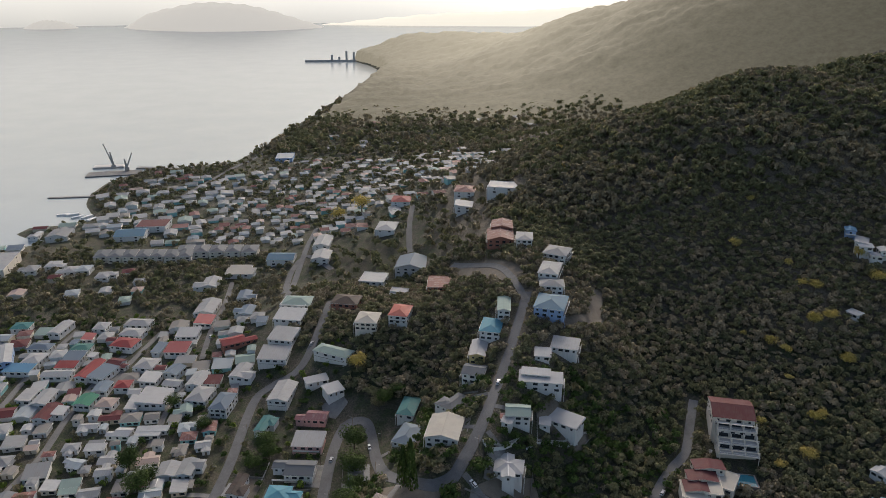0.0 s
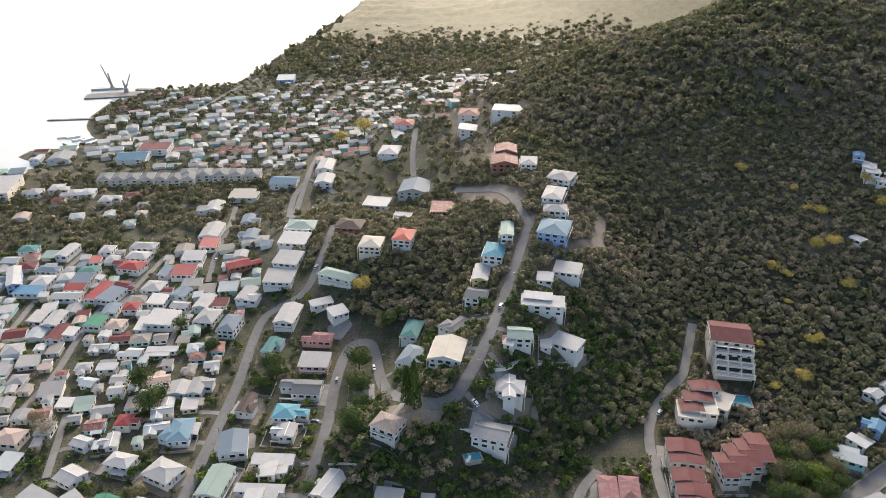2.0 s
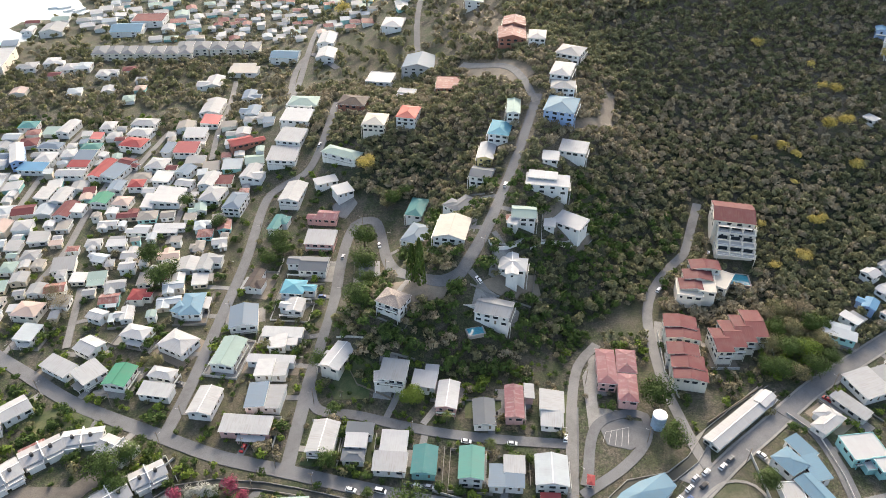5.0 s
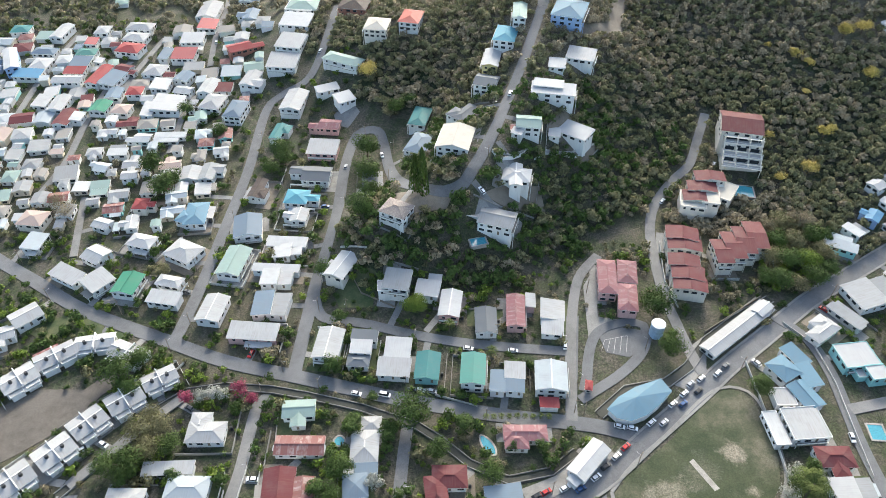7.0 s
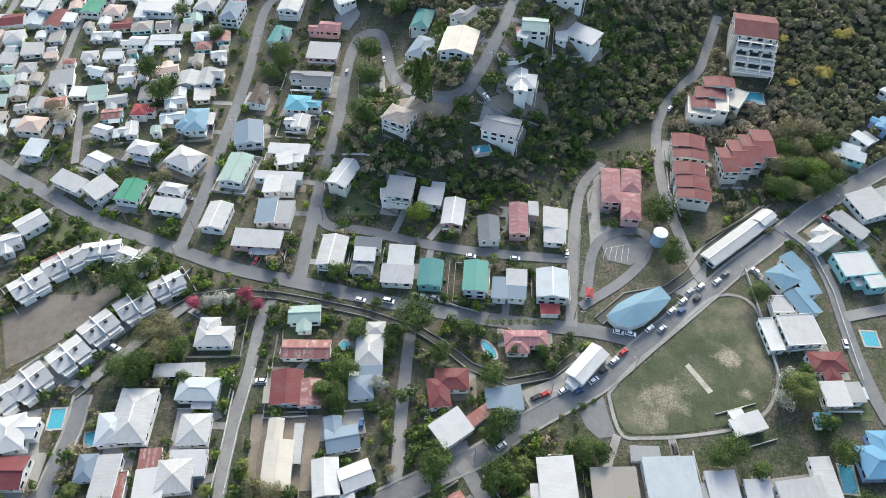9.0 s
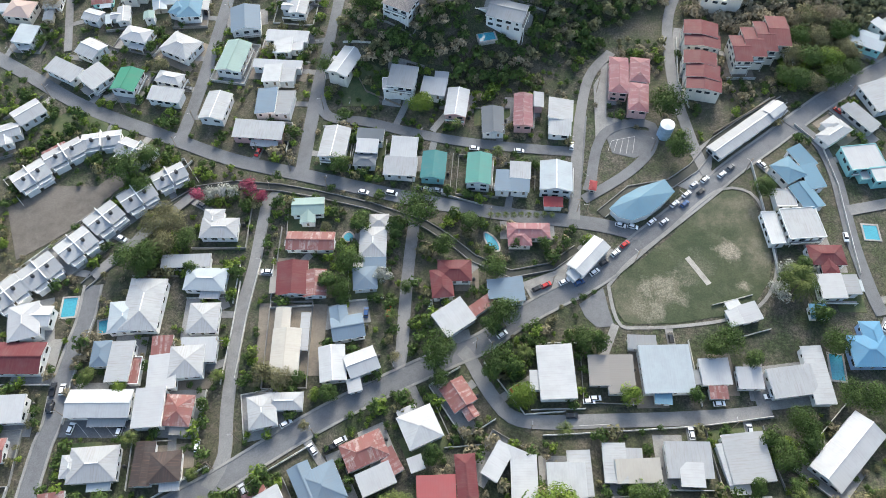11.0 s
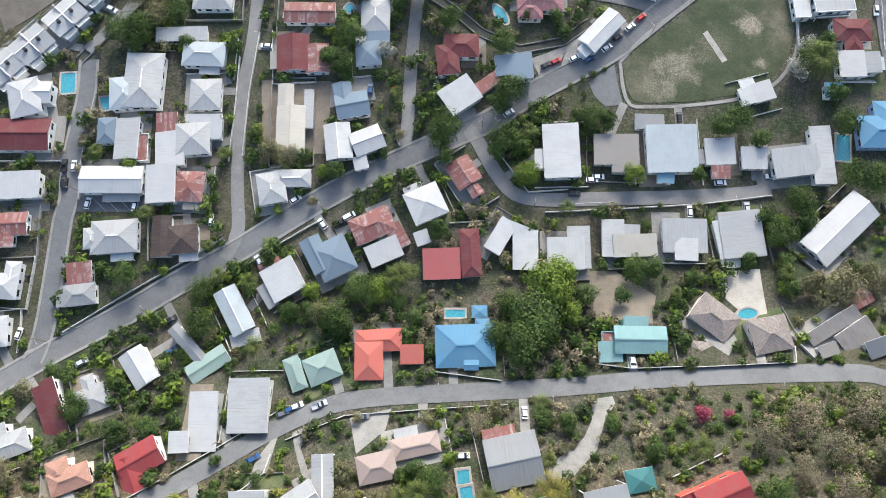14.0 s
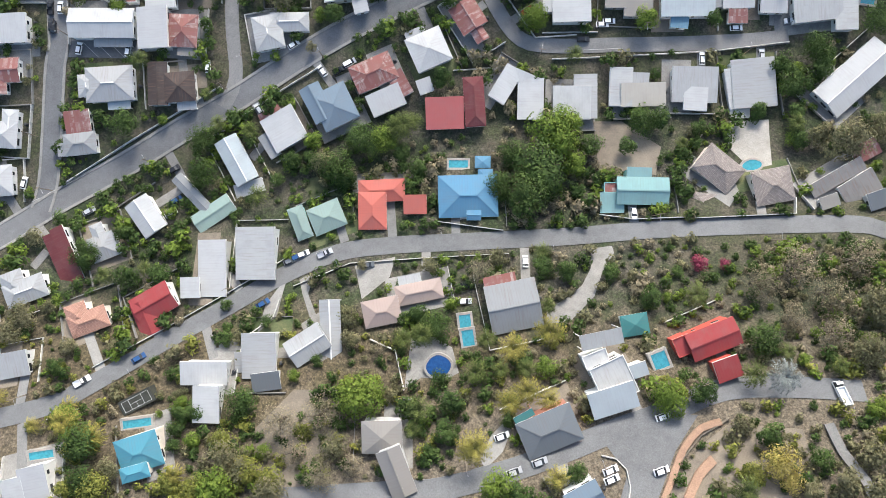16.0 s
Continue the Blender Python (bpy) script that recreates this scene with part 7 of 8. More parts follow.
boundary_wall(1.6, 0.25, KERB, (19.4, 290.6), (29.4, 290.2), (39.2, 297.9))
boundary_wall(1.4, 0.25, KERB, (47.4, 299.9), (61.3, 303.7), (80.4, 318.4))
boundary_wall(1.3, 0.25, KERB, (-132, 68.4), (-133.2, 82.3), (-132.8, 97.3), (-132, 107.8))
boundary_wall(1.2, 0.25, KERB, (-76, 86.7), (-75.9, 111.2), (-74.2, 135.6))
boundary_wall(1.2, 0.25, KERB, (-80.7, 84.4), (-80.4, 106.5), (-80.7, 125.4))
boundary_wall(1.2, 0.25, KERB, (-5.4, 168.5), (11.6, 163.5))
boundary_wall(1.2, 0.25, KERB, (-117.7, 171.5), (-110.5, 183.2))
boundary_wall(1.2, 0.25, KERB, (-59.8, -24.8), (-53.5, -19.5), (-52.6, -14.4))
boundary_wall(1.4, 0.25, KERB, (-22.7, -24.6), (-14.7, -27.3), (-11.3, -37.7))
boundary_wall(1.2, 0.25, KERB, (12.2, 95.6), (26.4, 76.7), (40.4, 78.2))
boundary_wall(1.2, 0.25, KERB, (32.3, 69.6), (56, 71.5), (87.9, 74.6), (112.1, 78.5))
boundary_wall(1.2, 0.25, DIRT, (-53.3, 243.9), (-40.6, 222.3), (-24.6, 215.2))
boundary_wall(1.0, 0.25, DIRT, (61.8, -50.3), (68.7, -43.5), (76.8, -39.1))
car(66.9, 155.3, -106, "white")
car(71.7, 154.7, -106, "white")
car(79.6, 157.4, -49, "white")
car(84.5, 157.5, -49, "silver")
car(89.9, 166.3, -49, "white")
car(94, 166.4, -49, "blue")
car(95.5, 171.3, -49, "white")
car(99.1, 176.1, -48, "silver")
car(101.6, 172.8, -48, "black")
car(104.2, 179, -48, "white")
car(111.7, 181.8, -48, "white")
car(116, 185.7, -48, "grey")
car(63.6, 142.3, -48, "white")
car(67.7, 146.4, -48, "red")
car(54.8, 133.5, -53, "white")
car(58.9, 138, -53, "black")
car(48.6, 128.7, -59, "blue")
car(155.6, 152.3, -182, "white")
car(-37.2, 168.3, -103, "white")
car(-25.7, 168, -102, "white", "van")
car(-11.4, 170.5, -102, "silver")
car(-6.6, 170.1, -102, "silver")
car(8.2, 192.5, -97, "white")
car(27.3, 191.7, -93, "white")
car(49.8, 195, -7, "white")
car(30.2, 333.6, -18, "white")
car(-39.9, 329.1, -168, "white")
car(-59.2, 318.2, -5, "silver")
car(-86.9, 422.9, -14, "silver")
car(110.6, 291.4, -36, "white")
car(142.8, 317.3, -23, "white")
car(-153.6, 409.7, -2, "white")
car(-166.6, 458.8, 9, "white")
car(-55.5, 71.1, -55, "white")
car(-139, 80.7, 4, "black", "pickup")
car(-138.5, 74.9, 4, "black")
car(-144.8, 20.5, -8, "white")
car(-121.2, 11.7, -58, "silver")
car(-39.4, 63.2, -59, "black", "pickup")
car(-36.4, 65.6, -59, "white", "van")
car(-84.4, 62.6, 6, "white")
car(94.1, 82.5, -85, "white")
car(51.1, 83.2, -87, "white")
car(42.6, 76.7, -87, "black")
car(-51.1, -2.2, -65, "grey")
car(-49, -0.8, -65, "blue")
car(-47.1, 0.2, -65, "white")
car(-39.9, 0.8, -65, "silver", "pickup")
car(-93.7, -33.7, -56, "blue")
car(-57.7, -15.8, -57, "blue")
car(-25.6, -2.4, -80, "grey")
car(5.5, -12.2, -85, "white")
car(5.8, -7.4, -85, "black")
car(59.5, -39.7, -70, "white")
car(57.2, -52.1, -70, "white")
car(44.3, -52.8, -67, "white")
car(44.4, -54.8, -67, "white")
car(107, -31.9, 12, "white", "truck")
car(16.4, -47.2, -69, "white")
car(19.6, -55.1, -69, "silver")
car(26.3, -52.4, -69, "silver")
car(-128.6, 67.1, -7, "white")
car(-111.8, 67, -7, "white")
car(-94.1, 27.1, -56, "black")
car(-92.1, 16.5, -56, "blue")
car(-93.2, 12, -56, "white")
car(-109.5, -41, -58, "white", "pickup")
car(-135.6, 80.8, 4, "white")
car(-137.7, 74.1, 4, "black")
car(18.4, 108.9, -53, "black")
car(19, 106.4, -53, "white")
car(32.5, 125.8, -59, "black")
car(35.9, 127.3, -59, "red")
car(42.9, 129, -59, "white")
car(-7.9, 117.8, -2, "white")
car(-3.5, 119.6, -2, "black")
car(-31.6, 113.8, -0, "blue")
car(-23.2, 114.5, -0, "red")
car(48.9, 82, -87, "white")
fan_hall(((62.2, 160.9), (67.5, 166.7), (75.2, 171.7), (86.3, 176.1), (89.6, 169.9), (84.1, 164), (77.6, 158.5), (70.7, 155.5), (65.3, 156.9)), (74.2, 165.4), 4.2, 2.0, "sky", "white")
boundary_wall(2.0, 0.25, WALL["white"], (19.9, 290.3), (21.3, 287.5), (24.4, 287.1), (29.3, 288.9), (34.9, 292.8), (38.8, 297.2), label="white curved garden wall round a hillside forecourt")
boundary_wall(1.2, 0.25, WALL["white"], (41.4, 293.3), (46.7, 298.2), (55.0, 301.3), (61.8, 301.7), (69.1, 305.7), label="white parapet wall of a hillside drive")
boundary_wall(1.0, 0.25, CONCRETE, (10.4, 266.6), (20.6, 264.2), (29.0, 264.9), (40.7, 266.4), label="grey retaining wall across the bare slope")
boundary_wall(0.75, 0.3, CONCRETE, (147.9, 222.9), (128.4, 210.2), (113, 197.8), (102, 183.6), (90.6, 174.8), (73.9, 171.2), (61.1, 159.1), label="grey concrete side wall of the storm drain")
boundary_wall(0.75, 0.3, CONCRETE, (145.6, 226.5), (125.9, 213.7), (110, 200.8), (98.9, 186.6), (88.8, 178.8), (71.8, 174.9), (58.2, 162.2), label="grey concrete side wall of the storm drain")
boundary_wall(0.75, 0.3, CONCRETE, (49.8, 142.9), (39.1, 134.2), (22.4, 130.3), (7.2, 137.1), (-3.7, 146.6), (-12.3, 152.4), (-34.9, 160.4), (-58.2, 165.7), (-72.3, 168.1), (-90.8, 169.3), (-105.5, 166.4), (-115.5, 157), (-124.9, 139.4), (-138.7, 120.8), label="grey concrete side wall of the storm drain")
boundary_wall(0.75, 0.3, CONCRETE, (47.8, 145.4), (37.7, 137.2), (22.7, 133.6), (9, 139.9), (-1.7, 149.2), (-10.9, 155.4), (-34, 163.5), (-57.6, 168.9), (-71.9, 171.4), (-91, 172.6), (-106.9, 169.3), (-118.2, 158.9), (-127.7, 141.2), (-141.4, 122.8), label="grey concrete side wall of the storm drain")
tennis_court(-90.2, -45.2, 30, 10.4, 4.4)
boundary_wall(1.0, 0.25, KERB, (-107.5, -37), (-86.5, -24), (-68.7, -12.4), (-52.8, -1.5))
boundary_wall(1.0, 0.25, KERB, (-48.7, -10), (-31.4, -2.1), (-6.1, 0.7), (18.9, 3))
boundary_wall(1.6, 0.25, DIRT, (111.6, 203.7), (125, 213.2), (142.6, 225.7))
boundary_wall(0.8, 0.25, KERB, (42.5, -49.8), (46.1, -50.3), (48.5, -52.4), (49, -56), (48.4, -59))
boundary_wall(0.8, 0.25, KERB, (-116.9, -51.8), (-112.9, -50), (-106.2, -47.9))

# ---- the crowded lower town: small houses in rows ----
def crowd(count, corners, turn, seed, colours, far, lo=6.5, hi=10.5, step=11.5):
    """Houses on a jittered grid inside a quadrilateral (four corners in order), clear of what stands there already."""
    rng = random.Random(seed)
    a, b, c, d = [Vector(p) for p in corners]
    spots = []
    nu, nv = int((b - a).length / step), int((d - a).length / step)
    for i in range(nu):
        for j in range(nv):
            u, v = (i + 0.5 + rng.uniform(-0.2, 0.2)) / nu, (j + 0.5 + rng.uniform(-0.2, 0.2)) / nv
            spots.append(a.lerp(b, u).lerp(d.lerp(c, u), v))
    rng.shuffle(spots)
    made = 0
    for p in spots:
        if made >= count:
            break
        w, dd = rng.uniform(lo, hi), rng.uniform(lo, hi)
        if not clear_of(p.x, p.y, max(w, dd) * 0.44) or ground_at(p.x, p.y) < 1.2:
            continue
        spec = (round(p.x, 1), round(p.y, 1), turn + rng.uniform(-7, 7) + rng.choice((0, 90)), w, dd, rng.choice((2.8, 2.8, 3.0, 3.2, 4.4)), rng.choice(("gable", "gable", "hip", "mono")),
                rng.choice(colours), rng.choice(("white", "white", "white", "grey", "cream", "aqua", "beige")))
        if far and not (p.length < 425 and len(NEARER) < 120):
            FAR_HOUSES.append(spec)
            stand(spec[0], spec[1], w / 2, dd / 2, spec[2])
        else:
            if far:
                NEARER.append(spec)
            house(*spec, far=far)
        made += 1


FAR_HOUSES, NEARER = [], []
TIN = ("white", "pale", "pale", "pale", "pale", "pale", "grey", "grey", "grey", "grey", "stone", "stone", "ice", "ice", "rust", "maroon", "mint", "slate", "tan")
crowd(70, ((-200, 262), (-125, 262), (-125, 380), (-215, 380)), 8, 2, TIN, False, 8, 12.5, 9.6)
crowd(150, ((-255, 262), (-125, 262), (-125, 480), (-330, 470)), 8, 3, TIN, True, 8, 12.5, 9.8)
crowd(110, ((-235, 262), (-125, 262), (-125, 480), (-320, 470)), 8, 21, TIN, True, 4.5, 7.5, 6.5)
crowd(50, ((-345, 300), (-255, 262), (-325, 470), (-420, 480)), 8, 4, TIN, True)
crowd(9, ((-400, 480), (-190, 490), (-190, 600), (-430, 600)), 10, 5, TIN, True, 8, 12, 22)
crowd(230, ((-260, 660), (-90, 640), (70, 1020), (-240, 1030)), 14, 6, TIN, True, 7, 11, 13.5)
crowd(60, ((-390, 700), (-260, 650), (-240, 940), (-330, 930)), 20, 7, TIN, True, 9, 15, 17)
crowd(40, ((-90, 640), (40, 640), (90, 860), (0, 930)), 14, 8, TIN, True, 9, 13, 20)
crowd(16, ((-425, 790), (-335, 800), (-325, 960), (-420, 950)), 20, 22, TIN, True, 9, 17, 19)
crowd(14, ((-200, 1080), (-60, 1080), (-40, 1500), (-180, 1500)), 14, 9, TIN, True, 10, 18, 40)
crowd(10, ((20, 1050), (180, 1050), (200, 1500), (40, 1500)), 14, 10, ("white", "pale", "cream"), True, 12, 20, 60)

def distant_houses():
    """The far rows of small houses, joined: walls and roofs."""
    mats = [ROOF[k] for k in ROOF] + [WALL[k] for k in WALL] + [FASCIA]
    slot = {m.name: i for i, m in enumerate(mats)}
    verts, faces, idx = [], [], []
    for x, y, angle, w, d, eave, kind, colour, walls in FAR_HOUSES:
        bm = roof_bm(kind, w, d, 0.5, 0.1 * min(w, d) if kind == "mono" else 0.13 * min(w, d))
        bm.transform(Matrix.Translation((0, 0, eave)))
        roof_faces = len(bm.faces)
        for f in bm.faces:
            f.material_index = slot[ROOF[colour].name] if f.material_index == 0 else slot[FASCIA.name]
        box(bm, -w / 2, -d / 2, -2, w / 2, d / 2, eave - 0.1, slot[WALL[walls].name])
        bm.transform(pose(x, y, ground_at(x, y), 0, 0, angle))
        bm.verts.index_update()
        base = len(verts)
        verts += [tuple(v.co) for v in bm.verts]
        for f in bm.faces:
            faces.append([base + v.index for v in f.verts])
            idx.append(f.material_index)
        bm.free()
    me = bpy.data.meshes.new("distant_houses")
    me.from_pydata(verts, [], faces)
    for m in mats:
        me.materials.append(m)
    me.polygons.foreach_set("material_index", idx)
    me.update()
    tagged(new("distant_houses", me), "rows of small pale tin-roofed houses down to the shore", "houses", kind="stuff")


# the near edge of the town to the east
crowd(20, ((-470, 640), (-400, 640), (-390, 735), (-470, 720)), 12, 13, TIN, True, 10, 18, 20)
crowd(26, ((150, 60), (235, 60), (260, 230), (165, 150)), 20, 11, TIN, False, 9, 13, 19)
crowd(16, ((185, 225), (260, 230), (290, 330), (215, 300)), 30, 12, TIN, False, 8, 12, 15)


distant_houses()
plots()


# ---- the waterfront ----
def block(name, x, y, angle, w, d, h, material, label, category, z=0.0):
    bm = bmesh.new()
    v = box(bm, -w / 2, -d / 2, -3, w / 2, d / 2, h)
    bmesh.ops.bevel(bm, geom=list(bm.edges), offset=min(0.3, h * 0.2), segments=1, affect="EDGES")
    ob = new(name, mesh_of(name, bm, material))
    ob.matrix_basis = pose(x, y, z, 0, 0, angle)
    return tagged(ob, label, category)


block("quay", -455, 962, 14, 70, 26, 1.6, CONCRETE, "low concrete quay at the water's edge", "quay")
block("jetty", -455, 847, 8, 60, 5, 1.2, CONCRETE, "narrow concrete jetty in the bay", "jetty")
block("breakwater", -405, 992, -6, 62, 9, 1.8, CONCRETE, "low stone breakwater beside the quay", "breakwater")
block("barge", -478, 1000, 12, 42, 16, 2.6, STEEL, "flat steel barge moored by the quay", "barge")


def crane(x, y, tall, lean):
    """A derrick: lattice boom over a cab."""
    h = new("derrick_crane")
    h.matrix_basis = pose(x, y, 2.6, 0, 0, 25)
    bm = bmesh.new()
    box(bm, -3, -3, 0, 3, 3, 5)
    part("cab", mesh_of("cab", bm, STEEL), h)
    for title, top, thick in (("boom", (lean, 0, tall), 1.1), ("mast", (-2, 0, tall * 0.66), 1.7), ("stay", (lean * 0.5, 1.5, tall * 0.55), 0.6)):
        bm = bmesh.new()
        a, b = Vector((0, 0, 4)), Vector(top)
        u = (b - a).normalized().orthogonal() * thick
        v = (b - a).normalized().cross(u)
        lo, hi = [bm.verts.new(a + s) for s in (u, v, -u, -v)], [bm.verts.new(b + s * 0.5) for s in (u, v, -u, -v)]
        for k in range(4):
            bm.faces.new((lo[k], lo[(k + 1) % 4], hi[(k + 1) % 4], hi[k]))
        bm.faces.new(hi)
        part(title, mesh_of(title, bm, STEEL), h)
    return tagged(h, "tall grey derrick crane on a moored barge", "crane")


crane(-465, 985, 36, -9)
crane(-442, 975, 24, 9)
for k in range(5):
    block("moored_boat", -432 + 10 * k, 775 - 4 * k + 5 * (k % 2), 20 + 13 * k, 14, 4, 1.8, FRAME, "small white boat moored at the shore", "boat")
# the far loading jetty
block("loading_jetty", -320, 2473, 9, 285, 9, 6, STEEL, "long loading jetty far off on the coast", "jetty")
for k, tall in enumerate((22, 16, 34, 30, 18, 26, 26, 26)):
    block("jetty_tower", -372 + 24 * k, 2465 + 4 * k, 9, 7, 7, tall, STEEL, "grey loading tower on the far jetty", "tower")


def storage_tank(x, y):
    """The big round water tank above the bridge."""
    h = new("storage_tank")
    h.matrix_basis = pose(x, y, ground_at(x, y))
    bm = bmesh.new()
    bmesh.ops.create_cone(bm, cap_ends=False, segments=28, radius1=3.0, radius2=3.0, depth=8, matrix=Matrix.Translation((0, 0, 3.4)))
    part("shell", mesh_of("shell", bm, PAINTED_TANK), h)
    bm = bmesh.new()
    bmesh.ops.create_cone(bm, cap_ends=True, segments=28, radius1=3.12, radius2=0.3, depth=0.9, matrix=Matrix.Translation((0, 0, 7.85)))
    part("lid", mesh_of("lid", bm, FRAME), h)
    stand(x, y, 3.5, 3.5, 0)
    return tagged(h, "round blue and white steel water tank", "water tank")


def street_pole(x, y, angle):
    """A wooden pole with a crossarm and a street lamp."""
    h = new("utility_pole")
    h.matrix_basis = pose(x, y, ground_at(x, y) - 0.3, 0, 0, angle)
    if "pole" not in POLES:
        bm = bmesh.new()
        bmesh.ops.create_cone(bm, cap_ends=True, segments=8, radius1=0.16, radius2=0.1, depth=10, matrix=Matrix.Translation((0, 0, 5)))
        POLES["pole"] = mesh_of("pole", bm, WOODEN)
        bm = bmesh.new()
        box(bm, -1.1, -0.06, 9.2, 1.1, 0.06, 9.35)
        POLES["crossarm"] = mesh_of("crossarm", bm, WOODEN)
        bm = bmesh.new()
        box(bm, -0.03, 0.12, 7.93, 0.03, 1.6, 8.0)
        box(bm, -0.1, 1.5, 7.9, 0.1, 2.0, 8.03)
        POLES["lamp_arm"] = mesh_of("lamp_arm", bm, STEEL)
    for k, me in POLES.items():
        part(k, me, h)
    return tagged(h, "wooden utility pole with a street lamp arm", "utility pole", "poles along the streets")


POLES = {}
storage_tank(90.1, 202.6)
street_pole(-135.2, 18.3, -145)
street_pole(-101.3, 29.1, 34)
street_pole(-77.8, 55.3, -148)
street_pole(-45.1, 66.9, 31)
street_pole(-20.3, 92, -152)
street_pole(14.9, 99.7, 37)
street_pole(37.9, 126.5, -149)
street_pole(70.9, 138.8, 42)
street_pole(90.3, 168.2, -139)
street_pole(121.7, 183.7, 39)
street_pole(142.2, 212.2, -141)
street_pole(174.5, 225.7, 32)
street_pole(197.9, 251.3, -148)
street_pole(231.7, 260.4, 29)
street_pole(-141.5, 36.6, -91)
street_pole(-131.5, 70.8, -266)
street_pole(-140.4, 104.7, -94)
street_pole(-70.9, 64.8, -264)
street_pole(-82.4, 98, -88)
street_pole(-72.2, 131.7, 86)
street_pole(-75.9, 168.2, -140)
street_pole(-12.6, 124.6, 88)
street_pole(9.5, 101, -228)
street_pole(27.9, 70.4, -9)
street_pole(62.3, 80.5, -177)
street_pole(96.8, 73.8, 5)
street_pole(-125.5, -45.5, -162)
street_pole(-91.8, -37.5, 34)
street_pole(-68.3, -11.5, -147)
street_pole(-34, -3.3, 25)
street_pole(-2.8, 10.2, -175)
street_pole(31.9, 4, 5)
street_pole(64.8, 16.9, -173)
street_pole(99.5, 10.3, 4)
street_pole(133.7, 19.4, -188)
street_pole(-24.7, -68.6, 7)
street_pole(6.8, -53.9, -163)
street_pole(41.8, -50.8, 23)
street_pole(70, -30.1, -158)
street_pole(105.3, -35.2, 0)
street_pole(-205.9, 240.2, -210)
street_pole(-181.2, 215.1, -30)
street_pole(-146.7, 208.6, -201)
street_pole(-118.3, 187.7, -20)
street_pole(-83.4, 185.9, -193)
street_pole(-52.3, 169.3, -13)
street_pole(-17.2, 170.9, -192)
street_pole(14.7, 156.1, -9)
street_pole(49.9, 161.4, -189)
street_pole(-113.4, 201.8, 85)
street_pole(-120.3, 236.3, -92)
street_pole(-109.8, 270, 88)
street_pole(-118, 304.3, -92)
street_pole(-109, 338.2, -268)
street_pole(-68.8, 178.5, -91)
street_pole(-58.7, 212.2, 88)
street_pole(-65.7, 246.8, -96)
street_pole(-54.6, 280.2, -269)
street_pole(-64.2, 314.1, -89)
street_pole(-50.8, 345.3, 62)
street_pole(-33.1, 330.6, -258)
street_pole(-33, 295.5, -72)
street_pole(-7.7, 273.6, -218)
street_pole(17.5, 284.6, 67)
street_pole(20.7, 319.7, -108)
street_pole(40, 349.2, 72)
street_pole(-46.1, 211.9, -189)
street_pole(-14.7, 195.2, -11)
street_pole(20.4, 199.1, -187)
street_pole(53.4, 160.1, 85)
street_pole(47.8, 194.9, -97)
street_pole(62.9, 226.6, 76)
street_pole(52.8, 175.8, -138)
street_pole(84, 193.9, 60)
street_pole(97.6, 198.4, -82)

# ---- trees ----
tree(-110, 41.5, 5.4, "green")
tree(-84, 36.8, 5.8, "green")
tree(-82.7, 25.3, 5.8, "green")
tree(-53, 31.2, 4, "green")
tree(-46.4, 32.4, 4.5, "green")
tree(-37.6, 28.8, 6.7, "green")
tree(-30.7, 39.7, 6.3, "green")
tree(-23.1, 39.4, 5.4, "bright")
tree(-16.7, 44.1, 4, "palm")
tree(-17.2, 35.8, 4, "green")
tree(-5.1, 60.8, 4.5, "green")
tree(33.3, 42, 10.2, "bright")
tree(27.7, 31, 10.5, "green")
tree(24.1, 21.3, 7.8, "green")
tree(37, 47, 6.7, "bright")
tree(44.4, 39.4, 4.8, "green")
tree(57.3, 39.8, 4, "green")
tree(62.2, 48.8, 5.8, "green")
tree(67.8, 49.6, 4.4, "green")
tree(111.9, 63.3, 6.2, "green")
tree(108.2, 69, 4.9, "green")
tree(113, 43.6, 3.9, "green")
tree(-117.8, -2.7, 5.7, "green")
tree(-107.3, 4.8, 3.5, "green")
tree(-102, -9.3, 5.1, "green")
tree(-92, -8, 5.1, "green")
tree(-132.9, -23, 5.5, "olive")
tree(-135.7, -28.2, 4.6, "olive")
tree(-126.3, -20.1, 3, "olive")
tree(-117.7, -37.2, 3.6, "green")
tree(-116.1, -31.5, 3.3, "olive")
tree(-23.3, -38.7, 8, "bright")
tree(-30, -18.2, 4.5, "olive")
tree(-3.2, -19.3, 5.6, "green")
tree(-8.4, -17.1, 4.4, "green")
tree(-12.2, -23.7, 3.2, "palm")
tree(8.7, -30.9, 3.4, "palm")
tree(19.2, -24.3, 3.9, "gold")
tree(29.8, -19.2, 4.1, "gold")
tree(22.9, -34.8, 3.5, "gold")
tree(18.2, -37.9, 3.5, "gold")
tree(8.7, -48.5, 4.3, "gold")
tree(2.6, -39.5, 5.2, "green")
tree(1.3, -46.4, 4.7, "green")
tree(-6.5, -41.2, 3.4, "palm")
tree(28.6, -29, 3.8, "bright")
tree(21.5, -27.2, 4.6, "green")
tree(18.1, -42.6, 2.9, "green")
tree(60.7, -34.2, 6.2, "bright")
tree(69.9, -32.3, 4.7, "green")
tree(90.7, -27.3, 4.4, "silver")
tree(84.1, -27.6, 3.3, "palm")
tree(85.6, -47.5, 6.1, "yellow")
tree(88.3, -51.5, 3.7, "yellow")
tree(96.1, -46.2, 3.4, "green")
tree(84.8, -42.2, 4.5, "green")
tree(79.1, -40, 3.9, "olive")
tree(75.4, -53.5, 3.3, "palm")
tree(75.9, 2.4, 3.6, "pink")
tree(83.6, 2.2, 2.4, "pink")
tree(59.8, -9, 4.3, "green")
tree(72.2, -6.9, 3.5, "palm")
tree(90.6, -2.8, 7.1, "dry")
tree(102.3, 2.7, 8, "dry")
tree(108.8, -5.2, 8.1, "dry")
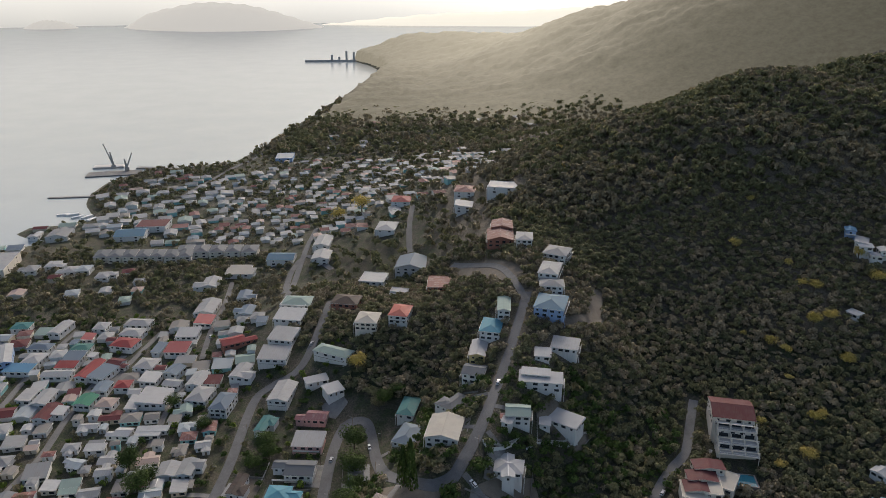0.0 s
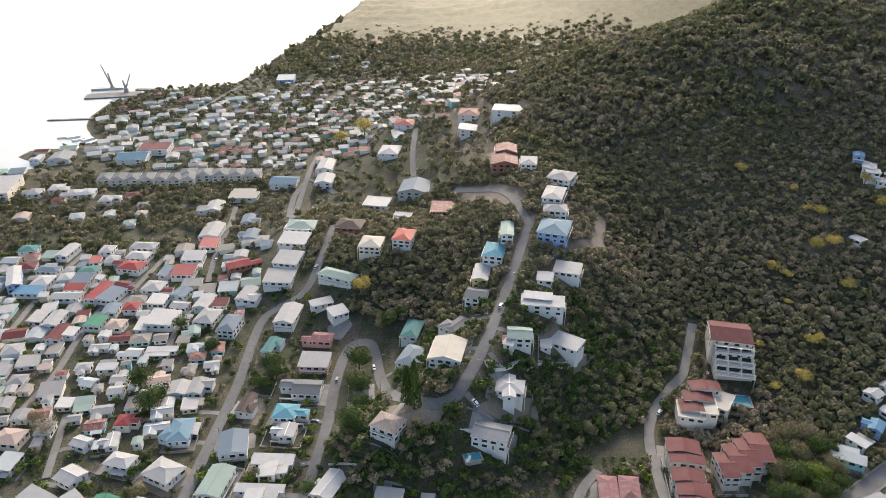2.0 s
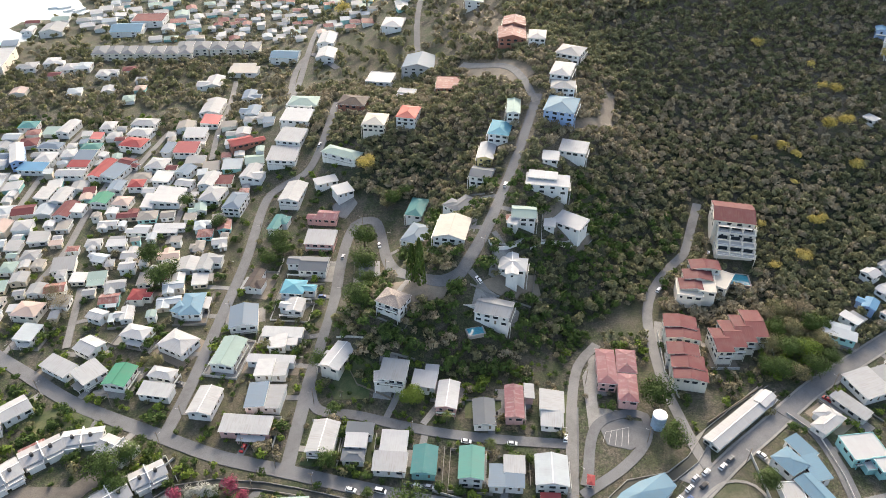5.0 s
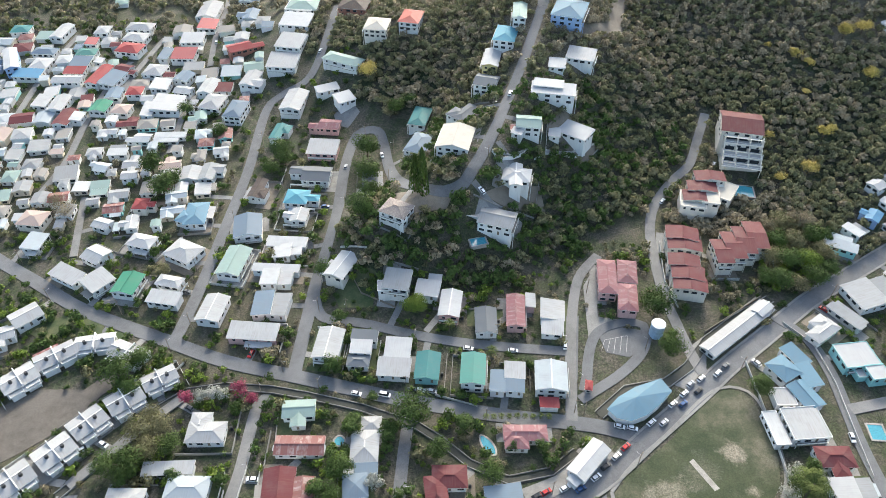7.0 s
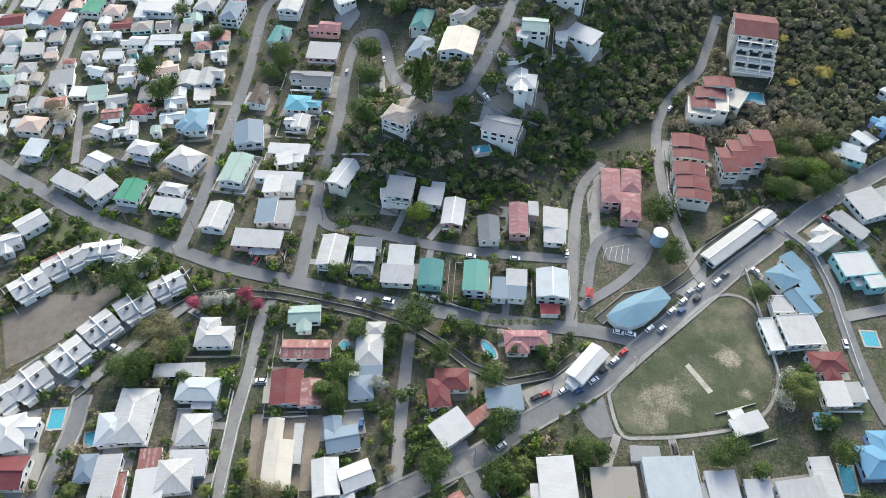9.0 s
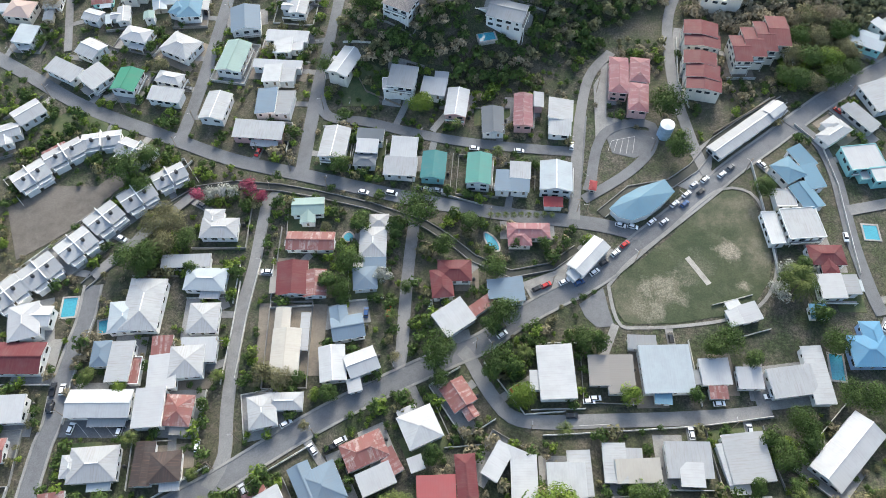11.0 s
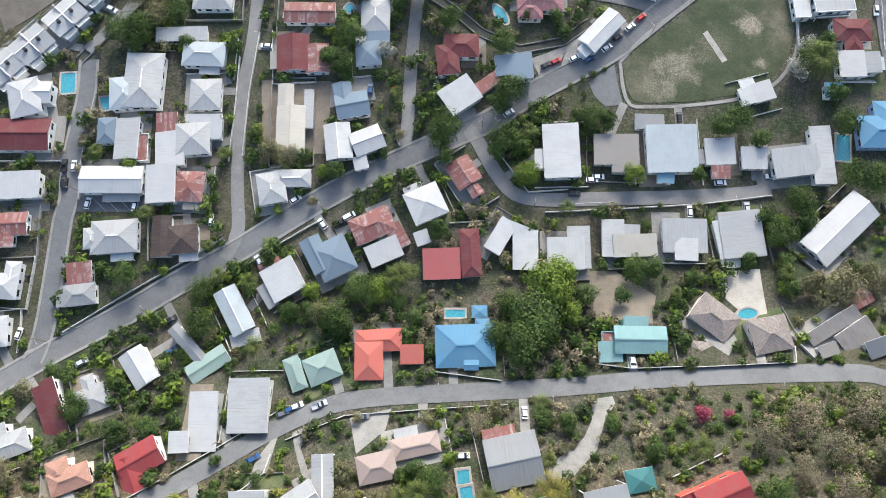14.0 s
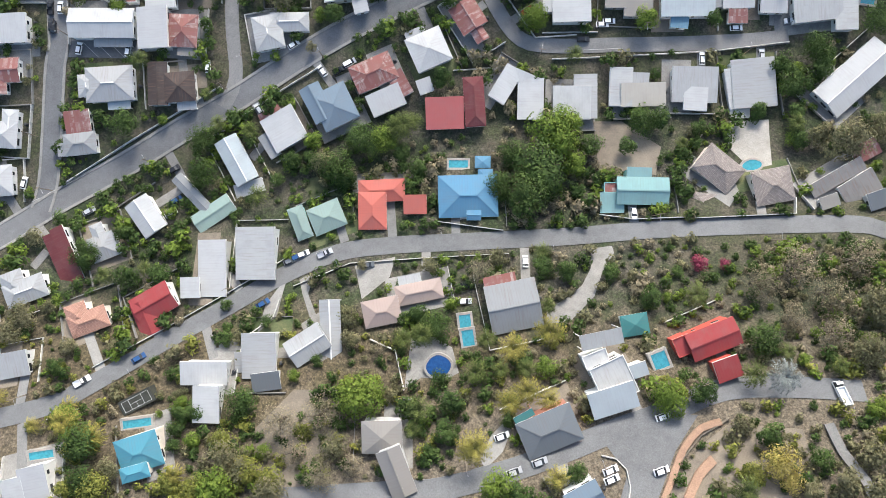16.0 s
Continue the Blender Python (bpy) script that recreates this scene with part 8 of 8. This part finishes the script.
tree(119.6, 5.1, 7.5, "dry")
tree(121.7, -7.8, 8, "olive")
tree(107.9, -16, 6.4, "dry")
tree(98.5, -12, 5.3, "dry")
tree(115.4, -20, 6.6, "olive")
tree(113.7, -34, 3.5, "bright")
tree(-57.7, -43.3, 5.8, "green")
tree(-70.9, -45.6, 4.3, "green")
tree(-75.2, -47.8, 3.9, "green")
tree(-75.9, -55.6, 2.6, "green")
tree(-102.2, -55.8, 6.5, "green")
tree(-98.7, -53.5, 3.5, "gold")
tree(-98.8, -65.2, 5.6, "green")
tree(-92.4, -62.1, 4.1, "olive")
tree(-108.4, -50.7, 3.9, "gold")
tree(-119, -52.8, 2.3, "gold")
tree(-76.9, -42.7, 3.1, "olive")
tree(-59.6, -57.2, 6.3, "olive")
tree(-45.2, -46.8, 6.8, "dry")
tree(-34, -44.7, 6.8, "dry")
tree(-39.7, -54.4, 5.5, "dry")
tree(-29.3, -52.3, 4.8, "olive")
tree(-31.7, -59.3, 5.8, "dry")
tree(-24, -56.2, 4.3, "dry")
tree(-60.4, -64.1, 6.5, "bright")
tree(-45.1, -64, 6.1, "olive")
tree(-54.1, -59.5, 4.8, "olive")
tree(9.9, -2.9, 5.4, "dry")
tree(28.9, -0.3, 4.1, "green")
tree(35.7, -1.8, 4.1, "green")
tree(15.1, 1.7, 3.7, "olive")
tree(-27.3, -2.6, 2.1, "olive")
tree(-5.9, -1.8, 3.3, "olive")
tree(-15.1, -38.9, 3, "olive")
tree(-28.3, -24.6, 3.6, "olive")
tree(-19.5, -27.2, 2.8, "dry")
tree(-37.7, -31.3, 2.4, "green")
tree(-43.9, -35.5, 2.3, "bright")
tree(11.9, -22.4, 2.7, "palm")
tree(-0.9, -33.7, 3.4, "green")
tree(-8, -46.8, 2.2, "palm")
tree(-3.1, -51.8, 2.9, "green")
tree(15, -58, 5.9, "bright")
tree(35.3, -53.3, 3.8, "green")
tree(30.2, -54.3, 2.8, "gold")
tree(20.8, -60, 5.1, "green")
tree(49.2, -1.2, 3.6, "green")
tree(55.7, -2.6, 2.4, "olive")
tree(89.2, -18.5, 5.6, "green")
tree(69.2, -0.4, 2.4, "green")
tree(101.5, -50.6, 4.3, "olive")
tree(108.8, -44.2, 5.1, "olive")
tree(107.4, -52.5, 4.9, "olive")
tree(92.8, -53.5, 3, "olive")
tree(-66.7, -26.6, 2.8, "green")
tree(-55.2, -21.1, 2.5, "green")
tree(-68.8, -16.7, 2.5, "green")
tree(-137.1, 2.2, 4, "olive")
tree(-128.7, 8.2, 3.5, "green")
tree(-13.9, 157.1, 9.4, "green")
tree(-59.6, 233.9, 5.3, "green")
tree(-15.5, 213.2, 6.6, "bright")
tree(-46.1, 308.1, 9.4, "green")
tree(-48.1, 328.4, 8.3, "green")
tree(-43.7, 264.2, 8.4, "green")
tree(-41.8, 283.1, 6.8, "green")
tree(-117.7, 146, 6.6, "olive")
tree(-109.9, 148.7, 6.1, "olive")
tree(-111.8, 138.9, 6.2, "olive")
tree(-104.5, 141.5, 5.5, "green")
tree(-114.7, 153.6, 5.7, "olive")
tree(-116.2, 131.9, 7.3, "green")
tree(-135.2, 174.1, 8.2, "green")
tree(-128, 180.6, 6.1, "green")
tree(-127.5, 166.5, 5.4, "green")
tree(-98.9, 164.4, 3.7, "pale")
tree(-94.5, 165.1, 3.7, "pale")
tree(-90.1, 165.4, 3.7, "pale")
tree(-104.1, 162.7, 3.7, "pink")
tree(-83.7, 167.5, 4.3, "pink")
tree(-78.3, 163.3, 3.7, "pink")
tree(147.1, 234.6, 5.3, "green")
tree(153.6, 233, 6.8, "green")
tree(160.9, 231.3, 6.2, "olive")
tree(169.2, 234.1, 6.8, "green")
tree(179.3, 241.7, 5.7, "green")
tree(152.8, 247.2, 6.4, "olive")
tree(160.7, 245.1, 7.6, "green")
tree(169.6, 246, 7, "bright")
tree(179.1, 251.2, 6.4, "olive")
tree(159.2, 259.4, 6.6, "green")
tree(167.7, 258.6, 7.2, "olive")
tree(177.5, 261.7, 6.6, "green")
tree(166.3, 271.6, 6, "olive")
tree(175.9, 272.7, 6, "dry")
tree(159.0, 270.1, 5.4, "dry")
tree(184.8, 263.9, 5, "green")
tree(125.6, 172.3, 5.9, "green")
tree(92.1, 215.7, 9, "green")
tree(93.4, 191.7, 6.8, "green")
tree(-43.2, 194.7, 2.9, "green")
tree(-30.2, 166, 3.2, "green")
tree(-47.8, 179.6, 5, "green")
tree(-95.9, 327.5, 7.5, "green")
tree(-99.3, 312, 6.6, "green")
tree(-92.9, 319.7, 5.9, "green")
tree(-48.9, 207.4, 4.1, "green")
tree(-0.2, 202, 2.6, "palm")
tree(17.9, 188.4, 2.5, "palm")
tree(-17.6, 269.3, 2.9, "cypress")
tree(-14, 266.6, 2.9, "cypress")
tree(-52.4, 390.4, 7.4, "yellow")
tree(-26, 369.1, 5.6, "green")
tree(-34.1, 362.1, 6.3, "green")
tree(-37.4, 360.4, 5.5, "olive")
tree(-134.7, 233.4, 4.4, "olive")
tree(-196.1, 272.8, 7.5, "dry")
tree(-205.6, 281.7, 6.2, "dry")
tree(-152.5, 291.9, 8.5, "green")
tree(-150.8, 301.5, 6.5, "green")
tree(-164.7, 311.4, 7.3, "green")
tree(-135.9, 346.7, 5.5, "green")
tree(-162.7, 371, 5.7, "green")
tree(-83.3, 703.2, 12.4, "yellow")
tree(-106.3, 698.7, 9.6, "yellow")
tree(111.2, 669.3, 5.3, "yellow")
tree(107.6, 611.8, 3.9, "yellow")
tree(206.4, 472.0, 5.5, "yellow")
tree(24, 144.3, 3, "green")
tree(35.7, 144.6, 3.5, "green")
tree(5.9, 153.8, 5.2, "green")
tree(-3.6, 141.3, 5.5, "green")
tree(16.2, 132.6, 5.8, "green")
tree(-37.4, 150.3, 4.6, "green")
tree(-22.3, 150.6, 4.6, "green")
tree(-39.7, 133.6, 6.4, "green")
tree(-50.4, 150, 2.6, "olive")
tree(128.3, 130.6, 6.3, "green")
tree(122.8, 126.1, 5.2, "pale")
tree(134.8, 137.4, 3.9, "green")
tree(16.7, 94.9, 6.2, "green")
tree(21.7, 93, 4.8, "green")
tree(25.5, 82.6, 5.6, "bright")
tree(-3.7, 98.7, 7.2, "green")
tree(-5.5, 94.3, 4.8, "green")
tree(-41.7, 81.5, 4.2, "green")
tree(-59.2, 86.2, 5.7, "olive")
tree(-65.5, 88.1, 4.7, "olive")
tree(-53.3, 87.4, 3.3, "green")
tree(18.9, 112.9, 6.9, "green")
tree(14.7, 108.2, 4.9, "green")
tree(47.5, 104.7, 5.8, "green")
tree(53.5, 102.7, 4.8, "green")
tree(100.7, 105.3, 6.3, "green")
tree(94.1, 101.7, 5.3, "green")
tree(85.7, 84.4, 3.7, "green")
tree(63, 83.7, 4.7, "bright")
tree(107.6, 97.8, 4.3, "green")
tree(127.1, 125.6, 6.5, "palm")
tree(132.4, 130.6, 5.6, "green")
tree(126.7, 134.1, 4.6, "pale")
tree(138.4, 105.3, 6.3, "green")
tree(135.7, 116.5, 4.9, "green")
tree(146.4, 84.3, 7, "green")
tree(139, 86.1, 6.1, "green")
tree(119.2, 75.4, 5.9, "green")
tree(121.8, 69.5, 5, "green")
tree(14.7, 90.6, 4.3, "green")
tree(-3.3, 87.9, 4.2, "green")
tree(-128, 84, 3.3, "green")
tree(-49.2, 70.1, 2.3, "olive")
tree(-99.8, 129.4, 3.6, "green")
tree(-124.4, 132.4, 7.2, "green")
tree(-117.9, 127.6, 5.1, "green")
tree(-41.7, 122.7, 5.5, "green")
tree(-47.3, 125, 4.5, "green")
tree(-26.1, 128.1, 4.1, "pale")
tree(-40.2, 118, 3.5, "green")
tree(-36.8, 153.2, 4.2, "green")
tree(-37.9, 140.2, 3.1, "green")
tree(-23.1, 148.4, 4.2, "green")
tree(-17.2, 123.5, 3, "green")
tree(-22.3, 102.5, 2.4, "olive")
tree(-19.8, 96, 2.4, "olive")
tree(14.8, 157.8, 1.3, "palm")
tree(17.9, 157.9, 1.3, "palm")
tree(20.9, 157.9, 1.3, "palm")
tree(24, 158, 1.3, "palm")
tree(27.1, 158.1, 1.3, "palm")
tree(30.2, 158.1, 1.3, "palm")
tree(33.3, 158.2, 1.3, "palm")
tree(36.4, 158.3, 1.3, "palm")
tree(39.5, 158.3, 1.3, "palm")
tree(-109.3, -50.5, 5.1, "bright")
tree(-104.6, -58.8, 4.2, "lime")
tree(-95, -66.6, 5.2, "lime")
tree(-103.5, -67.1, 3.7, "lime")
tree(-106.1, -54.6, 4.2, "bright")
tree(-61.2, -53.9, 4.9, "lime")
tree(-52.5, -59.6, 4.4, "lime")
tree(-65.8, -65.3, 5.5, "lime")
tree(-74.2, -64.7, 4, "lime")
tree(-45.6, -61.4, 4.7, "lime")
tree(-76.4, -45.7, 3.5, "bright")
tree(-76.2, -51.4, 3.1, "green")
tree(-109.2, -46.9, 2.4, "gold")
tree(-99.4, -56.4, 2.7, "gold")
tree(-101, -54.3, 2.3, "gold")
tree(126.7, 43.7, 8.5, "olive")
tree(118.5, 45.4, 5, "olive")
tree(112.3, 48.2, 3.4, "green")
tree(112.8, 54.1, 4, "green")
tree(138.3, 48.8, 6, "olive")
tree(123.6, 74.6, 3.5, "green")
tree(113.9, 68.2, 3.5, "bright")
tree(100.8, 53.8, 3.6, "green")
tree(81.1, 47.3, 3.4, "green")
tree(74.7, 41.4, 2, "palm")
tree(19.8, 35.2, 6, "green")
tree(16.0, 25.0, 6, "green")
tree(30.1, 25.4, 6.5, "green")
tree(22.8, 18.2, 5, "green")
tree(39.5, 32.9, 5, "bright")
tree(-11.0, 29.8, 4, "green")
tree(-26.4, 37.7, 5.5, "green")
tree(-19.3, 42.6, 3.5, "palm")
tree(-34.3, 25.4, 4, "green")
tree(-42.3, 30.7, 5.5, "olive")
tree(-47.0, 38.0, 4, "bright")
tree(-58.0, 24.8, 3, "green")
BLOSSOM = ((231.8, 400.6, 5.2), (243.1, 403.0, 5.1), (208.1, 382.8, 3.6), (201.2, 389.0, 4.0), (239.2, 371.1, 4.9), (202.3, 363.9, 2.7), (188.3, 399.2, 2.4), (176.0, 335.1, 2.9), (204.2, 332.6, 4.5), (210.1, 336.9, 3.2), (190.2, 309.5, 5.0), (173.8, 304.1, 3.1),
           (229.9, 512.1, 3.4), (235.8, 452.2, 3.0), (237.5, 432.7, 3.5), (244.4, 429.2, 5.0), (283.3, 452.8, 4.4), (284.5, 429.9, 5.4))
for x, y, r in BLOSSOM:
    tree(x, y, r * 1.15, "yellow")
# ---- woodland of the hills ----
def woodland(name, spots, leaf_counts, label, seed, lush=0.0):
    """Joined crowns of a whole wood."""
    rng = random.Random(seed)
    kinds = ("wood" if "wood" in name else "green", "olive", "dry", "lime", "green" if "wood" in name else "bright")
    shapes = {}
    for k, kind in enumerate(kinds):
        for n in range(4):
            v, f, soft = leaf_cloud(rng, leaf_counts, 4.0, 4.8, 0.5, 1.55 / math.sqrt(leaf_counts / 40), *((6, True, -0.12, 0.6) if "wood" in name else (7, True, -0.45, 1.3)))
            shapes[k, n] = np.array([tuple(p) for p in v]), np.array(f), np.array([tuple(p) for p in soft])
    verts, faces, mats, normals, base = [], [], [], [], 0
    for x, y, r in spots:
        big = noise.noise(Vector((x / 90, y / 90, 3))) + rng.uniform(-0.5, 0.5)
        k = 0 if big < -0.06 + lush else 1 if big < 0.16 + lush else 2
        if "wood" in name and y < 345 and x < 128 and rng.random() < (0.6 if x < 95 else 0.3):
            k = 4
        if "wood" not in name and k < 2 and rng.random() < 0.3:
            k = 3 if y < -22 and rng.random() < 0.7 else 4
        elif "wood" not in name and y < -22 and rng.random() < 0.22:
            k = 1 + k % 2
        v, f, soft = shapes[k, rng.randrange(4)]
        a, s = rng.random() * math.tau, r / 4
        c, n = math.cos(a) * s, math.sin(a) * s
        w = np.empty_like(v)
        w[:, 0], w[:, 1], w[:, 2] = v[:, 0] * c - v[:, 1] * n + x, v[:, 0] * n + v[:, 1] * c + y, v[:, 2] * s * rng.uniform(0.85, 1.3) + ground_at(x, y)
        verts.append(w)
        b, e = math.cos(a), math.sin(a)
        normals.append(np.stack([soft[:, 0] * b - soft[:, 1] * e, soft[:, 0] * e + soft[:, 1] * b, soft[:, 2]], -1))
        faces.append(f + base)
        mats.append(np.full(len(f), k, dtype=np.int32))
        base += len(v)
    verts, faces, mats, normals = np.concatenate(verts), np.concatenate(faces), np.concatenate(mats), np.concatenate(normals)
    me = bpy.data.meshes.new(name)
    me.vertices.add(len(verts))
    me.vertices.foreach_set("co", verts.ravel())
    me.loops.add(faces.size)
    me.loops.foreach_set("vertex_index", faces.ravel().astype(np.int32))
    me.polygons.add(len(faces))
    me.polygons.foreach_set("loop_start", np.arange(0, faces.size, 3, dtype=np.int32))
    me.polygons.foreach_set("loop_total", np.full(len(faces), 3, dtype=np.int32))
    for kind in kinds:
        me.materials.append(LEAF[kind])
    me.polygons.foreach_set("material_index", mats)
    me.polygons.foreach_set("use_smooth", [True] * len(faces))
    me.update(calc_edges=True)
    me.normals_split_custom_set_from_vertices(normals.tolist())
    return tagged(new(name, me), label, "woodland", kind="stuff")


def spots_in(x0, x1, y0, y1, step, rule, seed, lo, hi, gap):
    rng = random.Random(seed)
    found = []
    for i in range(int((x1 - x0) / step)):
        for j in range(int((y1 - y0) / step)):
            x, y = x0 + (i + rng.random()) * step, y0 + (j + rng.random()) * step
            if rule(x, y) and clear_of(x, y, gap) and unpaved(x, y):
                found.append((x, y, rng.uniform(lo, hi)))
    return found


def hilly(x, y):
    p, q = np.array([x]), np.array([y])
    rise = (along(p, q, SPUR, 1.0) ** 4 + along(p, q, HILL, 1.15) ** 4 + along(p, q, KNOLL, 1.0) ** 4)[0] ** 0.25
    return (rise > 7 or (-8 < x < 300 and y > 224 and rise > 0.4 and not (178 < x and y < 250))) and not (x < -60 and y < 420)


near = [q for q in spots_in(-110, 330, 205, 520, 3.5, hilly, 31, 1.5, 3.9, 1.3) if all(math.hypot(q[0] - x, q[1] - y) > r * 0.8 + q[2] * 0.35 for x, y, r in BLOSSOM)]
woodland("woodland", near, 84, "dry-season woodland on the hillside, olive and grey-brown", 41)
high = spots_in(40, 720, 520, 900, 6.6, hilly, 32, 2.8, 6.0, 3.0) + spots_in(330, 720, 250, 520, 6.2, hilly, 33, 3.2, 5.4, 3.0)
woodland("woodland", high, 46, "dry woodland climbing to the ridge", 42)
low = spots_in(-60, 300, 520, 1100, 13, lambda x, y: True, 34, 4.0, 6.0, 3.0)
low += spots_in(-420, -60, 480, 1300, 15, lambda x, y: GZ.max() > 0 and x > np.interp(y, COAST_Y, COAST_X) + 12, 35, 3.0, 5.2, 2.0)
low += spots_in(-420, -130, 470, 640, 7.5, lambda x, y: x > np.interp(y, COAST_Y, COAST_X) + 15 and noise.noise(Vector((x / 40, y / 40, 6))) > -0.25, 39, 2.6, 4.6, 2.0)
low += spots_in(-446, -375, 745, 935, 8, lambda x, y: x > np.interp(y, COAST_Y, COAST_X) + 6 and noise.noise(Vector((x / 25, y / 25, 9))) > -0.1, 38, 1.6, 3.4, 1.0)
low += spots_in(-436, -290, 780, 1010, 8, lambda x, y: x > np.interp(y, COAST_Y, COAST_X) + 8 and noise.noise(Vector((x / 30, y / 30, 12))) > -0.15, 44, 1.8, 4.0, 1.0)
low += spots_in(-260, 60, 640, 1030, 9, lambda x, y: noise.noise(Vector((x / 40, y / 40, 2))) > -0.05, 40, 1.8, 3.6, 1.0)
woodland("woodland", low, 44, "trees among the houses of the far town", 43)
coast = spots_in(-300, 330, 1060, 1600, 14, lambda x, y: x > np.interp(y, COAST_Y, COAST_X) + 10, 36, 5, 8.5, 5)
woodland("woodland", coast, 36, "wooded slopes beyond the town", 44)
wild = spots_in(92, 175, -95, 10, 2.3, lambda x, y: x + y * 0.25 > 94 and noise.noise(Vector((x / 11, y / 11, 4))) > (-0.22 if y > -60 else -0.1), 37, 0.7, 2.1, 0.8)
wild += spots_in(-75, 10, -105, -62, 4.6, lambda x, y: True, 38, 1.4, 2.8, 1.0)
woodland("scrub", wild, 100, "dry scrub and bushes on the slope", 45, -0.42)

def gardens(x, y):
    return not (55 < x < 180 and 80 < y < 200) and not hilly(x, y)


shrubs = []
for x, y, r in spots_in(-260, 240, -95, 262, 3.2, gardens, 51, 0.9, 2.8, 0.7):
    thick = noise.noise(Vector((x / 17, y / 17, 8))) + 0.5 * noise.noise(Vector((x / 6, y / 6, 2)))
    if thick > (0.07 if y > 35 else -0.24 if y > -38 or x > 0 else -0.34):
        shrubs.append((x, y, r * min(1.35, 0.9 + thick)))
    elif thick > -0.35 and r > 2.15:
        shrubs.append((x, y, r * 0.6))
woodland("garden_shrubs", shrubs, 104, "shrubs and small trees of the gardens", 46, 0.3)
shrubs = spots_in(-330, -60, 262, 500, 6.5, gardens, 52, 1.4, 3.0, 1.4)
woodland("garden_shrubs", shrubs, 80, "trees between the crowded houses", 47, 0.3)
rng = random.Random(61)
placed = 0
while placed < 60:
    x, y = rng.uniform(-140, 150), rng.uniform(-88, 120)
    if not gardens(x, y) or not clear_of(x, y, 1.2) or not unpaved(x, y):
        continue
    placed += 1
    tree(round(x, 1), round(y, 1), rng.uniform(1.8, 3.2), rng.choice(("palm", "palm", "bright", "gold" if y < -20 else "palm")))
placed = 0
while placed < 36:
    x, y = rng.uniform(-125, 110), rng.uniform(-95, -28)
    if clear_of(x, y, 1.6) and unpaved(x, y):
        placed += 1
        tree(round(x, 1), round(y, 1), rng.uniform(2.0, 3.8), rng.choice(("lime", "bright", "olive", "lime")))
